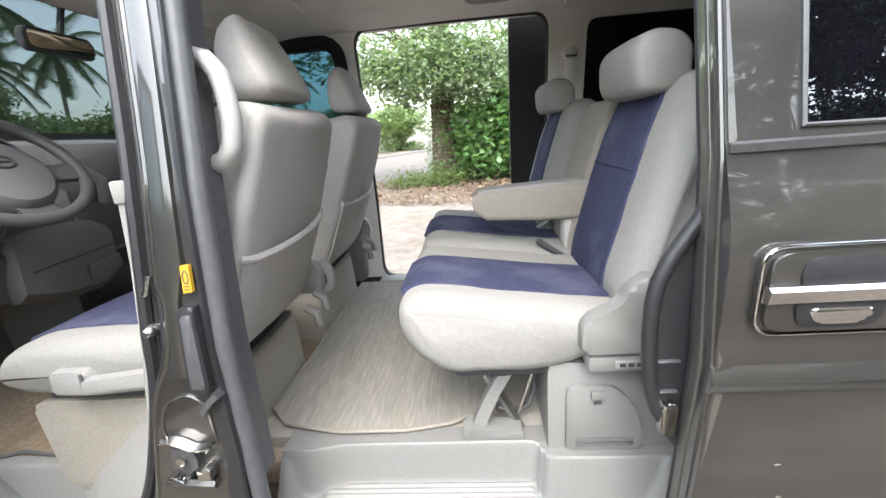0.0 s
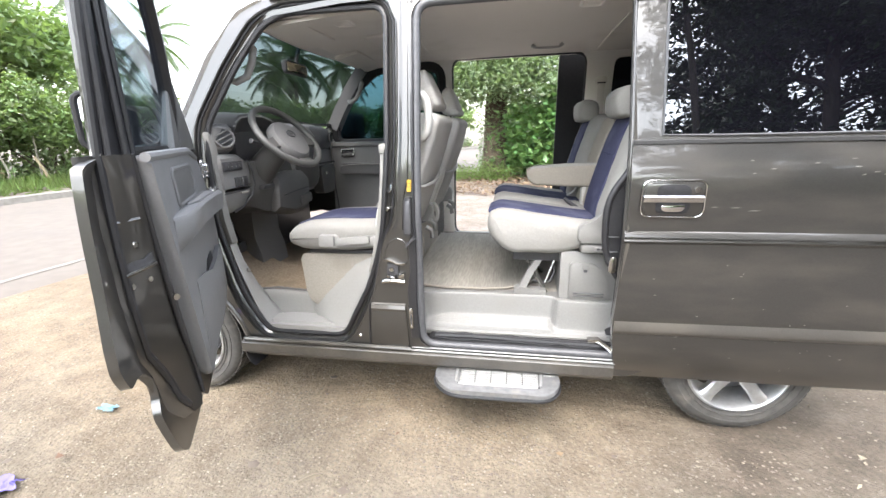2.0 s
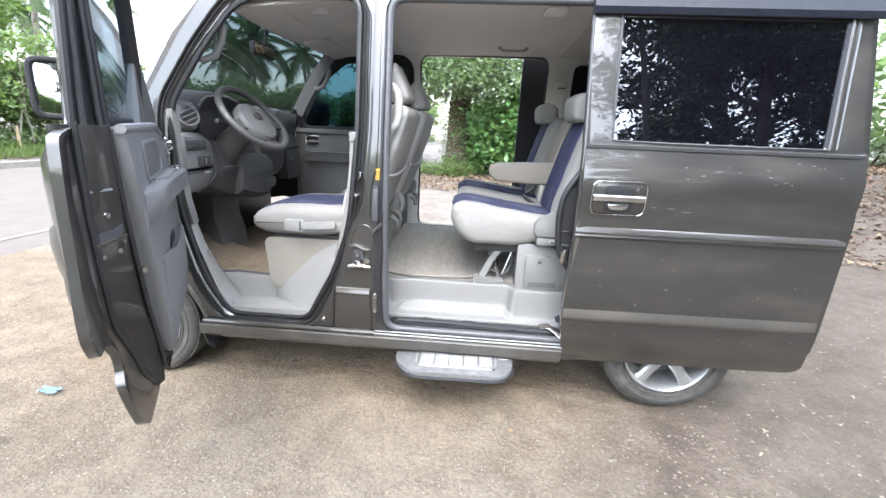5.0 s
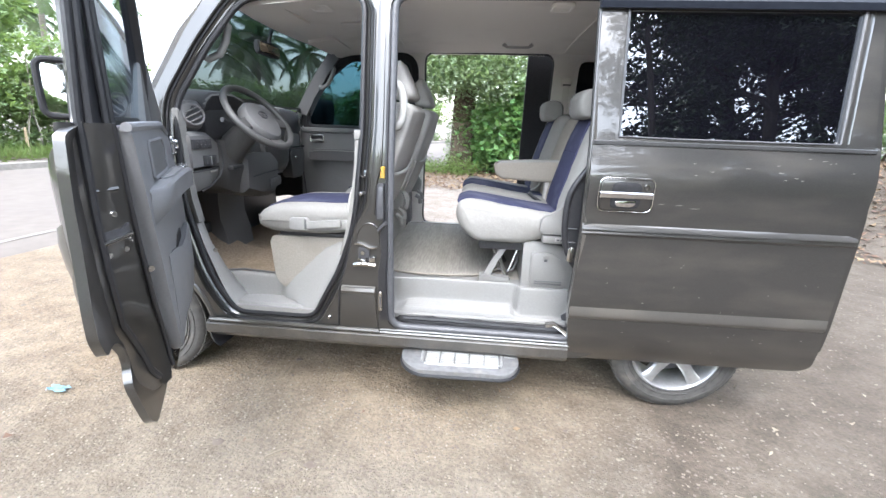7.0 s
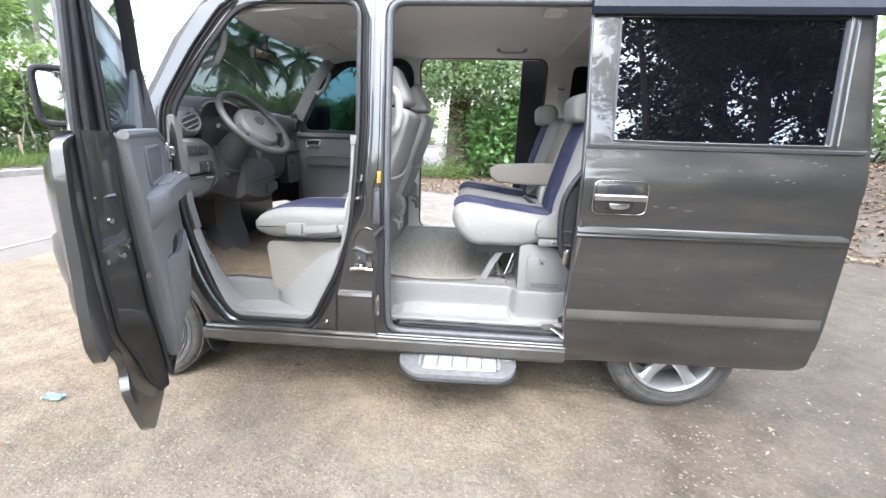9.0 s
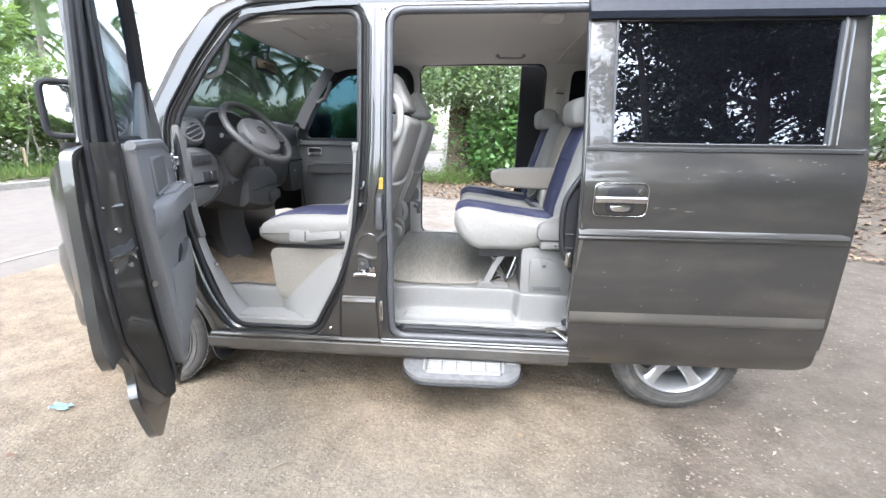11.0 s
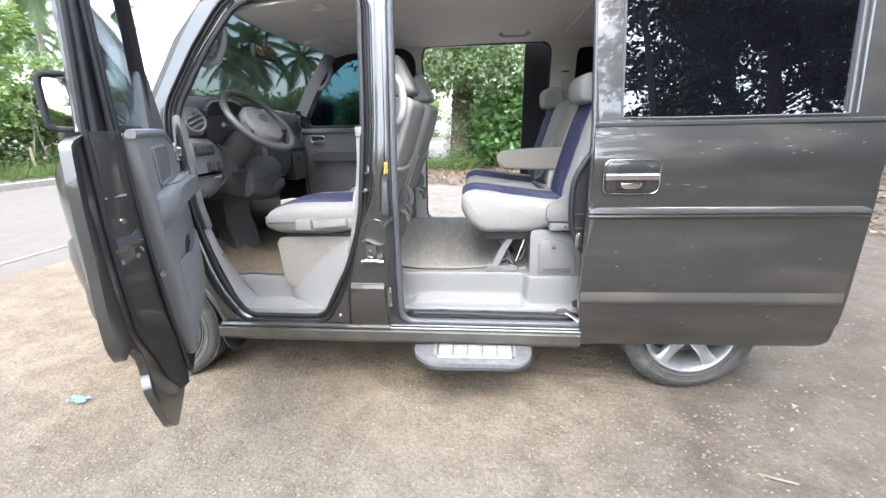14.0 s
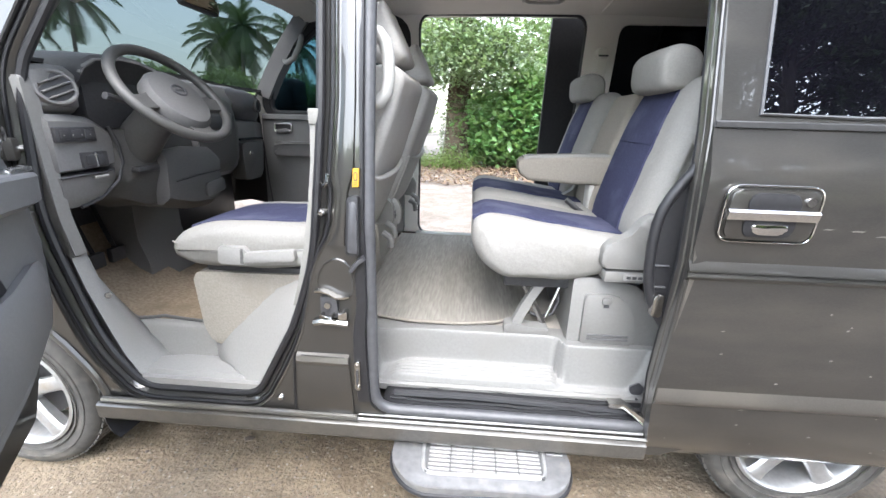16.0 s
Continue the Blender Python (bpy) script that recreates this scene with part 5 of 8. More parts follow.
part("latch_lip", bm_tube([end_point(0.1, 1.10), end_point(0.9, 1.10)], 0.006, 6), PAINT, lt)
part("stop_pin", bm_tube([(0.865, 0.0, 0.87), (0.882, 0.016, 0.87)], 0.009, 10), STEEL, fdoor)
for z in (0.92, 1.12):
    part("hinge", bm_box(-0.06, 0.04, -0.03, 0.02, z - 0.03, z + 0.03, 0.008), PAINT_DUSTY_LIT, fdoor)
    part("hinge_bolt", bm_tube([(0.0, 0.02, z), (0.0, 0.03, z)], 0.010, 8), STEEL, fdoor)
mir = part("door_mirror", bm_box(0.065, 0.148, -0.335, -0.165, 1.25, 1.455, 0.03, 4), MIRROR_SHELL, fdoor, "black door mirror")
part("mirror_glass", bm_prism(rounded([(-0.322, 1.264), (-0.178, 1.264), (-0.178, 1.442), (-0.322, 1.442)], 0.03), 0.171, 0.175, "x", bevel=0.001, fn=lambda u, y, z: (u - 0.24 * (y + 0.25) - 0.07 * (z - 1.353), y, z)), MIRROR, mir)
part("mirror_bezel", bm_tube([(0.173 - 0.24 * (y + 0.25) - 0.07 * (z - 1.353), y, z) for y, z in resample(rounded([(-0.327, 1.258), (-0.173, 1.258), (-0.173, 1.448), (-0.327, 1.448)], 0.035), 0.02)], 0.011, 8, closed=True), MIRROR_SHELL, mir)
part("mirror_arm", bm_tube([(0.12, -0.18, 1.29), (0.12, -0.12, 1.27), (0.12, -0.07, 1.27)], 0.025, 8), DARK, mir)

# ---- step under the sliding door ----
STEP = rounded([(0.175, 0.06), (0.70, 0.06), (0.715, -0.08), (0.66, -0.165), (0.25, -0.175), (0.17, -0.09)], [0.01, 0.01, 0.06, 0.08, 0.08, 0.06])
stp = part("side_step", bm_prism(STEP, 0.224, 0.252, "z", bevel=0.006), ALU_DULL, van, "worn silver tread plate step")
part("step_edge", bm_tube([(x, y, 0.224) for x, y in STEP], 0.008, 8, closed=True), RUBBER, stp)
part("tread_rim", bm_tube([(x, y, 0.254) for x, y in rounded([(0.265, 0.03), (0.635, 0.035), (0.63, -0.115), (0.275, -0.125)], 0.03)], 0.006, 6, closed=True), ALU, stp)
part("tread_bed", bm_prism(rounded([(0.278, 0.028), (0.626, 0.032), (0.622, -0.118), (0.282, -0.122)], 0.02), 0.249, 0.2535, "z"), DASH_LOW, stp, "dark grey bed between the bars")
for i in range(9):
    y = 0.018 - 0.0158 * i
    for k in range(5):
        part("tread_bar", bm_box(0.287 + 0.067 * k, 0.351 + 0.067 * k, y - 0.0042, y + 0.0042, 0.25, 0.2585, 0.002, 1), ALU, stp)
for x, y in ((0.285, 0.025), (0.62, 0.025), (0.285, -0.118), (0.62, -0.112)):
    part("tread_screw", bm_tube([(x, y, 0.252), (x, y, 0.259)], 0.007, 8), DARK, stp)
for i in range(4):
    part("end_bar", bm_box(0.645, 0.695, 0.03 - 0.018 * i, 0.038 - 0.018 * i, 0.25, 0.256, 0.002, 1), ALU, stp)
for x in (0.28, 0.62):
    part("step_bracket", bm_box(x - 0.02, x + 0.02, 0.03, 0.30, 0.22, 0.26, 0.005), DARK, stp)

# ---- inside the van: sills, floor, boxes ----
FLOOR = 0.53
part("cabin_floor", bm_box(-0.06, 1.90, 0.245, 1.44, 0.47, FLOOR, 0.012), CARPET_PALE, van, "worn beige carpeted cabin floor")
part("far_sill", bm_box(0.02, 0.98, 1.42, 1.585, 0.44, 0.515, 0.012), PLASTIC_PALE, van)
def ease(a, b, v):
    t = max(0.0, min(1.0, (v - a) / (b - a)))
    return t * t * (3 - 2 * t)


def moulding(xs, ys, height, drop):
    """A moulded sheet over a grid, its front edge turned down to the height drop and its back edge tucked under."""
    rows = [[(x, ys[0], drop) for x in xs]] + [[(x, y, height(x, y)) for x in xs] for y in ys] + [[(x, ys[-1] + 0.004, drop) for x in xs]]
    return bm_loft(rows, closed=False)


def slide_step(x, y):
    back_y = 0.205 - 0.055 * ease(0.675, 0.715, x) - 0.02 * ease(0.22, 0.10, x)
    z = 0.393 + 0.46 * max(0.0, y - 0.118) - 0.012 * ease(0.125, 0.112, y) + 0.006 * ease(0.118, 0.112, y) * ease(0.104, 0.108, y)
    pad_ = ease(0.122 + 0.25 * (y - 0.1), 0.140 + 0.25 * (y - 0.1), x) * ease(0.690, 0.672, x) * ease(0.116, 0.124, y) * ease(back_y - 0.012, back_y - 0.022, y)
    z += pad_ * (0.011 + 0.0016 * math.sin(2 * math.pi * y / 0.0105))
    wall = ease(back_y - 0.018, back_y + 0.006, y)
    left = ease(0.100, 0.062, x) * max(0.0, min(1.0, (y - 0.10) / 0.10))
    right = ease(0.905, 0.985, x) * max(0.0, min(1.0, (y - 0.098) / 0.05))
    top = FLOOR + 0.006 - 0.002 * ease(back_y + 0.004, back_y + 0.012, y)
    return z + (top - z) * max(wall, left, right)


tray = part("sill_tray", moulding(np.linspace(0.045, 1.03, 98), [0.100 + 0.0021 * i for i in range(80)], slide_step, 0.36), PLASTIC_PALE, van, "pale grey moulded plastic entry step with a ribbed tread", flat=60)
part("hook_hole", bm_prism(rounded([(0.915, 0.404), (0.905, 0.430), (0.935, 0.448), (0.955, 0.430), (0.948, 0.404)], 0.01), 0.098, 0.104), DARK, tray)
part("tray_screw", bm_tube([(0.936, 0.102, 0.388), (0.936, 0.096, 0.388)], 0.004, 8), DARK, tray)
wb = part("side_box", bm_loft([[(x0, y, z) for x0, y, z in ((0.715 + dx, 0.19, 0.49), (0.712 + dx, 0.175, 0.74), (0.72 + dx, 0.19, 0.765), (0.72 + dx, 0.62, 0.765), (0.725 + dx, 0.62, 0.49))] if dx < 0.02 else
                              [(xx, y, z) for xx, y, z in ((0.715 + dx, 0.19, 0.49), (0.712 + dx - 0.02 * dx, 0.175, zt), (0.72 + dx, 0.19, zt + 0.025), (0.72 + dx, 0.62, zt + 0.025), (0.725 + dx, 0.62, 0.49))]
                              for dx, zt in [(0.0, 0.74), (0.06, 0.735), (0.13, 0.73), (0.19, 0.715), (0.24, 0.68), (0.28, 0.62), (0.33, 0.54), (0.38, 0.50)]]), PLASTIC_PALE, van, "pale grey moulded plastic wheel box with storage lid")
lid = part("box_lid", bm_prism(rounded([(0.755, 0.535), (0.752, 0.715), (0.86, 0.715), (0.905, 0.66), (0.925, 0.60), (0.925, 0.535)], [0.01, 0.02, 0.04, 0.04, 0.04, 0.01]), 0.166, 0.186, bevel=0.006, fn=lambda x, y, z: (x, y - 0.055 * (z - 0.535) + 0.008, z)), PLASTIC_PALE, wb)
for z in (0.557, 0.570):
    part("lid_slot", bm_prism([(0.775, z - 0.003), (0.905, z - 0.003), (0.905, z + 0.003), (0.775, z + 0.003)], 0.166, 0.176), DASH_LOW, lid)
part("lid_latch", bm_prism(rounded([(0.805, 0.685), (0.805, 0.706), (0.835, 0.706), (0.835, 0.685)], 0.004), 0.157, 0.17, bevel=0.003), PLASTIC_PALE, lid)
part("latch_hole", bm_prism([(0.812, 0.672), (0.828, 0.672), (0.826, 0.687), (0.814, 0.687)], 0.160, 0.169), DARK, lid)

# mats are loose
mat_o = thing("floor_mat", "grey woven floor mat with a bound edge on the cabin floor", "mat", (0, 0, FLOOR + 0.004))
MATP = [(-0.045, 0.345), (0.02, 0.280), (0.18, 0.245), (0.36, 0.245), (0.48, 0.27), (0.56, 0.32), (0.62, 0.40), (0.64, 0.55), (0.64, 1.0), (0.62, 1.38), (-0.045, 1.38)]
part("mat_sheet", bm_sheet(MATP, [], -0.008, lambda x, y, d: (x, y, 0.004 + 0.004 * math.sin(9 * x + 4 * y) * math.sin(7 * y) - d), 0.05), MAT, mat_o)
part("mat_binding", bm_tube([(x, y, 0.010) for x, y in resample(MATP, 0.05)], 0.006, 6, closed=True), CENTRE, mat_o)

# driver's footwell
part("front_floor", bm_box(-1.25, 0.06, 0.195, 1.46, 0.42, 0.498, 0.01), CARPET, van, "brown worn carpet in the footwell")
def front_step(x, y):
    z = 0.392 + 0.016 * ease(0.045, 0.028, y)
    right = -0.285 - 1.35 * max(0.0, y - 0.03)
    pad_ = ease(-0.715, -0.690, x) * ease(right - 0.01, right - 0.035, x) * ease(0.044, 0.054, y) * ease(0.158 - 0.25 * max(0.0, -0.60 - x), 0.146 - 0.25 * max(0.0, -0.60 - x), y)
    z += 0.019 * pad_
    wall = ease(0.160, 0.196, y)
    left = ease(-0.705, -0.80, x) * 0.8
    return z + (0.503 - z) * max(wall, left)


part("front_sill_tray", moulding(np.linspace(-0.80, -0.24, 60), [0.012 + 0.0052 * i for i in range(42)], front_step, 0.355), PLASTIC, van, "pale grey moulded plastic front entry step", flat=60)
part("sill_cheek", bm_loft([[(xo, 0.028, zo), (xo - 0.004, 0.034, zo + 0.004), (0.5 * (xo + xi) + 0.02, 0.085, 0.5 * (zo + zi) - 0.015), (xi + 0.008, 0.158, zi - 0.004), (xi, 0.166, zi + 0.002), (xi + 0.03, 0.185, zi - 0.03), (xo + 0.03, 0.06, zo - 0.04)]
                             for xi, zi, xo, zo in [(-0.50, 0.36, -0.40, 0.350), (-0.497, 0.47, -0.285, 0.392), (-0.44, 0.535, -0.235, 0.45), (-0.385, 0.585, -0.195, 0.53), (-0.325, 0.64, -0.16, 0.61), (-0.27, 0.688, -0.128, 0.69), (-0.20, 0.72, -0.105, 0.735), (-0.12, 0.74, -0.095, 0.75)]]), PLASTIC, van, "pale grey moulded cheek beside the seat", flat=75)
part("carpet_edge", bm_tube([(-0.86, 0.235, 0.508), (-0.815, 0.212, 0.508), (-0.77, 0.222, 0.508), (-0.735, 0.238, 0.508), (-0.66, 0.226, 0.508), (-0.56, 0.214, 0.508), (-0.50, 0.212, 0.508)], 0.006, 6), DASH_LOW, van, "dark bound carpet edge")
part("toe_board", bm_loft([[(x, 0.11, z), (x, 0.62, z), (x, 0.62, z - 0.03), (x, 0.11, z - 0.03)] for x, z in [(-0.80, 0.494), (-0.95, 0.525), (-1.05, 0.575), (-1.14, 0.66), (-1.19, 0.78)]]), CARPET, van, "brown worn carpet rising under the pedals")
part("kick_trim", bm_prism(rounded([(-0.86, 1.31), (-0.832, 1.31), (-0.822, 0.92), (-0.80, 0.80), (-0.83, 0.80), (-0.85, 0.92)], 0.008), 0.03, 0.07, bevel=0.008), PLASTIC_PALE, van)
KICK = [(0.87, -0.827, -0.85, 0.095), (0.78, -0.813, -0.85, 0.115), (0.70, -0.795, -0.852, 0.135), (0.62, -0.768, -0.838, 0.165), (0.55, -0.745, -0.812, 0.188), (0.47, -0.715, -0.765, 0.20), (0.41, -0.68, -0.71, 0.205), (0.385, -0.655, -0.675, 0.205)]
part("kick_trim", bm_loft([[(xo, 0.03, z), (xo + 0.006, 0.05, z), (xo + 0.2 * (xi - xo) + 0.010, 0.03 + 0.55 * (yi - 0.03), z), (xi, yi, z - 0.004), (xi - 0.04, yi, z - 0.02), (xo - 0.05, 0.05, z - 0.02)] for z, xo, xi, yi in KICK]), PLASTIC, van, "grey moulded kick panel", flat=75)
part("kick_screw", bm_tube([(-0.775, 0.075, 0.66), (-0.768, 0.072, 0.66)], 0.009, 10), STEEL, van)
part("kick_side", bm_box(-1.22, -0.88, 0.07, 0.10, 0.40, 0.95, 0.02), DASH, van)
part("floor_edge", bm_box(-1.25, -0.80, 0.09, 0.197, 0.42, 0.496, 0.008), CARPET, van)
part("firewall", bm_box(-1.28, -1.20, 0.08, 1.55, 0.42, 1.28, 0.02), DARK, van)
hbx = part("heater_box", bm_loft([[(x0, 0.52, z), (x1, 0.52, z), (x1 - 0.01, 0.80, z), (x0, 0.80, z)] for x0, x1, z in [(-1.20, -0.99, 0.50), (-1.20, -1.0, 0.60), (-1.20, -1.03, 0.70), (-1.20, -1.03, 0.80), (-1.20, -1.02, 0.95)]]), DASH, van)
for y in (0.24, 0.36, 0.46):
    pd = part("pedal", bm_tube([(-1.17, y, 0.95), (-1.12, y, 0.78), (-1.08, y, 0.665)], 0.009, 6), MIRROR_SHELL, van)
    part("pedal_pad", bm_box(-1.095, -1.07, y - 0.035, y + 0.035, 0.63, 0.69, 0.006), STEEL if y < 0.3 else DARK, pd)

# dashboard
DP = [(-1.20, 1.05), (-1.18, 1.335), (-1.02, 1.365), (-0.92, 1.362), (-0.865, 1.345), (-0.825, 1.28), (-0.835, 1.225), (-0.838, 1.205), (-0.810, 1.19), (-0.812, 1.06), (-0.83, 0.985), (-0.87, 0.94), (-1.0, 0.95)]


def dash_ring(y, dx, dz):
    return [(x + dx * min(1.0, max(0.0, (x + 1.15) / 0.3)), y, z + dz * min(1.0, max(0.0, (z - 1.0) / 0.3))) for x, z in DP]


dash = part("dashboard", bm_loft([dash_ring(0.065, -0.08, -0.03), dash_ring(0.235, -0.07, -0.02), dash_ring(0.60, -0.06, 0.0), dash_ring(0.64, 0.03, 0.0), dash_ring(0.95, 0.03, 0), dash_ring(1.0, 0.0, 0.0), dash_ring(1.17, -0.005, 0.0), dash_ring(1.24, -0.03, -0.005), dash_ring(1.31, -0.10, -0.015), dash_ring(1.53, -0.145, -0.03)]), DASH, van, "grey moulded plastic dashboard")
part("dash_top", slab([[(x, y, z) for y in np.linspace(0.09, 1.53, 8)] for x, z in [(-1.17, 1.342), (-1.02, 1.372), (-0.93, 1.37)]], 0.01), DARK, dash, "dark dash top")
cl_ = part("instrument_hood", bm_loft([[(x, y, z) for x, z in ((-1.0, 1.30), (-1.0, 1.372 + h), (-0.83, 1.362 + h), (-0.815, 1.345 + h), (-0.86, 1.28))] for y, h in [(0.192, -0.03), (0.205, 0.0), (0.26, 0.028), (0.36, 0.040), (0.44, 0.036), (0.53, 0.015), (0.58, -0.02)]]), DARK, dash)
part("hood_rim", bm_tube([(-0.822, y, 1.350 + h) for y, h in [(0.20, -0.02), (0.215, 0.0), (0.26, 0.024), (0.36, 0.036), (0.44, 0.032), (0.53, 0.011)]], 0.007, 8), DASH, cl_)
part("instrument_panel", bm_prism(rounded([(0.222, 1.17), (0.222, 1.34), (0.27, 1.372), (0.50, 1.372), (0.57, 1.33), (0.57, 1.17)], 0.04), -0.90, -0.845, "x", bevel=0.01), DARK, dash)
part("centre_console", bm_loft([[(x, y, z) for x, z in ((-0.86, 0.96), (-0.80 + d, 0.965), (-0.772 + d, 1.02), (-0.762 + d, 1.16), (-0.782 + d, 1.27), (-0.83 + d, 1.315), (-0.87, 1.32))] for y, d in [(0.62, -0.06), (0.65, -0.015), (0.70, 0.0), (0.80, 0.005), (0.90, 0.0), (0.95, -0.015), (0.98, -0.06)]]), WHEELGREY, dash, "dark grey centre console", flat=60)
part("radio", bm_box(-0.768, -0.754, 0.70, 0.89, 1.16, 1.22, 0.004), DARK, dash)
part("glove_box", bm_prism(rounded([(0.99, 0.90), (0.985, 1.09), (1.205, 1.09), (1.17, 0.90)], 0.035), -0.86, -0.785, "x", bevel=0.01), WHEELGREY, dash)
part("glove_pad", bm_loft([[(x, y, z) for x, z in ((-0.90, 1.18), (-0.83 + d, 1.185), (-0.805 + d, 1.215), (-0.80 + d, 1.27), (-0.82 + d, 1.325), (-0.87 + d, 1.35), (-0.92, 1.35))] for y, d in [(0.99, -0.05), (1.02, -0.01), (1.10, 0.0), (1.20, -0.005), (1.25, -0.02), (1.285, -0.06), (1.30, -0.10)]]), DARK, dash, "dark padded dash front", flat=60)
part("knee_cover", bm_loft([[(x, y, z) for x, z in ((-0.98, z0), (-0.84 + dx, z0 + 0.02), (-0.80 + dx, (z0 + z1) / 2), (-0.82 + dx, z1), (-0.98, z1))] for y, z0, z1, dx in [(0.23, 0.96, 1.14, -0.04), (0.25, 0.93, 1.16, -0.02), (0.36, 0.88, 1.17, 0.02), (0.52, 0.86, 1.17, 0.03), (0.62, 0.88, 1.15, 0.02), (0.645, 0.92, 1.12, -0.04)]]), WHEELGREY, dash)
# end of the dashboard: vent pod, switch panel, coin tray
part("vent_pod", bm_loft([[(xf, y, zt - 0.012), (xf - 0.012, y, zt), (-0.95, y, zt), (-0.95, y, zb), (xf - 0.03, y, zb), (xf - 0.006, y, zb + 0.02)] for y, zt, zb, xf in [(0.055, 1.325, 1.225, -0.835), (0.062, 1.338, 1.215, -0.828), (0.10, 1.346, 1.212, -0.822), (0.165, 1.345, 1.212, -0.822), (0.19, 1.335, 1.215, -0.83), (0.197, 1.32, 1.225, -0.845)]]), DASH, dash, "grey vent pod")
part("switch_panel", bm_loft([[(xf, y, zt - 0.02), (xf - 0.02, y, zt), (-0.95, y, zt), (-0.95, y, zb), (xf - 0.02, y, zb + 0.004), (xf, y, zb + 0.012)] for y, zt, zb, xf in [(0.055, 1.205, 1.045, -0.83), (0.062, 1.212, 1.04, -0.816), (0.13, 1.212, 1.042, -0.812), (0.20, 1.205, 1.044, -0.814), (0.255, 1.175, 1.05, -0.818), (0.278, 1.13, 1.06, -0.83)]]), DASH, dash, "grey switch panel")
part("coin_tray", bm_loft([[(xf, y, zt), (-0.95, y, zt), (-0.95, y, zb), (xf - 0.03, y, zb), (xf - 0.006, y, zb + 0.03)] for y, zt, zb, xf in [(0.055, 1.03, 0.95, -0.832), (0.062, 1.034, 0.938, -0.818), (0.13, 1.036, 0.935, -0.813), (0.20, 1.037, 0.945, -0.814), (0.25, 1.042, 0.975, -0.82), (0.274, 1.048, 1.02, -0.83)]]), DASH, dash, "grey coin tray")
# round vent at the end of the dashboard
VM = pose(-0.816, 0.110, 1.285, 0, -10, -22)
vt = part("air_vent", bm_tube([VM @ Vector((0.0, 0.048 * math.cos(a), 0.044 * math.sin(a))) for a in np.linspace(0, 2 * math.pi, 24)[:-1]], 0.006, 8, closed=True), DASH, dash, "round air vent")
bm = bmesh.new()
bmesh.ops.create_circle(bm, cap_ends=True, radius=0.042, segments=24, matrix=VM @ pose(0, 0, 0, 0, 90, 0))
bmesh.ops.solidify(bm, geom=bm.faces[:], thickness=0.004)
part("vent_dark", bm, DARK, vt)
for k in range(3):
    dz = -0.021 + 0.021 * k
    w = math.sqrt(0.04 ** 2 - dz ** 2)
    part("vent_louvre", bm_box(-0.002, 0.012, -w, w, dz - 0.003, dz + 0.003, 0.002, 1, m=VM @ pose(0, 0, 0, 24, 0, 0)), DASH_LOW, vt)
SM = pose(-0.812, 0.12, 1.155, 0, 0, 0)
sp_ = part("switch_bank", bm_box(-0.008, 0.008, -0.055, 0.075, -0.022, 0.022, 0.004, m=SM), DARK, dash, "black switch panel")
for k in range(3):
    part("switch", bm_box(0.004, 0.012, -0.045 + 0.04 * k, -0.015 + 0.04 * k, -0.014, 0.014, 0.003, m=SM), DARK, sp_)
SM2 = pose(-0.811, 0.175, 1.078, 0, 0, 0)
sp2 = part("switch_bank", bm_box(-0.008, 0.008, -0.045, 0.045, -0.024, 0.024, 0.004, m=SM2), DARK, dash)
for k in range(2):
    part("switch", bm_box(0.004, 0.013, -0.035 + 0.038 * k, -0.006 + 0.038 * k, -0.016, 0.016, 0.003, m=SM2), DARK, sp2)
part("switch_divider", bm_box(0.004, 0.014, -0.006, 0.0, -0.022, 0.022, 0.002, m=SM2), SILVER, sp2)
part("coin_tray_pull", bm_tube([SM2 @ Vector((0.012, -0.025, -0.052)), SM2 @ Vector((0.018, 0.0, -0.052)), SM2 @ Vector((0.012, 0.025, -0.052))], 0.005, 6), PLASTIC, dash)

part("panel_groove", bm_tube([(-0.822, 0.263, 1.176), (-0.812, 0.276, 1.12), (-0.812, 0.281, 1.06), (-0.822, 0.262, 1.00), (-0.835, 0.196, 0.952), (-0.835, 0.12, 0.935)], 0.006, 6), DARK, dash)
part("tray_line", bm_tube([(-0.813, 0.058, 1.031), (-0.810, 0.13, 1.034), (-0.810, 0.20, 1.036), (-0.815, 0.245, 1.042)], 0.0035, 6), DARK, dash)
part("knee_slot", bm_box(-0.825, -0.775, 0.30, 0.40, 1.022, 1.042, 0.004), DARK, dash)
lc = part("lower_cover", bm_loft([[(x, y, z) for x, z in ((-0.95, z0), (-0.80 + dx, z0), (-0.765 + dx, z0 + 0.03), (-0.755 + dx, z1 - 0.03), (-0.775 + dx, z1), (-0.95, z1))] for y, z0, z1, dx in [(0.395, 0.92, 1.08, -0.03), (0.41, 0.885, 1.09, 0.0), (0.52, 0.85, 1.10, 0.015), (0.66, 0.84, 1.09, 0.015), (0.735, 0.86, 1.06, 0.0), (0.75, 0.89, 1.04, -0.03)]]), DASH_LOW, dash, "grey cover under the steering column")
part("cover_flap", bm_prism(rounded([(0.60, 0.885), (0.60, 0.945), (0.725, 0.955), (0.73, 0.90)], 0.015), -0.752, -0.738, "x", bevel=0.004), DASH_LOW, lc)
part("cover_line", bm_tube([(-0.742, 0.43, 0.975), (-0.734, 0.55, 0.985), (-0.734, 0.70, 0.99)], 0.003, 6), DARK, lc)
part("glove_line", bm_tube([(-0.795, 0.985, 1.105), (-0.790, 1.10, 1.106), (-0.795, 1.215, 1.104)], 0.006, 6), MIRROR_SHELL, dash)
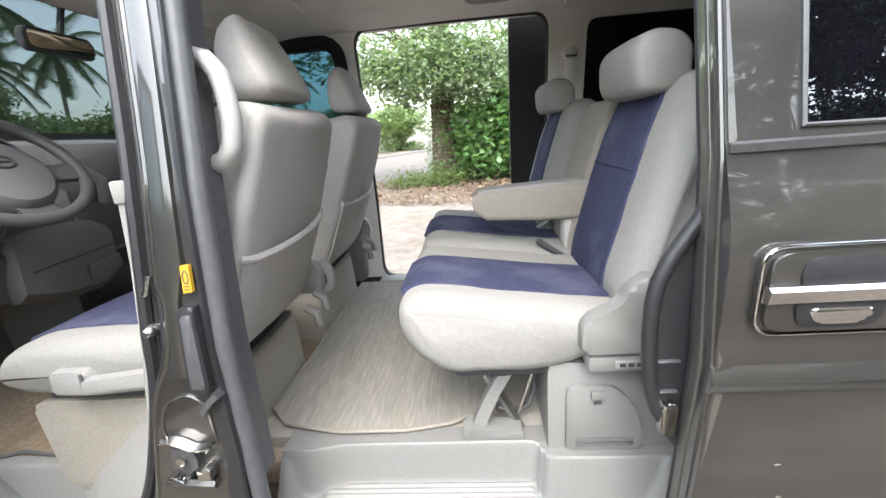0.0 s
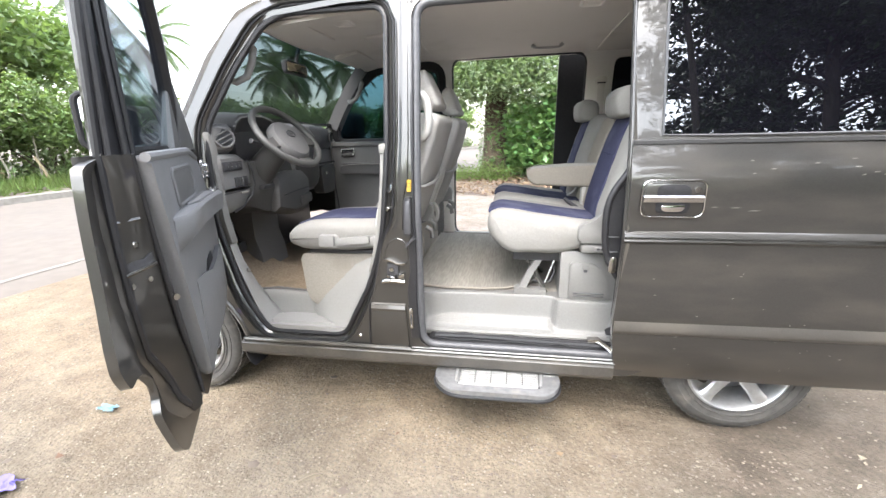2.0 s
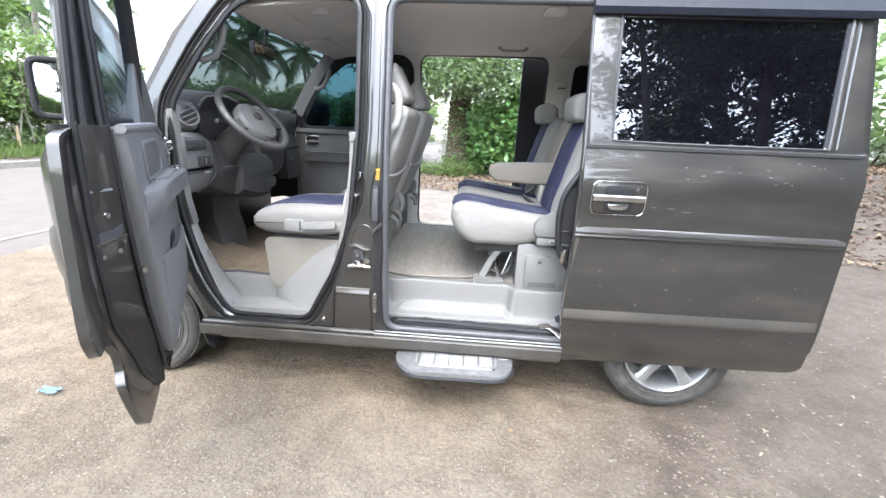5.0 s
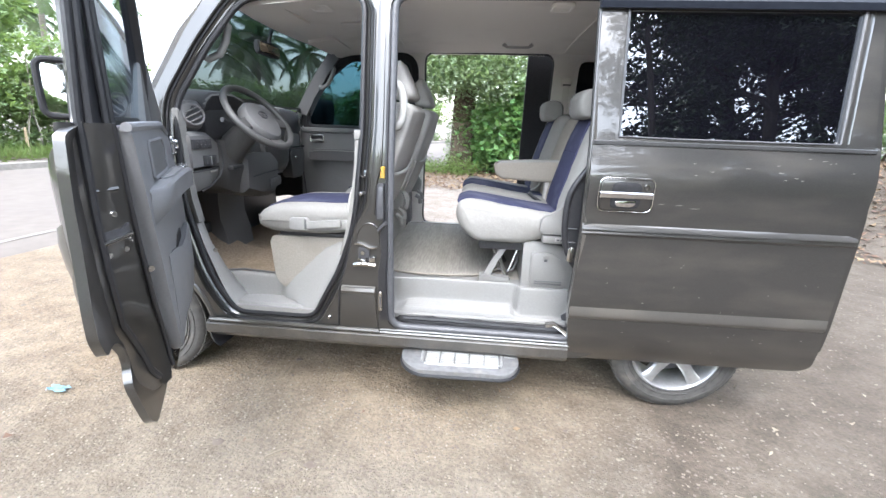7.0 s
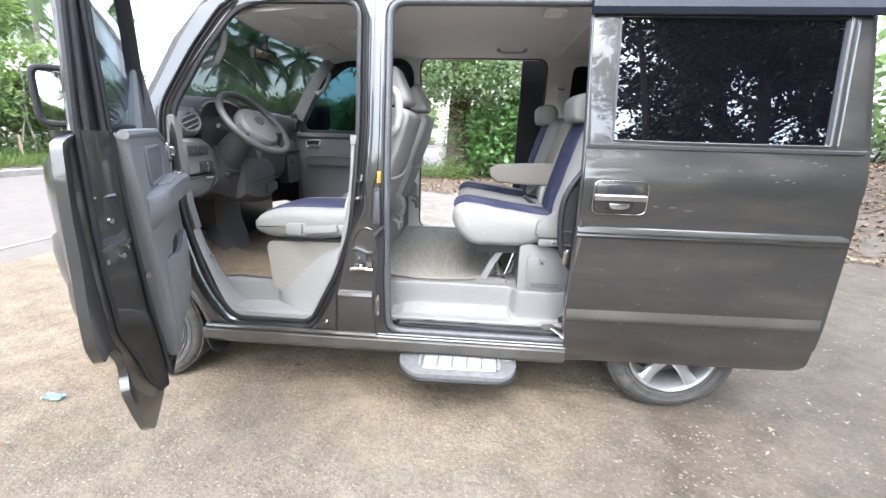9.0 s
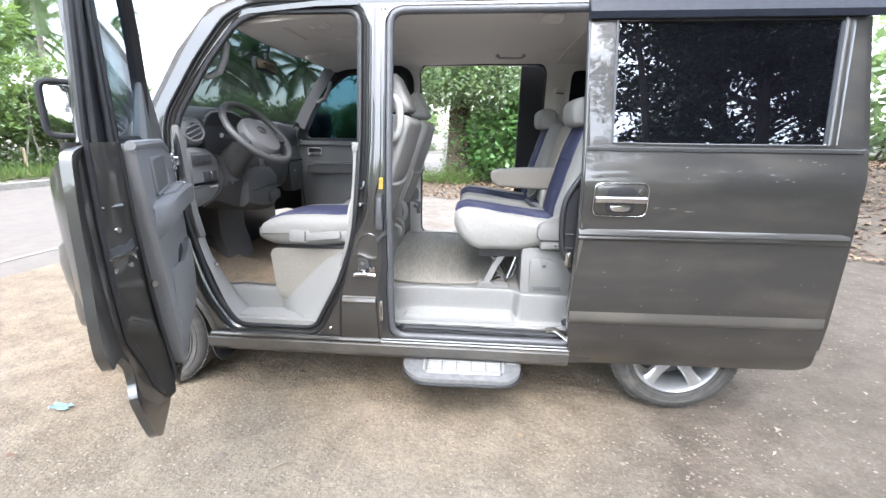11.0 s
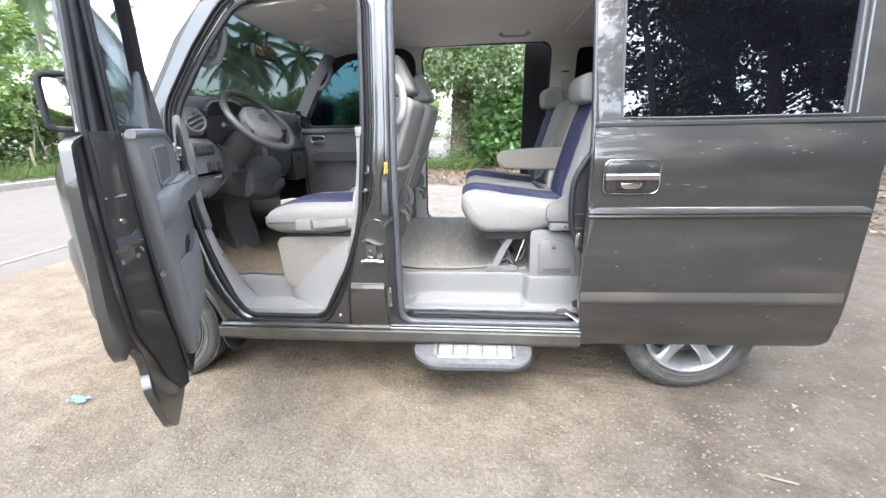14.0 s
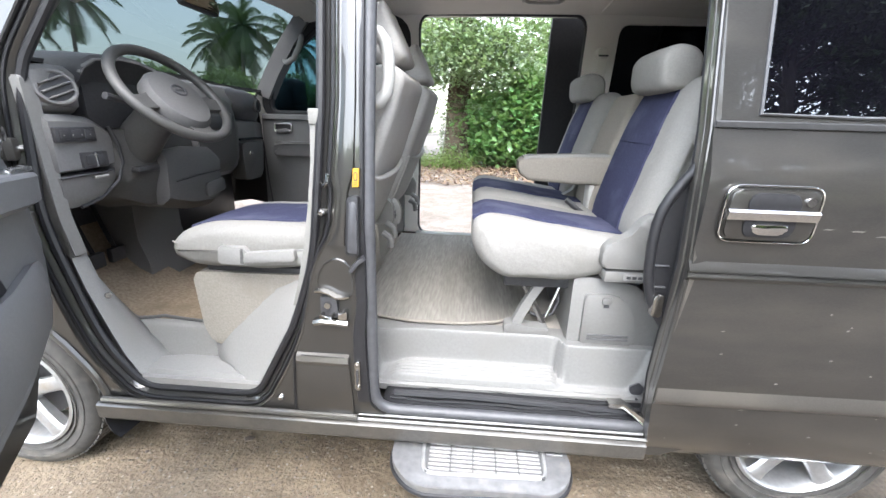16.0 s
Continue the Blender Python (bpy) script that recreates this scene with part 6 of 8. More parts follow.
pv = part("side_vent", bm_tube([(-0.797, 1.20 + 0.026 * math.cos(a), 1.272 + 0.030 * math.sin(a)) for a in np.linspace(0, 2 * math.pi, 17)[:-1]], 0.006, 6, closed=True), WHEELGREY, dash, "round passenger air vent")
part("vent_dark", bm_prism([(1.20 + 0.024 * math.cos(a), 1.272 + 0.028 * math.sin(a)) for a in np.linspace(0, 2 * math.pi, 17)[:-1]], -0.806, -0.799, "x"), MIRROR_SHELL, pv)
part("glove_latch", bm_box(-0.786, -0.780, 1.045, 1.075, 1.028, 1.046, 0.003), STEEL, dash)
for k in range(4):
    part("switch_icon", bm_box(-0.8005, -0.7995, 0.084 + 0.028 * k, 0.088 + 0.028 * k, 1.152, 1.156, 0), PLASTIC, dash)

# steering wheel
WM = pose(-0.637, 0.345, 1.283, 0, 48, -8)
sw = part("steering_wheel", bm_tube([WM @ Vector((0.183 * math.cos(a), 0.183 * math.sin(a), 0)) for a in np.linspace(0, 2 * math.pi, 49)[:-1]], 0.0165, 12, closed=True), WHEELGREY, van, "grey steering wheel")
part("hub_pad", bm_loft([[WM @ Vector((0.016 + 0.108 * k * math.cos(a) * (1.0 if math.cos(a) < 0 else 1.15), 0.104 * k * math.sin(a), z)) for a in np.linspace(0, 2 * math.pi, 25)[:-1]] for k, z in [(0.75, -0.05), (1.0, -0.03), (1.0, 0.0), (0.9, 0.016), (0.6, 0.024), (0.1, 0.026)]]), DASH_LOW, sw)
part("hub_emblem", bm_tube([WM @ Vector((0.006 + 0.020 * math.cos(a), 0.026 * math.sin(a), 0.027)) for a in np.linspace(0, 2 * math.pi, 17)[:-1]], 0.004, 6, closed=True), DARK, sw)
part("emblem_bar", bm_box(0.002, 0.010, -0.02, 0.02, 0.025, 0.030, 0.002, 1, m=WM), DARK, sw)
for a in (radians(-75), radians(75)):
    d, q = Vector((math.cos(a), math.sin(a), 0)), Vector((-math.sin(a), math.cos(a), 0))
    part("spoke", bm_loft([[WM @ (d * r + q * w + Vector((0, 0, z - 0.006))), WM @ (d * r - q * w + Vector((0, 0, z - 0.006))), WM @ (d * r - q * w + Vector((0, 0, z + 0.01))), WM @ (d * r + q * w + Vector((0, 0, z + 0.01)))] for r, w, z in [(0.06, 0.035, -0.015), (0.12, 0.028, -0.012), (0.18, 0.024, 0.0)]]), WHEELGREY, sw)
part("spoke", bm_loft([[WM @ Vector((r, w, z)), WM @ Vector((r, -w, z)), WM @ Vector((r, -w, z + 0.012)), WM @ Vector((r, w, z + 0.012))] for r, w, z in [(0.08, 0.05, -0.02), (0.14, 0.04, -0.015), (0.18, 0.045, -0.006)]]), WHEELGREY, sw)
part("steering_column", bm_loft([[WM @ Vector((r * math.cos(a), 0.8 * r * math.sin(a), z)) for a in np.linspace(0, 2 * math.pi, 17)[:-1]] for r, z in [(0.045, -0.03), (0.062, -0.06), (0.066, -0.14), (0.075, -0.24), (0.08, -0.34)]]), WHEELGREY, van)
for s in (-1, 1):
    part("column_stalk", bm_tube([WM @ Vector((0.0, s * 0.06, -0.07)), WM @ Vector((-0.01, s * 0.12, -0.06)), WM @ Vector((-0.02, s * 0.20, -0.045))], [0.008, 0.009, 0.011], 8), DARK, van)
part("ignition_lock", bm_tube([WM @ Vector((0.03, 0.085, -0.10)), WM @ Vector((0.02, 0.125, -0.09))], 0.022, 12), DASH, van)
part("gear_stalk", bm_tube([(-0.75, 0.56, 1.24), (-0.66, 0.60, 1.26), (-0.62, 0.615, 1.22), (-0.635, 0.62, 1.15)], 0.016, 10), DASH, van, "curved grey gear lever on the column")

# rear-view mirror, far door lining, grips, belt anchor
rm = part("interior_mirror", bm_prism(rounded([(0.66, 1.63), (0.66, 1.70), (0.91, 1.70), (0.91, 1.63)], 0.02), -0.80, -0.775, "x", bevel=0.008), DARK, van, "inside mirror")
# mirroring face; its amber tint stands for a warm reflection
part("mirror_face", bm_prism(rounded([(0.672, 1.640), (0.672, 1.690), (0.898, 1.690), (0.898, 1.640)], 0.015), -0.776, -0.771, "x", bevel=0.001), TAN, rm)
part("mirror_stem", bm_tube([(-0.79, 0.80, 1.69), (-0.78, 0.81, 1.74), (-0.76, 0.81, 1.79)], 0.010, 8), DARK, rm)
FD = 1.535
fdl = part("far_door_lining", bm_prism(rounded([(-0.97, 0.60), (-0.95, 1.235), (-0.06, 1.235), (-0.06, 0.50), (-0.70, 0.50)], 0.03), FD, FD + 0.05, bevel=0.012), DASH, van, "grey far door lining")
part("lining_step", bm_loft([[(x, FD + 0.004, 1.235), (x, FD - 0.016, 1.228), (x, FD - 0.018, 1.205), (x, FD + 0.004, 1.195)] for x in (-0.94, -0.5, -0.07)]), DASH, fdl)
part("far_armrest", bm_prism(rounded([(-0.878, 0.985), (-0.868, 1.060), (-0.84, 1.072), (-0.30, 1.075), (-0.30, 0.985)], 0.02), FD - 0.045, FD + 0.01, bevel=0.014, seg=3), DASH_LOW, fdl, "padded far armrest")
part("armrest_seam", bm_tube([(-0.86, FD - 0.047, 1.050), (-0.80, FD - 0.048, 1.060), (-0.68, FD - 0.048, 1.064), (-0.40, FD - 0.047, 1.062)], 0.0045, 6), PLASTIC, fdl)
part("lining_seam", bm_tube([(-0.955, FD - 0.002, 1.06), (-0.945, FD - 0.003, 0.86), (-0.925, FD - 0.002, 0.62)], 0.004, 6), DARK, fdl)
ih = part("far_inner_handle", bm_tube([(x, FD - 0.008, z) for x, z in rounded([(-0.868, 1.124), (-0.868, 1.178), (-0.762, 1.178), (-0.762, 1.124)], 0.014)], 0.006, 8, closed=True), SILVER, fdl, "silver inner door handle")
part("handle_cup", bm_prism(rounded([(-0.864, 1.128), (-0.864, 1.174), (-0.766, 1.174), (-0.766, 1.128)], 0.010), FD - 0.006, FD + 0.008), MIRROR_SHELL, ih)
part("handle_lever", bm_prism(rounded([(-0.858, 1.130), (-0.858, 1.144), (-0.785, 1.150), (-0.768, 1.142), (-0.768, 1.130)], 0.005), FD - 0.020, FD - 0.004, bevel=0.003), SILVER, ih)
part("far_door_mirror", bm_box(-0.955, -0.80, 1.73, 1.93, 1.25, 1.46, 0.035, 4), MIRROR_SHELL, van)
part("ceiling_grip", bm_tube([(0.595, 1.235, 1.802), (0.598, 1.225, 1.786), (0.612, 1.215, 1.779), (0.655, 1.213, 1.777), (0.715, 1.213, 1.777), (0.752, 1.215, 1.779), (0.766, 1.225, 1.786), (0.770, 1.235, 1.802)], 0.0075, 8), WHITE, van, "pale grey ceiling grip")
for x in (0.597, 0.768):
    part("grip_foot", bm_box(x - 0.016, x + 0.016, 1.225, 1.26, 1.788, 1.80, 0.006), WHITE, van)
ba = part("belt_anchor", bm_loft([[(1.062 + w * math.cos(a), 1.47 + d, 1.60 + h * math.sin(a)) for a in np.linspace(0, 2 * math.pi, 17)[:-1]] for w, h, d in [(0.036, 0.030, 0.03), (0.038, 0.032, 0.0), (0.032, 0.026, -0.014), (0.012, 0.010, -0.018)]]), HEADLINER, van, "pale seat belt anchor")
part("anchor_slot", bm_box(1.036, 1.088, 1.448, 1.456, 1.580, 1.588, 0.001, 1), DARK, ba)
part("belt_webbing", bm_box(1.04, 1.085, 1.464, 1.468, 0.8, 1.585, 0.001, 1), HEADLINER, ba)


# ---- seats ----
def pillow(profile, y0, y1, edge=0.05, inset=0.045, shrink=0.0, fold=0.003):
    """A stuffed shape: a side profile drawn across the seat, drawn in and rounded at both ends."""
    prof = resample(rounded(profile, 0.035, 4), 0.02)
    rings = []
    steps = [(0.0, 1.0), (0.12, 0.55), (0.35, 0.22), (0.7, 0.04), (1.0, 0.0)]
    ys = [(y0 + edge * t, k) for t, k in steps] + [(y0 + (y1 - y0) * t, 0.0) for t in np.linspace(0.2, 0.8, 11)] + [(y1 - edge * t, k) for t, k in reversed(steps)]
    for y, k in ys:
        if shrink:
            cx, cz = sum(p[0] for p in prof) / len(prof), sum(p[1] for p in prof) / len(prof)
            rings.append([(x + (cx - x) * shrink * k, y, z + (cz - z) * shrink * k) for x, z in prof])
        else:
            rings.append([(x, y, z) for x, z in (grown(prof, -inset * k) if k else prof)])
    bm = bm_loft(rings)
    bm.normal_update()
    for v in bm.verts:
        q = noise.noise(Vector((v.co.x * 9 + 3 * y0, v.co.y * 5, v.co.z * 16))) + 0.5 * noise.noise(Vector((v.co.x * 26, v.co.y * 14, v.co.z * 30 + 7 * y1)))
        v.co += v.normal * fold * q
    return bm


def inlay(profile, i0, i1, y0, y1, lift=0.005):
    """A cloth panel laid over the profile from corner i0 to i1."""
    prof = profile[i0:i1 + 1]
    pts = []
    for a, b in zip(prof, prof[1:]):
        pts += [tuple(Vector(a).lerp(Vector(b), t / 6)) for t in range(6)]
    pts.append(prof[-1])
    for _ in range(3):
        pts = [pts[0]] + [tuple((Vector(pts[i - 1]) + 2 * Vector(pts[i]) + Vector(pts[i + 1])) / 4) for i in range(1, len(pts) - 1)] + [pts[-1]]
    rings = []
    for i, p in enumerate(pts):
        a, b = Vector(pts[max(i - 1, 0)]), Vector(pts[min(i + 1, len(pts) - 1)])
        t = (b - a).normalized()
        nx, nz = -t.y, t.x
        rings.append([(p[0] + nx * d, y, p[1] + nz * d) for y, d in ((y0, -0.012), (y0 + 0.004, lift), ((y0 + y1) / 2, lift + 0.002), (y1 - 0.004, lift), (y1, -0.012))])
    return bm_loft(rings)


def seam(profile, i0, i1, y, r=0.003):
    pts = [(x, y, z) for x, z in profile[i0:i1 + 1]]
    return bm_tube(pts, r, 5)


# second row: corners run from the rear of the top surface forwards, down and back
C2 = [(0.90, 0.885), (0.72, 0.905), (0.52, 0.935), (0.43, 0.945), (0.385, 0.925), (0.381, 0.852), (0.424, 0.780), (0.49, 0.743), (0.70, 0.744), (0.86, 0.79), (0.91, 0.82)]
B2 = [(1.05, 1.375), (1.00, 1.355), (0.955, 1.24), (0.915, 1.10), (0.875, 0.95), (0.865, 0.87), (0.93, 0.82), (1.02, 0.85), (1.07, 1.05), (1.125, 1.32), (1.10, 1.37)]
H2 = [(0.935, 1.330), (0.922, 1.36), (0.920, 1.425), (0.940, 1.452), (0.975, 1.460), (1.02, 1.452), (1.045, 1.42), (1.045, 1.35), (1.030, 1.330), (0.98, 1.325)]


def second_seat(y0, y1, label, s0, s1, b0, b1, c0, c1, lean=0.0):
    s = thing("second_row_seat", label, "car seat", (0, 0, FLOOR), "second row seats")
    low = [(x, z - FLOOR) for x, z in C2]
    back_ = [(x + lean, z - FLOOR) for x, z in B2]
    head = [(x + lean, z - FLOOR) for x, z in H2]
    c = part("cushion", pillow(low, c0, c1, 0.06, 0.035), FABRIC, s, "pale grey velour cushion cover")
    part("cushion_panel", inlay(low[::-1], 6, 10, s0, s1), NAVY, c, "navy blue velour panel")
    part("cushion_seam", bm_tube([(x, c0 + 0.006, z - FLOOR) for x, z in [(0.41, 0.875), (0.46, 0.868), (0.60, 0.858), (0.74, 0.838), (0.84, 0.83), (0.88, 0.845)]], 0.003, 5), FABRIC, c)
    mid, hw = (y0 + y1) / 2, (y1 - y0) / 2
    bm = pillow(back_, y0, y1, 0.07, 0.04)
    for v in bm.verts:
        k = max(0.0, (v.co.z + FLOOR - 1.15) / 0.22)
        v.co.y = mid + (v.co.y - mid) * (1 - 0.28 * min(1, k) ** 2)
    b = part("backrest", bm, FABRIC, s, "pale grey velour backrest cover")
    bm = inlay(back_[::-1], 5, 9, b0, b1, 0.006)
    for v in bm.verts:
        k = max(0.0, (v.co.z + FLOOR - 1.15) / 0.22)
        v.co.y = mid + (v.co.y - mid) * (1 - 0.2 * min(1, k) ** 2)
    part("backrest_panel", bm, NAVY, b, "navy blue velour panel")
    part("panel_seam", bm_tube([(0.928 + lean, b0 + 0.01, 1.17 - FLOOR), (0.926 + lean, (b0 + b1) / 2, 1.17 - FLOOR), (0.928 + lean, b1 - 0.01, 1.17 - FLOOR)], 0.003, 5), NAVY, b)
    part("headrest", pillow(head, mid - 0.115, mid + 0.165, 0.045, 0.03, 0.28), FABRIC, s, "pale grey velour headrest")
    for y in (mid - 0.06, mid + 0.06):
        part("headrest_post", bm_tube([(1.0 + lean, y, 1.30 - FLOOR), (0.995 + lean, y, 1.40 - FLOOR)], 0.006, 6), STEEL, s)
    part("recliner_cover", bm_prism(rounded([(0.775, 0.885 - FLOOR), (0.775, 0.815 - FLOOR), (0.985, 0.815 - FLOOR), (0.975, 0.92 - FLOOR), (0.93, 0.985 - FLOOR), (0.875, 0.975 - FLOOR), (0.855, 0.925 - FLOOR), (0.82, 0.905 - FLOOR)], [0.02, 0.015, 0.01, 0.03, 0.03, 0.03, 0.03, 0.03]), y0 - 0.035, y0 + 0.01, bevel=0.010), PLASTIC_PALE, s, "pale plastic recliner cover")
    part("recliner_screw", bm_tube([(0.915, y0 - 0.028, 0.875 - FLOOR), (0.915, y0 - 0.038, 0.875 - FLOOR)], 0.009, 10), STEEL, s)
    part("rail_cover", bm_box(0.79, 0.99, y0 - 0.03, y0 + 0.05, 0.768 - FLOOR, 0.806 - FLOOR, 0.008), PLASTIC_PALE, s)
    part("rail_label", bm_box(0.845, 0.905, y0 - 0.034, y0 - 0.028, 0.779 - FLOOR, 0.797 - FLOOR, 0.001, 1), PLASTIC, s)
    for k in range(3):
        part("label_mark", bm_box(0.853 + 0.017 * k, 0.865 + 0.017 * k, y0 - 0.0355, y0 - 0.0335, 0.784 - FLOOR, 0.792 - FLOOR, 0, m=None), DARK, s)
    part("seat_frame", bm_box(0.50, 0.95, y0 + 0.08, y1 - 0.06, 0.695 - FLOOR, 0.75 - FLOOR, 0.01), DARK, s)
    for x in (0.56, 0.93):
        for y in (y0 + 0.10, y1 - 0.10):
            if x < 0.9:
                part("leg", bm_tube([(x + 0.10, y, 0.0), (x + 0.05, y, 0.10), (x, y, 0.19)], 0.012, 6), STEEL, s)
            else:
                part("leg", bm_box(x - 0.02, x + 0.02, y - 0.015, y + 0.015, 0.238, 0.25, 0.003), STEEL, s)
    return s


near_seat = second_seat(0.165, 0.665, "pale grey and navy velour seat beside the open sliding door", 0.255, 0.480, 0.300, 0.600, 0.165, 0.640)
second_seat(0.95, 1.46, "pale grey and navy velour seat on the far side", 0.80, 1.07, 1.08, 1.34, 0.640, 1.28, -0.045)
arm = part("armrest", bm_loft([[(x, y, z) for y, z in rounded([(0.665, z0 - FLOOR), (0.665, z1 - FLOOR), (0.765, z1 - FLOOR), (0.765, z0 - FLOOR)], 0.018, 3)] for x, z0, z1 in [(0.565, 1.045, 1.075), (0.575, 1.02, 1.085), (0.61, 0.995, 1.09), (0.80, 0.985, 1.10), (0.98, 0.985, 1.105)]]), CENTRE, near_seat, "taupe fold-down armrest")
part("arm_top", bm_loft([[(x, y, z - FLOOR) for y, z in ((0.668, zt - 0.004), (0.674, zt + 0.006), (0.715, zt + 0.009), (0.756, zt + 0.006), (0.762, zt - 0.004))] for x, zt in [(0.585, 1.085), (0.61, 1.090), (0.80, 1.100), (0.97, 1.105)]]), FABRIC, arm, "pale grey pad")
part("fold_bracket", bm_box(0.86, 0.97, 0.68, 0.75, 0.84 - FLOOR, 0.99 - FLOOR, 0.015), FABRIC_BACK_LIT, near_seat)
part("centre_pad", pillow([(x, z - FLOOR) for x, z in B2[1:-1]], 0.672, 0.935, 0.02, 0.012), CENTRE, near_seat, "taupe cloth centre backrest")
part("buckle_stalk", bm_tube([(0.86, 0.655, 0.86 - FLOOR), (0.80, 0.66, 0.90 - FLOOR), (0.77, 0.66, 0.925 - FLOOR)], 0.012, 6), DARK, near_seat)
lev = part("fold_lever", bm_loft([[(x - 0.018, 0.225 + d, z), (x + 0.018, 0.225 + d, z + 0.004), (x + 0.018, 0.250 + d, z + 0.004), (x - 0.018, 0.250 + d, z)] for x, z, d in [(0.545, 0.02, 0), (0.56, 0.06, 0), (0.585, 0.11, 0.01), (0.62, 0.165, 0.02)]]), PLASTIC_PALE, near_seat, "pale plastic seat fold lever")
part("lever_base", bm_prism(rounded([(0.51, 0.0), (0.51, 0.035), (0.545, 0.042), (0.60, 0.03), (0.66, 0.028), (0.66, 0.0)], 0.008), 0.215, 0.265, bevel=0.005), PLASTIC_PALE, lev)
part("gas_strut", bm_tube([(0.655, 0.26, 0.05), (0.70, 0.28, 0.17)], 0.006, 8), STEEL, near_seat)
part("release_cable", bm_tube([(0.60, 0.27, 0.06), (0.64, 0.27, 0.045), (0.68, 0.28, 0.055), (0.70, 0.29, 0.10), (0.69, 0.30, 0.17)], 0.006, 6), DARK, near_seat)

# front seats
C1 = [(-0.06, 0.897), (-0.22, 0.895), (-0.38, 0.892), (-0.48, 0.884), (-0.552, 0.862), (-0.588, 0.822), (-0.578, 0.775), (-0.50, 0.745), (-0.25, 0.745), (-0.06, 0.77), (-0.02, 0.83)]
B1 = [(0.142, 1.375), (0.042, 1.360), (-0.003, 1.240), (-0.068, 1.080), (-0.128, 0.930), (-0.138, 0.840), (-0.078, 0.790), (-0.018, 0.800), (0.057, 0.980), (0.132, 1.180), (0.182, 1.340)]
H1 = [(0.052, 1.385), (0.040, 1.460), (0.052, 1.53), (0.078, 1.552), (0.097, 1.555), (0.137, 1.470), (0.167, 1.395), (0.132, 1.380)]


def front_seat(y0, y1, label, depth=1.0):
    zf = 0.46
    s = thing("front_seat", label, "car seat", (0, 0, zf), "front seats")
    low = [(-0.02 + (x + 0.02) * depth, z - zf) for x, z in C1]
    back_ = [(x, z - zf) for x, z in B1]
    head = [(x, z - zf) for x, z in H1]
    mid = (y0 + y1) / 2
    c = part("cushion", pillow(low, y0, y1, 0.07, 0.035), FABRIC, s, "pale grey velour cushion cover")
    part("cushion_panel", inlay(low[::-1], 6, 10, y0 + 0.085, y1 - 0.12), NAVY, c, "navy blue velour panel")
    part("cushion_seam", bm_tube([(-0.02 + (x + 0.02) * depth, y0 + 0.006, z - zf) for x, z in [(-0.565, 0.835), (-0.53, 0.818), (-0.46, 0.806), (-0.36, 0.800), (-0.22, 0.806), (-0.10, 0.820)]], 0.003, 5), FABRIC, c)
    bm = pillow(back_, y0, y1, 0.035, 0.022)
    for v in bm.verts:
        k = max(0.0, (v.co.z + zf - 1.1) / 0.27)
        v.co.y = mid + (v.co.y - mid) * (1 - 0.10 * min(1, k) ** 2)
    b = part("backrest", bm, FABRIC_BACK_LIT, s, "grey seat back")
    part("back_front", inlay(back_[::-1], 5, 9, y0 + 0.05, y1 - 0.05, 0.008), FABRIC, b)
    part("back_pocket", bm_loft([[(x + d, y, z - zf) for x, z in ((-0.012, 0.82), (0.018, 0.88), (0.062, 0.99), (0.086, 1.05), (0.076, 1.05), (-0.022, 0.82))] for y, d in [(y0 + 0.012, 0.0), (y0 + 0.04, 0.007), (mid, 0.012), (y1 - 0.04, 0.007), (y1 - 0.012, 0.0)]], closed=True), FABRIC_BACK_LIT, b, "map pocket on the seat back")
    part("pocket_hem", bm_tube([(0.084 + d, y, 1.05 - zf - dz) for y, d, dz in [(y0 + 0.008, -0.004, -0.012), (y0 + 0.05, 0.006, 0.0), (y0 + 0.14, 0.011, 0.006), (mid, 0.012, 0.008), (y1 - 0.14, 0.013, 0.004), (y1 - 0.05, 0.012, -0.010), (y1 - 0.008, 0.004, -0.03)]], 0.010, 8), FABRIC_BACK_LIT, b)
    hr = pillow(head, mid - 0.15, mid + 0.15, 0.05, 0.035, 0.4)
    for v in hr.verts:
        k = (v.co.z + zf - 1.37) / 0.17
        v.co.y = mid + (v.co.y - mid) * (1 - 0.28 * max(0, k))
    part("headrest", hr, FABRIC_BACK_LIT, s, "grey cloth headrest")
    for y in (mid - 0.06, mid + 0.06):
        part("headrest_post", bm_tube([(0.10, y, 1.34 - zf), (0.10, y, 1.40 - zf)], 0.006, 6), STEEL, s)
    part("seat_box", bm_prism(rounded([(-0.485, 0.0), (-0.515, 0.06), (-0.528, 0.255), (-0.505, 0.270), (-0.13, 0.275), (-0.07, 0.275), (-0.055, 0.0)], 0.022), y0 + 0.02, y1 + 0.01, bevel=0.008, fn=lambda x, y, z: (x, y, z)), CARPET_PALE, s, "carpeted seat base")
    part("seat_rail", bm_box(-0.48, -0.06, y0 + 0.03, y1 - 0.02, 0.272, 0.292, 0.005), DARK, s)
    lv = part("side_lever", bm_prism(rounded([(-0.405, 0.318), (-0.400, 0.372), (-0.318, 0.374), (-0.305, 0.352), (-0.120, 0.374), (-0.115, 0.330), (-0.30, 0.314)], 0.008), y0 - 0.022, y0 + 0.02, bevel=0.005), PLASTIC, s, "pale plastic recline lever")
    part("lever_grip", bm_prism(rounded([(-0.312, 0.328), (-0.305, 0.362), (-0.150, 0.378), (-0.145, 0.346)], 0.006), y0 - 0.042, y0 - 0.018, bevel=0.005), PLASTIC, lv)
    part("lever_slot", bm_prism(rounded([(-0.330, 0.322), (-0.326, 0.370), (-0.319, 0.370), (-0.320, 0.322)], 0.003), y0 - 0.026, y0 - 0.018), DASH_LOW, lv)
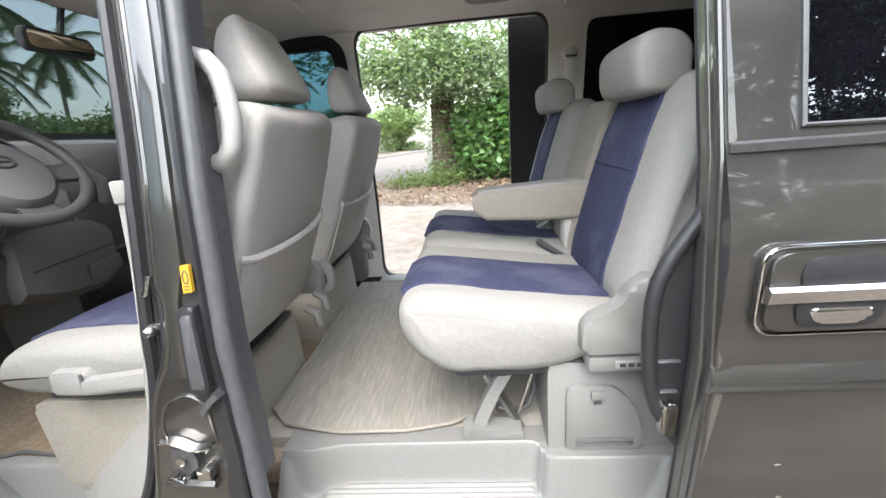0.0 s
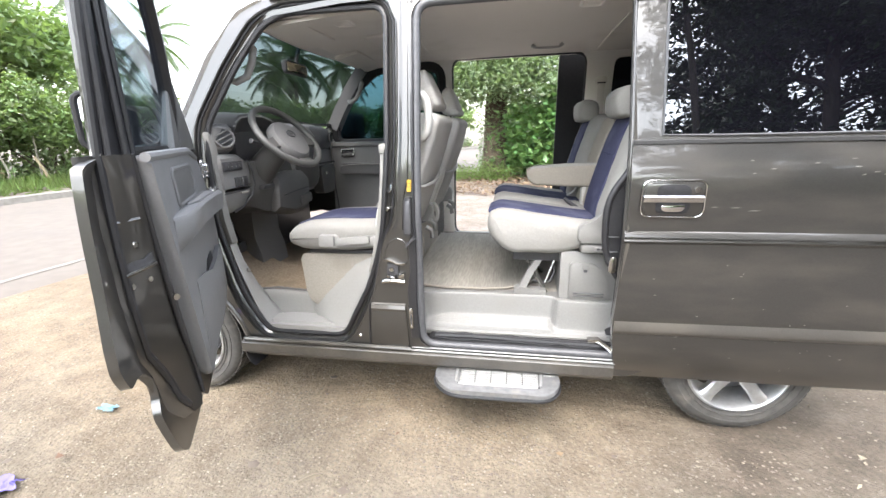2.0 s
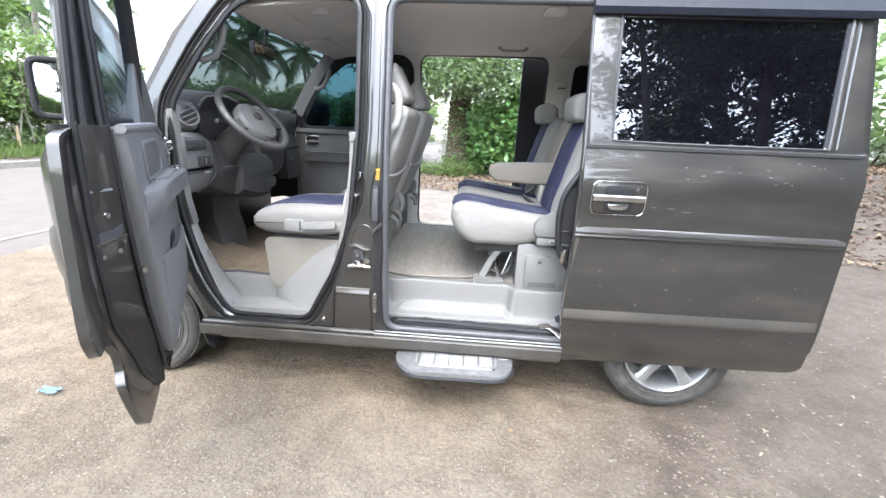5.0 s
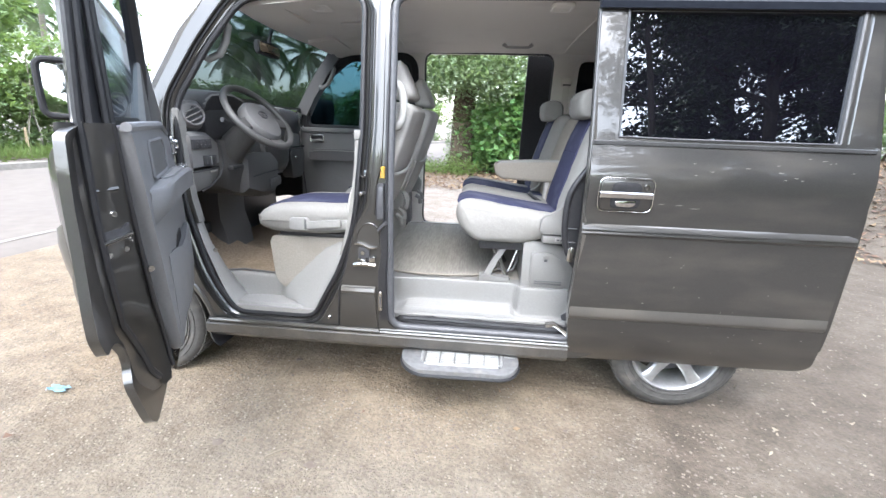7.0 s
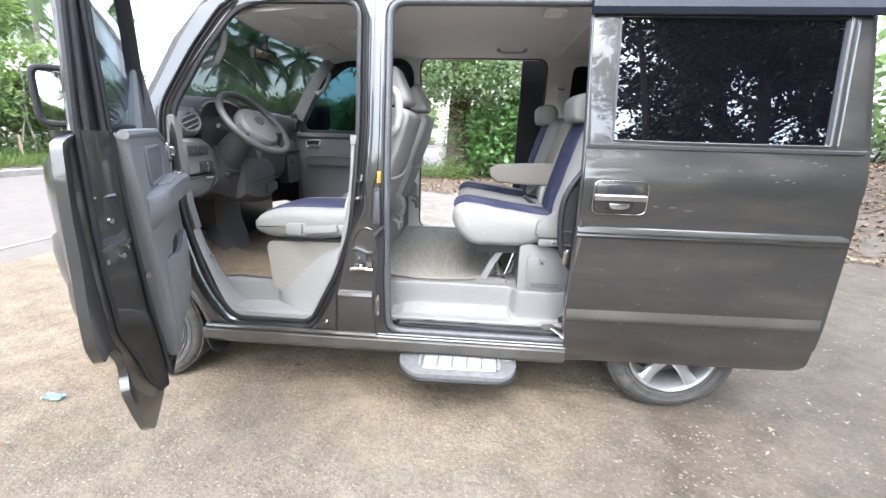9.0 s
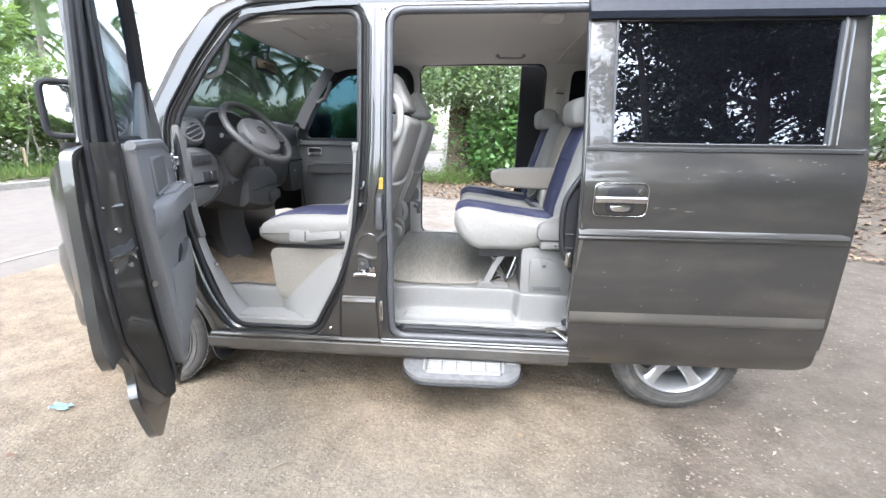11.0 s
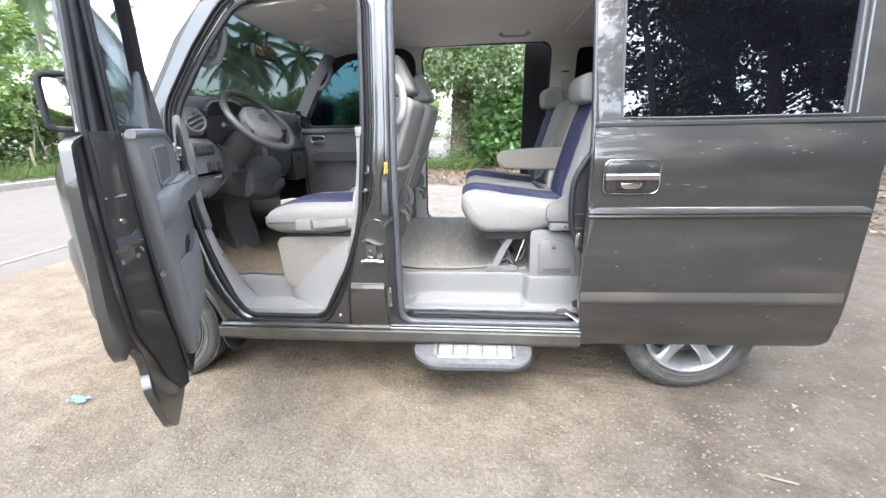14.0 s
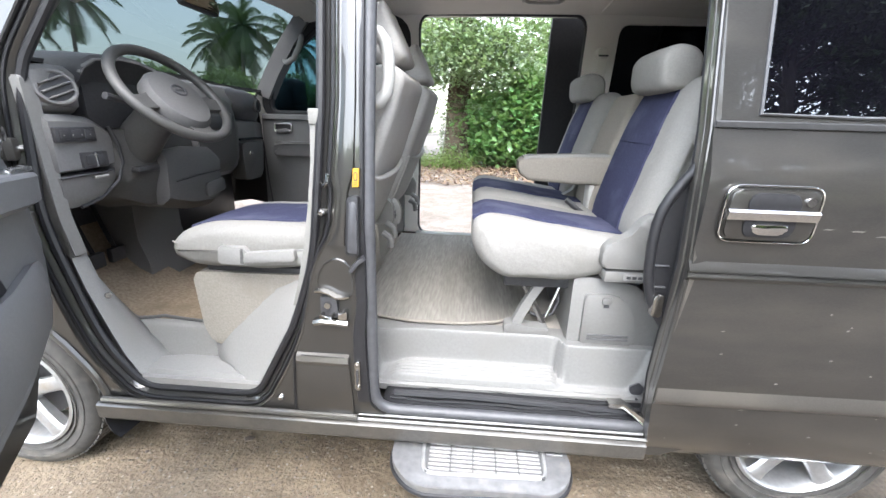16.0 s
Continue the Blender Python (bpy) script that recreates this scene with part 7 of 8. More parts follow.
    part("recliner", bm_prism(rounded([(-0.06, 0.34), (-0.05, 0.44), (0.02, 0.46), (0.055, 0.42), (0.05, 0.34)], 0.02), y1 - 0.005, y1 + 0.03, bevel=0.008), PLASTIC, s)
    part("back_hook", bm_tube([(0.03, y1 - 0.10, 0.33), (0.06, y1 - 0.10, 0.31), (0.065, y1 - 0.10, 0.27)], 0.014, 8), PLASTIC_PALE, s)
    part("back_hook", bm_tube([(0.03, y1 - 0.02, 0.35), (0.06, y1 - 0.02, 0.33), (0.065, y1 - 0.02, 0.29)], 0.014, 8), PLASTIC_PALE, s)
    return s


driver = front_seat(0.125, 0.605, "pale grey and navy velour driver's seat behind the steering wheel")
front_seat(0.83, 1.31, "pale grey and navy velour passenger seat in the front", 0.66)
tag = part("recliner_plate", bm_prism(rounded([(0.0, 0.33), (0.0, 0.42), (0.06, 0.45), (0.085, 0.40), (0.075, 0.33)], 0.02), 0.635, 0.655, bevel=0.006), PLASTIC, driver)
txt = bpy.data.curves.new("marking", "FONT")
txt.body, txt.size, txt.extrude = "L4", 0.05, 0.0004
mk = new("marking", txt)
mk.data.materials.append(DARK)
mk.parent = tag
mk.matrix_local = pose(0.015, 0.6338, 0.36, 90, 0, 0)

# ---- ground, road and verge ----
rng = np.random.default_rng(7)


def ground_z(x, y):
    """Gentle swells, and a bank of litter behind the van's tail."""
    z = 0.012 * math.sin(1.3 * x + 0.7 * y) * math.sin(0.9 * y - 0.4 * x)
    bank = max(0.0, min(1.0, (0.75 * x + 0.45 * y - 5.0) / 2.5)) if x > 2.2 else 0.0
    fade = 1.0 if y < 14 else max(0.0, 1 - (y - 14) / 8)
    if y > -1.5:
        z += 0.85 * bank * bank * (3 - 2 * bank) * fade * max(0.0, min(1.0, (x - 2.6) / 1.4))
    flat = min(1.0, math.hypot(x - 0.3, y - 0.5) / 3.5)
    return z * flat - 0.002


def graded(a, b, n, k):
    t = np.linspace(-1, 1, n)
    s = np.sign(t) * np.abs(t) ** k
    return a + (s + 1) / 2 * (b - a)


GX, GY = graded(-900, 900, 150, 4.2), graded(-900, 900, 150, 4.2)
gv = [(float(x), float(y) + 1, ground_z(float(x), float(y) + 1)) for x in GX for y in GY]
gf = [(i * 150 + j, (i + 1) * 150 + j, (i + 1) * 150 + j + 1, i * 150 + j + 1) for i in range(149) for j in range(149)]
ground = tagged(link_mesh("ground", gv, gf, DIRT), "dry pale brown gravel and dirt ground", "ground", kind="structure")

ROAD = [(-9.4, -60), (-8.4, -25), (-7.6, -8), (-7.2, 0), (-6.9, 4), (-6.1, 9), (-4.8, 15), (-2.6, 23), (1.5, 34), (8, 48), (22, 72), (50, 110)]


def along(points, off, z, k=6):
    """Points to the right of a smooth line."""
    out = []
    p = [Vector(q) for q in points]
    for i in range(len(p) - 1):
        a, b, c, d = p[max(i - 1, 0)], p[i], p[i + 1], p[min(i + 2, len(p) - 1)]
        for j in range(k):
            t = j / k
            q = 0.5 * ((2 * b) + (c - a) * t + (2 * a - 5 * b + 4 * c - d) * t * t + (3 * b - a - 3 * c + d) * t ** 3)
            e = 0.5 * ((c - a) + 2 * (2 * a - 5 * b + 4 * c - d) * t + 3 * (3 * b - a - 3 * c + d) * t * t)
            e.normalize()
            out.append((q.x + e.y * off, q.y - e.x * off, z))
    return out


def strip(name, offs, mat, label, category):
    rows = [along(ROAD, o, z) for o, z in offs]
    n = len(rows[0])
    vs = [p for r in rows for p in r]
    fs = [(a * n + i, a * n + i + 1, (a + 1) * n + i + 1, (a + 1) * n + i) for a in range(len(rows) - 1) for i in range(n - 1)]
    return tagged(link_mesh(name, vs, fs, mat), label, category, kind="structure")


strip("road", [(-3.4, -0.05), (-3.35, 0.035), (0, 0.06), (3.25, 0.035), (3.45, -0.05)], ASPHALT, "pale worn concrete road", "road")
strip("road_line", [(2.89, 0.0445), (2.97, 0.0437)], ROADLINE, "faded white edge line painted on the road", "road marking")
strip("kerb", [(-3.85, -0.05), (-3.85, 0.16), (-3.45, 0.16), (-3.42, -0.05)], KERB, "low concrete kerb along the road", "kerb")


# ---- scattered stones and leaves ----
def scatter(name, n, place, size, mat, label, category, flat=0.5, leafy=False):
    vs, fs = [], []
    for i in range(n):
        x, y = place()
        s = size * (0.4 + 1.2 * rng.random() ** 2)
        z = ground_z(x, y)
        a = rng.random() * 6.28
        if leafy:
            ca, sa = math.cos(a), math.sin(a)
            tilt = rng.normal(0, 0.45)
            k = len(vs)
            w = s * (0.35 + 0.2 * rng.random())
            for u, v, h in ((-s, 0, 0), (0, w, 0.2), (s, 0, 0.1), (0, -w, 0.2)):
                vs.append((x + u * ca - v * sa, y + u * sa + v * ca, z + 0.012 + abs(u * math.sin(tilt)) + h * s + rng.random() * 0.02))
            fs += [(k, k + 1, k + 3), (k + 1, k + 2, k + 3)]
        else:
            k = len(vs)
            m = 5
            for r, h in ((1.0, -0.3), (0.8, 0.5), (0.35, 0.9)):
                for j in range(m):
                    q = a + j * 6.283 / m
                    rr = s * r * (0.75 + 0.5 * rng.random())
                    vs.append((x + rr * math.cos(q), y + rr * math.sin(q) * 0.8, z + h * s * flat))
            for t in range(2):
                for j in range(m):
                    fs.append((k + t * m + j, k + t * m + (j + 1) % m, k + (t + 1) * m + (j + 1) % m, k + (t + 1) * m + j))
            fs.append(tuple(k + 2 * m + j for j in range(m)))
    ob = link_mesh(name, vs, fs, mat, smooth=not leafy)
    return tagged(ob, label, category, kind="stuff")


def near_spot():
    return rng.uniform(-4, 5.5), rng.uniform(-1.9, 2.6) if rng.random() < 0.7 else rng.uniform(-2, 9)


scatter("gravel", 14000, near_spot, 0.0062, STONE, "small pale stones scattered over the dirt", "gravel")
scatter("pebbles", 130, near_spot, 0.016, STONE, "loose pale pebbles lying on the dirt", "gravel", 0.35)


def loose_spot():
    return rng.normal(0.3, 0.9), rng.uniform(-1.9, -0.1)


scatter("grit", 9000, loose_spot, 0.0052, STONE, "fine loose grit on the trodden dirt", "gravel")
scatter("flat_stones", 46, loose_spot, 0.026, STONE, "flat pale stones pressed into the dirt", "gravel", 0.10)
for x, y, a, ln in [(0.62, -0.62, 2.5, 0.075), (0.74, -0.80, 0.1, 0.06), (1.17, -0.78, 2.1, 0.10), (-0.25, -0.45, 0.6, 0.05), (0.05, -0.95, 1.2, 0.05), (1.55, -0.45, 2.8, 0.06)]:
    tw = thing("twig", "short dry pale twig lying on the dirt", "twig", (x, y, ground_z(x, y)), "dry twigs")
    part("stick", bm_tube([(-ln * math.cos(a), -ln * math.sin(a), 0.006), (0.1 * ln * math.sin(a), 0.15 * ln * math.cos(a), 0.009), (ln * math.cos(a), ln * math.sin(a), 0.005)], [0.0035, 0.0045, 0.002], 6), LEAF_PALE, tw)


def bank_spot():
    while True:
        x, y = rng.uniform(3.2, 9), rng.uniform(0.5, 13)
        v = 0.75 * x + 0.45 * y
        if 4.6 + 0.6 * rng.random() < v < 10:
            return x, y


def tree_spot():
    r = 3.6 * rng.random() ** 0.6
    a = rng.random() * 6.28
    return 1.3 + 1.2 * r * math.cos(a), 9.6 + 0.8 * r * math.sin(a)


scatter("bank_litter", 22000, bank_spot, 0.042, LEAF_DRY, "dry brown fallen leaves covering the bank", "fallen leaves", leafy=True)
scatter("leaf_litter", 11000, tree_spot, 0.055, LEAF_DRY, "dry brown fallen leaves under the tree", "fallen leaves", leafy=True)
scatter("stray_leaves", 40, near_spot, 0.020, LEAF_DRY, "a few dry leaves strewn over the dirt", "fallen leaves", leafy=True)


def packed_spot():
    return rng.uniform(0.6, 4.2), rng.uniform(-1.9, 1.0)


scatter("bleached_leaf_bits", 170, packed_spot, 0.011, LEAF_PALE, "bleached leaf bits and chips on the packed dirt", "fallen leaves", leafy=True)


# ---- plants ----
def leaf_mesh(name, spots, size, mat, parent=None, aspect=0.55, droop=0.5, spread=1.0):
    """Many small bent leaves at the given places."""
    n = len(spots)
    p = np.asarray(spots)
    a = rng.random(n) * 2 * np.pi
    el = rng.normal(-0.35 * droop, 0.5, n)
    s = size * rng.uniform(0.6, 1.35, n)
    d = np.stack([np.cos(a) * np.cos(el), np.sin(a) * np.cos(el), np.sin(el)], 1)
    side = np.stack([-np.sin(a), np.cos(a), rng.normal(0, 0.5, n)], 1)
    side /= np.linalg.norm(side, axis=1)[:, None]
    up = np.cross(side, d)
    s = s[:, None]
    v0 = p
    v1 = p + d * s * 0.45 + side * s * aspect * 0.5 + up * s * 0.06
    v2 = p + d * s - up * s * 0.12
    v3 = p + d * s * 0.45 - side * s * aspect * 0.5 + up * s * 0.06
    vs = np.stack([v0, v1, v2, v3], 1).reshape(-1, 3)
    k = 4 * np.arange(n)
    fs = np.concatenate([np.stack([k, k + 1, k + 2], 1), np.stack([k, k + 2, k + 3], 1)])
    me = bpy.data.meshes.new(name)
    me.from_pydata(vs.tolist(), [], fs.tolist())
    me.materials.append(mat)
    ob = new(name, me)
    ob.parent = parent
    return ob


def clumps(lobes, n, twig=0.28, per=9, hollow=0.55):
    """Places of leaves on twigs inside lobes (x, y, z, rx, ry, rz)."""
    out = []
    w = np.array([l[3] * l[4] * l[5] for l in lobes]) ** 0.7
    w /= w.sum()
    for l, k in zip(lobes, (w * n / per).astype(int)):
        v = rng.normal(size=(k, 3))
        v /= np.linalg.norm(v, axis=1)[:, None]
        r = hollow + (1 - hollow) * rng.random(k) ** 0.6
        r *= 1 + 0.28 * np.sin(5 * v[:, 0] + 3 * l[0]) * np.sin(4 * v[:, 2] + 2 * l[1])
        c = np.array(l[:3]) + v * r[:, None] * np.array(l[3:6])
        out.append((c[:, None, :] + rng.normal(0, twig, (k, per, 3)) * np.array([1, 1, 0.6])).reshape(-1, 3))
    return np.concatenate(out)


def limb(points, r0, r1, n=9, bm=None):
    k = len(points)
    return bm_tube(points, [r0 + (r1 - r0) * i / (k - 1) for i in range(k)], n, bm)


def wander(a, b, k, amp):
    a, b = Vector(a), Vector(b)
    return [a.lerp(b, i / k) + (Vector(rng.normal(0, amp, 3)) if 0 < i < k else Vector()) for i in range(k + 1)]


def tall_tree(x, y, h, r, n, size, mat, label):
    t = thing("tree", label, "tree", (x, y, 0))
    part("trunk", limb(wander((0, 0, -0.1), (0.2, 0.1, h * 0.6), 5, 0.08), 0.16, 0.09, 8), BARK, t)
    lob = []
    for i in range(9):
        a = i * 2.4
        q = r * (0.25 + 0.6 * rng.random())
        z1 = h * (0.45 + 0.5 * rng.random())
        part("limb", limb(wander((0.1, 0.05, h * (0.3 + 0.03 * i)), (q * math.cos(a), q * math.sin(a), z1), 4, 0.1), 0.06, 0.02, 6), BARK, t)
        lob.append((q * math.cos(a), q * math.sin(a), z1, r * 0.5, r * 0.5, h * 0.16))
    leaf_mesh("crown", clumps(lob, n, 0.24, hollow=0.3), size, mat, t)
    return t


# the tree by the road with climbers on its trunk
TX, TY = -0.12, 11.0
tree = thing("tree", "leafy roadside tree with a thick trunk overgrown by climbers", "tree", (TX, TY, 0))
bm = limb([(0, 0, -0.1), (0.02, 0, 0.5), (0.05, 0.02, 1.2), (0.02, 0, 2.0), (0.10, 0.05, 3.0), (0.05, 0, 4.5)], 0.42, 0.26, 12)
for v in bm.verts:
    v.co += Vector(rng.normal(0, 0.02, 3))
    if v.co.z < 0.3:
        v.co.xy *= 1.25
part("trunk", bm, BARK, tree)
for i in range(9):
    a = i * 0.7 + 0.3
    h = 2.1 + 0.28 * i
    part("limb", limb(wander((0.05, 0, h), (2.6 * math.cos(a), 2.2 * math.sin(a), h + 1.3 + 0.2 * (i % 3)), 5, 0.1), 0.11, 0.03), BARK, tree)
lobes = [(-1.7, -0.6, 2.9, 1.3, 1.2, 0.9), (-0.6, -1.2, 3.4, 1.6, 1.2, 1.1), (0.9, -1.2, 3.2, 1.5, 1.2, 1.0), (1.9, -0.3, 3.5, 1.3, 1.2, 1.0), (-2.4, 0.5, 3.6, 1.4, 1.3, 1.2), (0.2, 0, 4.6, 2.4, 2.0, 1.5), (2.6, 0.6, 4.6, 1.7, 1.5, 1.3), (-1.8, 0.8, 5.2, 2.0, 1.8, 1.5), (0.6, 0.6, 6.2, 2.6, 2.2, 1.6), (-1.3, -1.0, 2.5, 0.8, 0.7, 0.4), (1.3, -1.1, 2.5, 0.8, 0.7, 0.4)]
leaf_mesh("crown", clumps(lobes, 12000, 0.22), 0.15, LEAF, tree)
low = [(-1.1, -1.0, 2.75, 0.75, 0.6, 0.5), (-0.4, -1.3, 2.5, 0.6, 0.5, 0.45), (0.35, -1.2, 2.7, 0.7, 0.6, 0.5), (0.9, -1.0, 2.35, 0.5, 0.5, 0.4), (-1.7, -0.6, 3.0, 0.7, 0.6, 0.5), (0.0, -0.9, 3.2, 1.2, 0.7, 0.6), (1.2, -0.8, 3.0, 0.6, 0.6, 0.4), (-0.75, -1.0, 2.15, 0.3, 0.3, 0.25)]
leaf_mesh("bough_foliage", clumps(low, 9000, 0.16, hollow=0.4), 0.13, LEAF, tree)
vine = []
for i in range(2300):
    a, h = rng.random() * 6.28, rng.random() ** 1.15 * 2.8
    r = 0.40 + 0.14 * rng.random()
    vine.append((0.03 + r * math.cos(a), r * math.sin(a), h))
leaf_mesh("climber", vine, 0.075, LEAF, tree, 0.8)
part("climber_stem", bm_tube([(0.30, -0.33, 0.0), (0.32, -0.36, 0.7), (0.26, -0.36, 1.4), (0.30, -0.34, 2.3)], 0.03, 6), BARK, tree)


def shrub(name, label, x, y, lobes, n, size, mat, aspect=0.7, stems=6, z=None):
    s = thing(name, label, "shrub", (x, y, ground_z(x, y) if z is None else z))
    bm = bmesh.new()
    for i in range(stems):
        l = lobes[i % len(lobes)]
        limb(wander((rng.normal(0, 0.15), rng.normal(0, 0.15), -0.05), (l[0], l[1], l[2]), 4, 0.08), 0.035, 0.012, 6, bm)
    part("stems", bm, BARK, s)
    leaf_mesh("foliage", clumps(lobes, n, 0.2), size, mat, s, aspect)
    return s


shrub("shrub", "dense green climber thicket beside the tree", 1.1, 10.6, [(0.0, 0, 1.2, 1.0, 0.7, 1.1), (0.9, 0.2, 1.5, 1.0, 0.8, 1.3), (1.9, 0.3, 1.2, 1.1, 0.8, 1.2), (0.4, 0.3, 0.6, 1.3, 0.7, 0.6)], 12000, 0.17, LEAF_LIGHT, 0.85)
shrub("shrub", "tall bright green bush behind the tree", 4.2, 12.5, [(0, 0, 1.6, 1.7, 1.2, 1.6), (1.8, 0, 2.2, 1.8, 1.3, 1.9), (-1.2, 0.5, 2.4, 1.4, 1.2, 1.2)], 11000, 0.18, LEAF_BUSH)
shrub("shrub", "dark green bush on top of the litter bank", 9.6, 8.6, [(0, 0, 1.3, 2.2, 2.0, 1.5), (-2.2, 2.5, 1.5, 2.0, 1.8, 1.6), (2.0, -2.5, 1.6, 2.0, 1.8, 1.7)], 7000, 0.25, LEAF)
shrub("shrub", "low grassy weeds at the foot of the tree", -1.0, 10.2, [(0, 0, 0.12, 0.6, 0.4, 0.15), (0.9, -0.2, 0.14, 0.5, 0.4, 0.2)], 1500, 0.14, GRASS, 0.25, 2)

# thicket across the road
for i, (x, y, h) in enumerate([(-15.5, -6, 3.2), (-15.6, -1.5, 3.6), (-15.4, 3.2, 3.9), (-15.8, 6.8, 4.2), (-15.2, 10.2, 3.2), (-14.8, 13.8, 3.1), (-14.4, 18.0, 3.4), (-13.2, 22.5, 3.6), (-11.6, 27.5, 3.8), (-9.3, 33.5, 4.0), (-6.0, 40, 4.4), (0.5, 47, 4.6)]):
    k = 1.0 + max(0, y - 14) * 0.02
    shrub("shrub", "tangled tropical bushes beyond the road verge", x, y, [(0, 0, h * 0.60, 1.6 * k, 2.3 * k, h * 0.30), (-0.8, 1.2, h * 0.72, 1.5 * k, 1.6 * k, h * 0.28), (0.3, -1.4, h * 0.64, 1.5 * k, 1.6 * k, h * 0.30), (-1.0, 0.4, h * 0.28, 1.0 * k, 2.2 * k, h * 0.28), (0.9, 0.8, 0.35, 0.7 * k, 1.6 * k, 0.35)], 11000, 0.19 * k, LEAF_BUSH, 0.62, 9)
SAPLING = material("pale_sapling_bark", (0.36, 0.33, 0.27), (0.24, 0.21, 0.17), rough=0.95, scale=20, bump=0.3)
for i in range(16):
    y = -1.0 + 0.85 * i + rng.normal(0, 0.22)
    x, h = -13.9 - 0.9 * rng.random(), 2.1 + 1.5 * rng.random()
    sp = thing("sapling", "slender pale-stemmed sapling at the edge of the thicket", "sapling", (x, y, 0), "roadside saplings")
    tip = Vector((rng.normal(0, 0.25), rng.normal(0, 0.3), h))
    part("trunk", limb(wander((0, 0, -0.1), tip, 5, 0.05), 0.035, 0.014, 6), SAPLING, sp)
    for q in range(3):
        base = tip * (0.45 + 0.17 * q)
        part("branch", limb(wander(base, base + Vector((rng.normal(0, 0.2), rng.normal(0, 0.4), 0.5)), 3, 0.03), 0.014, 0.006, 5), SAPLING, sp)
    leaf_mesh("crown", clumps([(tip.x, tip.y, h, 0.45, 0.5, 0.35), (tip.x * 0.6, tip.y * 0.6 + 0.3, h * 0.75, 0.35, 0.4, 0.25)], 420, 0.16, hollow=0.1), 0.17, LEAF_BUSH, sp, 0.6)
for x, y, h in ((-17.6, 9.2, 8.0), (-16.6, 6.4, 7.2), (-19.0, 12.0, 7.5)):
    tall_tree(x, y, h, 2.3, 8500, 0.30, LEAF_BUSH, "tall broad-leaved tree among the roadside bushes")
tall_tree(-17.0, 5.2, 7.5, 3.0, 8000, 0.24, LEAF, "tall leafy tree behind the roadside bushes")
tall_tree(-18.5, 1.0, 7.0, 3.0, 6000, 0.26, LEAF, "tall leafy tree behind the roadside bushes")
verge = []
for i in range(15000):
    y = rng.uniform(-14, 26)
    x = -11.6 - rng.random() * 3.6 + (0 if y < 5 else 0.012 * (y - 5) ** 2)
    verge.append((x, y, 0.02 + 0.12 * rng.random()))
ob = leaf_mesh("verge_grass", verge, 0.30, GRASS, None, 0.12, -2.2)
tagged(ob, "long rough grass on the far road verge", "grass", kind="stuff")
for i, (x, y, h, ln) in enumerate([(-14.7, 8.4, 1.25, -0.1), (-13.9, 9.05, 0.9, -0.18), (-13.4, 9.95, 0.85, 0.02), (-14.3, 6.2, 1.0, 0.1), (-14.4, 4.4, 1.1, 0.05)]):
    p = thing("stake", "weathered bamboo stake in the roadside grass", "stake", (x, y, 0), "roadside stakes")
    part("pole", limb([(0, 0, -0.1), (ln * 0.5, ln * 0.4, h * 0.5), (ln, ln, h)], 0.045, 0.035, 7), BAMBOO, p)


def palm(x, y, h, lean, frond=3.4, n=19):
    p = thing("coconut_palm", "tall coconut palm with a slender grey trunk", "palm tree", (x, y, 0), "coconut palms")
    top = Vector((lean, lean * 0.4, h))
    part("trunk", limb([Vector((0, 0, -0.1)), top * 0.3 * Vector((0.5, 0.5, 1)).length / 1.2247 + Vector((0, 0, 0)), top * 0.65, top], 0.16, 0.10, 9), PALMBARK, p)
    for i in range(n):
        a = i * 2.4 + rng.normal(0, 0.15)
        el = radians(75 - 115 * i / n + rng.normal(0, 6))
        spine = []
        d = Vector((math.cos(a) * math.cos(el), math.sin(a) * math.cos(el), math.sin(el)))
        q = top.copy()
        m = 9
        for j in range(m + 1):
            spine.append(q.copy())
            d = (d + Vector((0, 0, -0.17))).normalized()
            q = q + d * frond / m
        vs, fs = [], []
        for j in range(m):
            for t in np.linspace(0, 1, 7)[:-1]:
                b = spine[j].lerp(spine[j + 1], float(t))
                ax = (spine[j + 1] - spine[j]).normalized()
                sd = ax.cross(Vector((0, 0, 1))).normalized()
                ll = frond * 0.24 * math.sin(math.pi * (0.12 + 0.86 * (j + t) / m)) ** 0.7
                for sg in (-1, 1):
                    tip = b + sg * sd * ll * 0.8 + ax * ll * 0.5 - Vector((0, 0, ll * (0.45 + 0.2 * rng.random())))
                    k = len(vs)
                    vs += [b, b + ax * 0.075 * frond / 3.4, tip]
                    fs.append((k, k + 1, k + 2))
        bmf = bm_tube(spine, [0.03 * (1 - 0.8 * j / m) for j in range(m + 1)], 4)
        base = [bmf.verts.new(v) for v in vs]
        for f in fs:
            bmf.faces.new([base[i2] for i2 in f])
        part("frond", bmf, LEAF_PALM, p, smooth=False)
    return p


for x, y, h, ln in [(-20.5, 17.5, 8.4, 0.5), (-24, 21, 6.6, -0.5), (-18, 29, 6.2, 0.8), (-13.5, 33, 6.6, -0.4), (-26.0, 26.0, 8.2, 0.6), (-22, 36, 7.2, 0.3), (-29, 17, 10, -0.6), (-14.5, 25.5, 6.4, 0.5), (-30, 9, 11, 0.5)]:
    palm(x, y, h, ln)

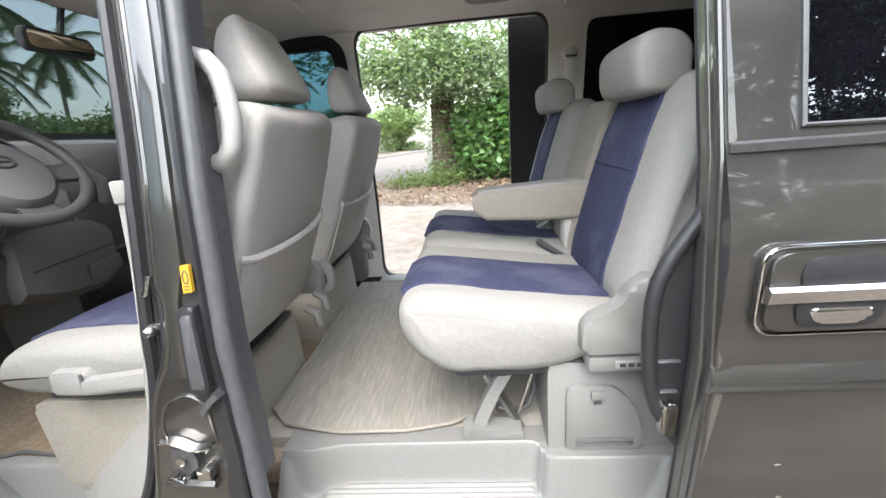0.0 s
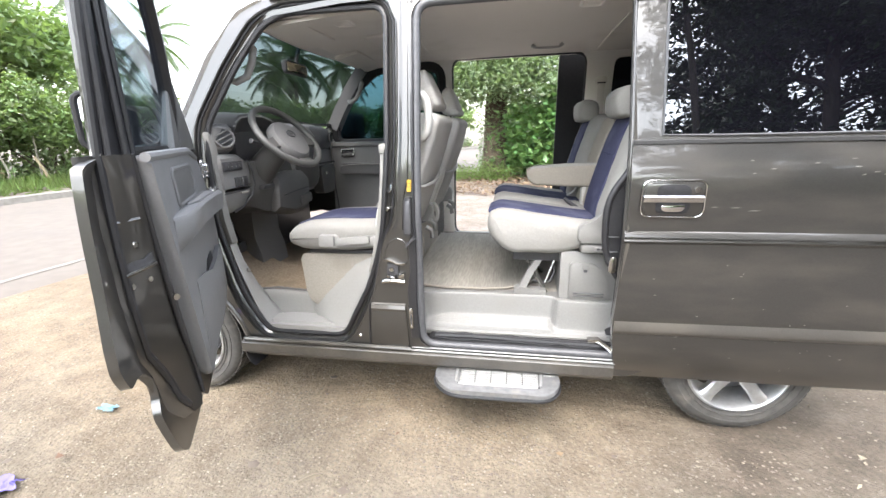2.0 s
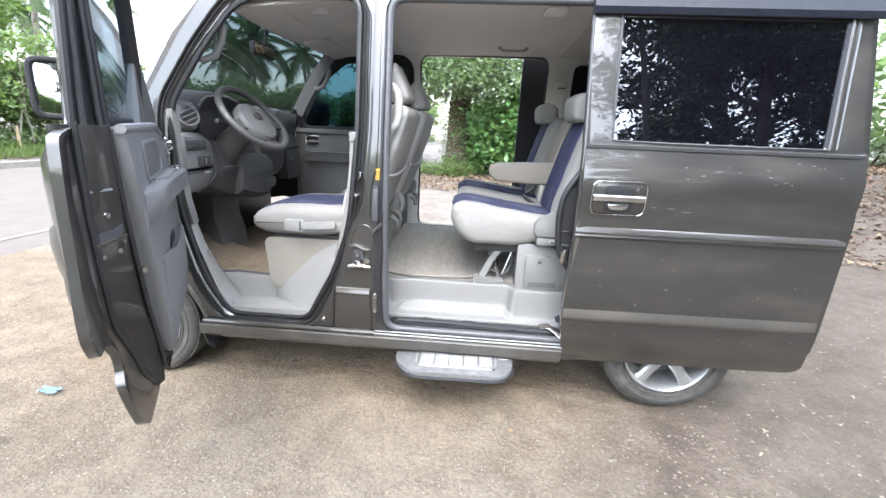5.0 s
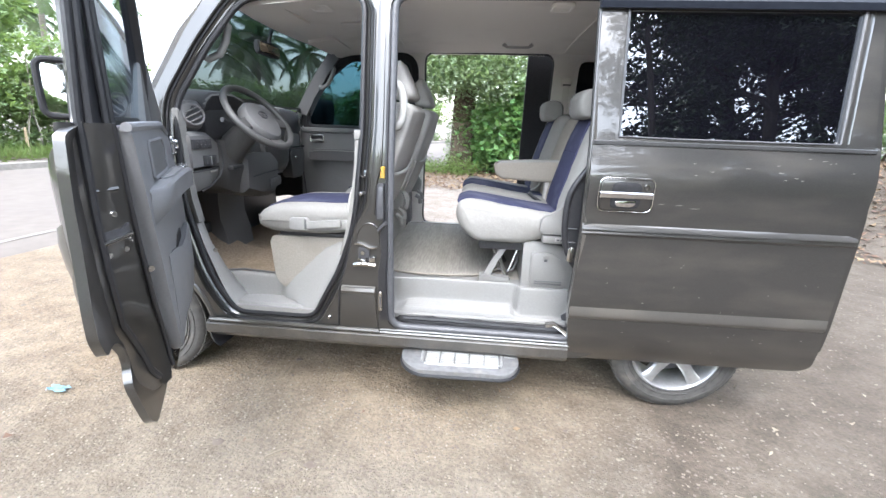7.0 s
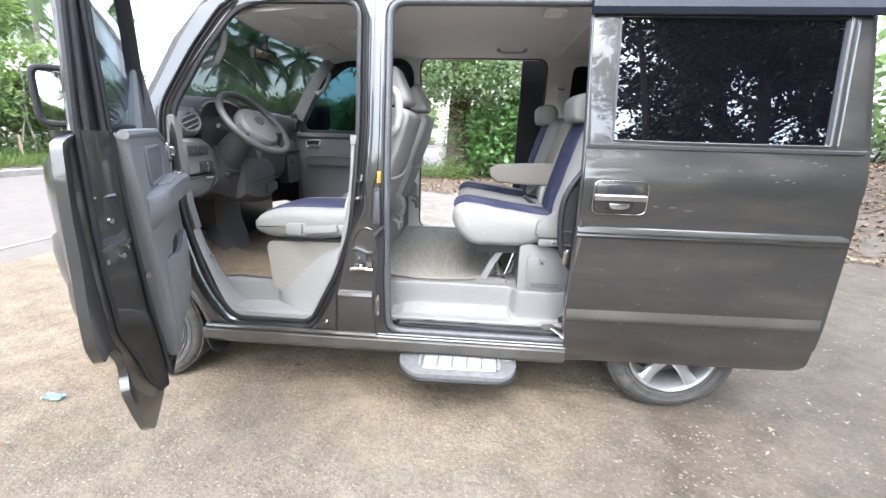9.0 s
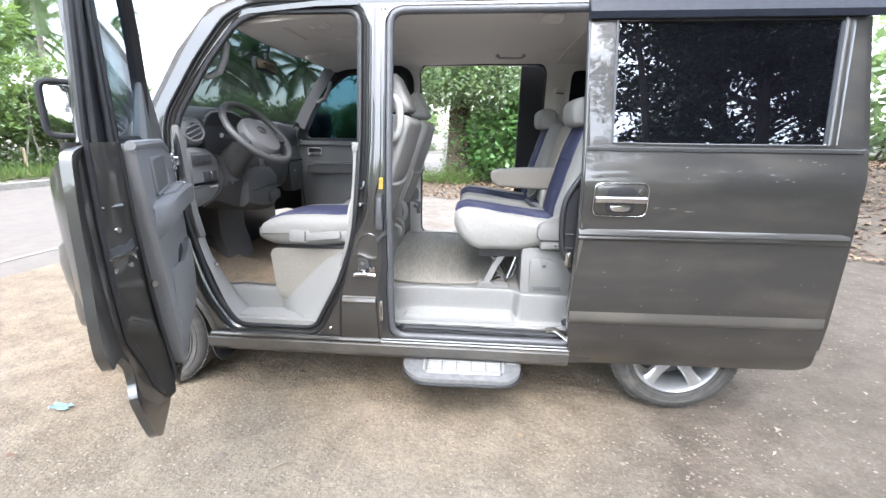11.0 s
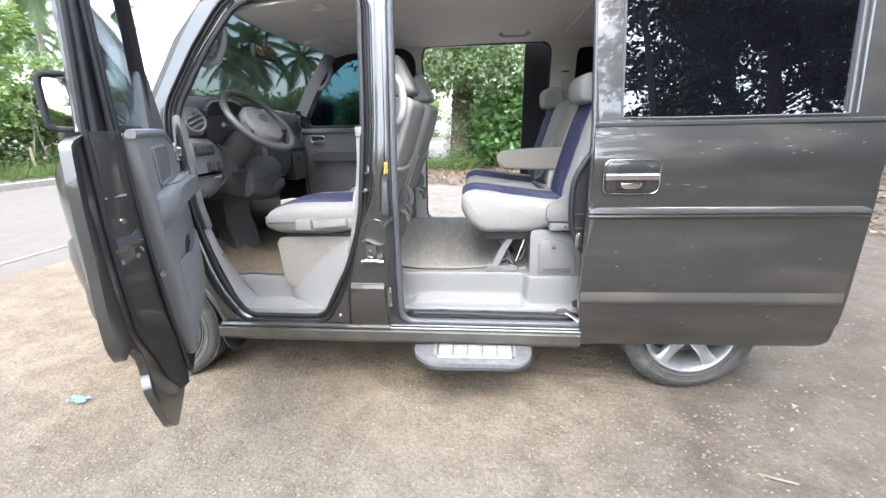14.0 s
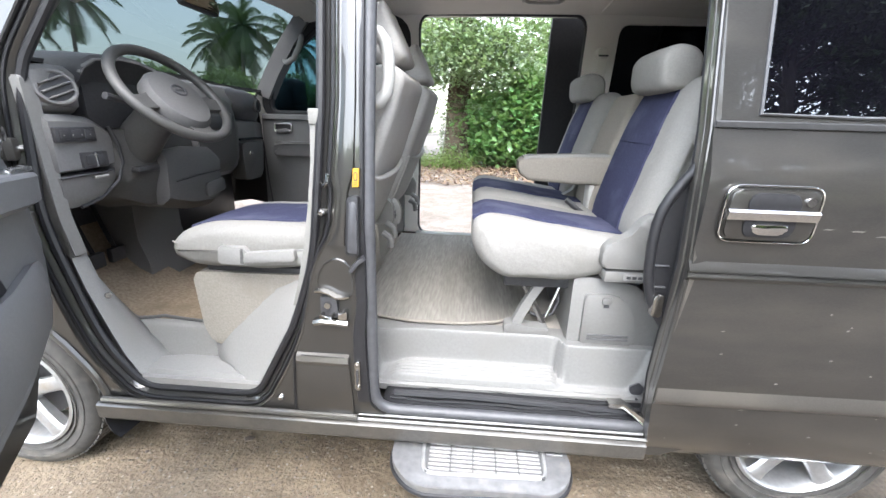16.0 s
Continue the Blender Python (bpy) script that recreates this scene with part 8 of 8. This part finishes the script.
# trees behind the camera, which the van's windows and paint mirror
def shade_tree(x, y, h, lean, lobes, n, r0, size=0.14):
    t = thing("tree", "spreading dark-leaved shade tree beyond the yard", "tree", (x, y, 0))
    trunk = wander((0, 0, -0.1), (lean, 0.1, h), 6, 0.06)
    part("trunk", limb(trunk, r0, r0 * 0.45, 9), BARK_DARK, t)
    for i, l in enumerate(lobes):
        z0 = max(1.5, min(h * 0.9, l[2] - 0.9))
        part("limb", limb(wander((lean * z0 / h, 0.1 * z0 / h, z0), l[:3], 4, 0.09), r0 * 0.32, 0.012, 6), BARK_DARK, t)
    leaf_mesh("crown", clumps(lobes, n, 0.17, per=12, hollow=0.1), size, LEAF_SHADE, t)
    return t


def crown(w, z0, z1, k, r):
    """Uneven lobes filling a broad crown."""
    out = []
    for i in range(k):
        a = rng.uniform(-1, 1)
        zz = z0 + (z1 - z0) * rng.random()
        out.append((a * w * math.sqrt(max(0.1, 1 - ((zz - z0) / (z1 - z0)) ** 3)), rng.uniform(-0.9, 0.9), zz, r * rng.uniform(0.8, 1.3), r * rng.uniform(0.8, 1.2), r * rng.uniform(0.6, 0.9)))
    return out


shade_tree(4.25, -7.4, 8.0, -0.35, [(-0.65, 0.1, 6.6, 0.45, 0.5, 0.28), (-0.9, -0.3, 5.75, 0.35, 0.4, 0.16), (0.5, 0.2, 7.0, 0.8, 0.6, 0.4), (-0.2, 0.3, 7.9, 1.2, 1.0, 0.6), (0.7, 0, 4.3, 0.7, 0.5, 0.5), (-0.4, 0.2, 3.6, 0.7, 0.5, 0.4), (1.0, -0.2, 5.0, 0.6, 0.5, 0.3), (0.25, 0.2, 6.4, 0.35, 0.4, 0.2)], 5200, 0.10)
shade_tree(7.0, -8.3, 8.5, 0.3, crown(2.3, 3.2, 8.8, 34, 0.72), 23000, 0.2)
shade_tree(9.8, -7.4, 9.0, 0.2, crown(2.7, 3.0, 9.2, 36, 0.82), 26000, 0.22)
shade_tree(7.4, -10.6, 9.0, 0.2, crown(2.3, 2.8, 9.5, 26, 0.85), 12000, 0.2, 0.18)
shade_tree(11.8, -10.2, 9.5, 0.2, crown(2.7, 2.8, 10.0, 34, 0.85), 17000, 0.2, 0.18)
shade_tree(14.0, -7.0, 9.0, 0.3, crown(2.8, 2.8, 9.2, 26, 0.9), 13000, 0.22, 0.22)
shade_tree(8.6, -12.5, 10.5, 0.2, crown(4.2, 2.5, 11.5, 26, 1.0), 9000, 0.25, 0.24)
for x, y in [(-7, -12.5), (-3.6, -12), (-0.2, -11.6), (3.0, -11.2), (6.2, -10.8), (9.6, -10.4), (13, -9.4), (16.5, -8.4)]:
    shrub("shrub", "dark green hedge bushes along the yard", x, y, [(0, 0, 1.2, 2.0, 1.0, 1.4), (1.4, 0, 1.7, 1.7, 1.0, 1.5), (-1.0, 0, 2.2, 1.4, 0.9, 1.0)], 5000, 0.26, LEAF_BUSH)

# ---- litter on the ground ----
cl = thing("cloth", "crumpled lilac cloth lying on the dirt", "cloth", (-1.43, -0.69, 0.0))
gridn = 15
vs = [((i / (gridn - 1) - 0.5) * 0.14 * (1 + 0.3 * math.sin(j)), (j / (gridn - 1) - 0.5) * 0.10 * (1 + 0.25 * math.cos(i * 0.9)), 0.010 + 0.028 * abs(noise.noise(Vector((i * 0.45, j * 0.4, 3)))) + 0.008 * rng.random()) for i in range(gridn) for j in range(gridn)]
fs = [(i * gridn + j, (i + 1) * gridn + j, (i + 1) * gridn + j + 1, i * gridn + j + 1) for i in range(gridn - 1) for j in range(gridn - 1)]
o = link_mesh("rag", vs, fs, CLOTH, flat_angle=80)
o.parent = cl
bl = thing("plastic_wrapper", "torn blue plastic wrapper on the dirt", "litter", (-1.46, -0.21, 0.0))
vs = [((i / 9 - 0.5) * 0.085 * (1 + 0.3 * math.sin(2 * j)), (j / 5 - 0.5) * 0.045, 0.008 + 0.022 * abs(noise.noise(Vector((i * 0.6, j * 0.7, 9))))) for i in range(10) for j in range(6)]
fs = [(i * 6 + j, (i + 1) * 6 + j, (i + 1) * 6 + j + 1, i * 6 + j + 1) for i in range(9) for j in range(5)]
o = link_mesh("film", vs, fs, FILM, flat_angle=80)
o.parent = bl
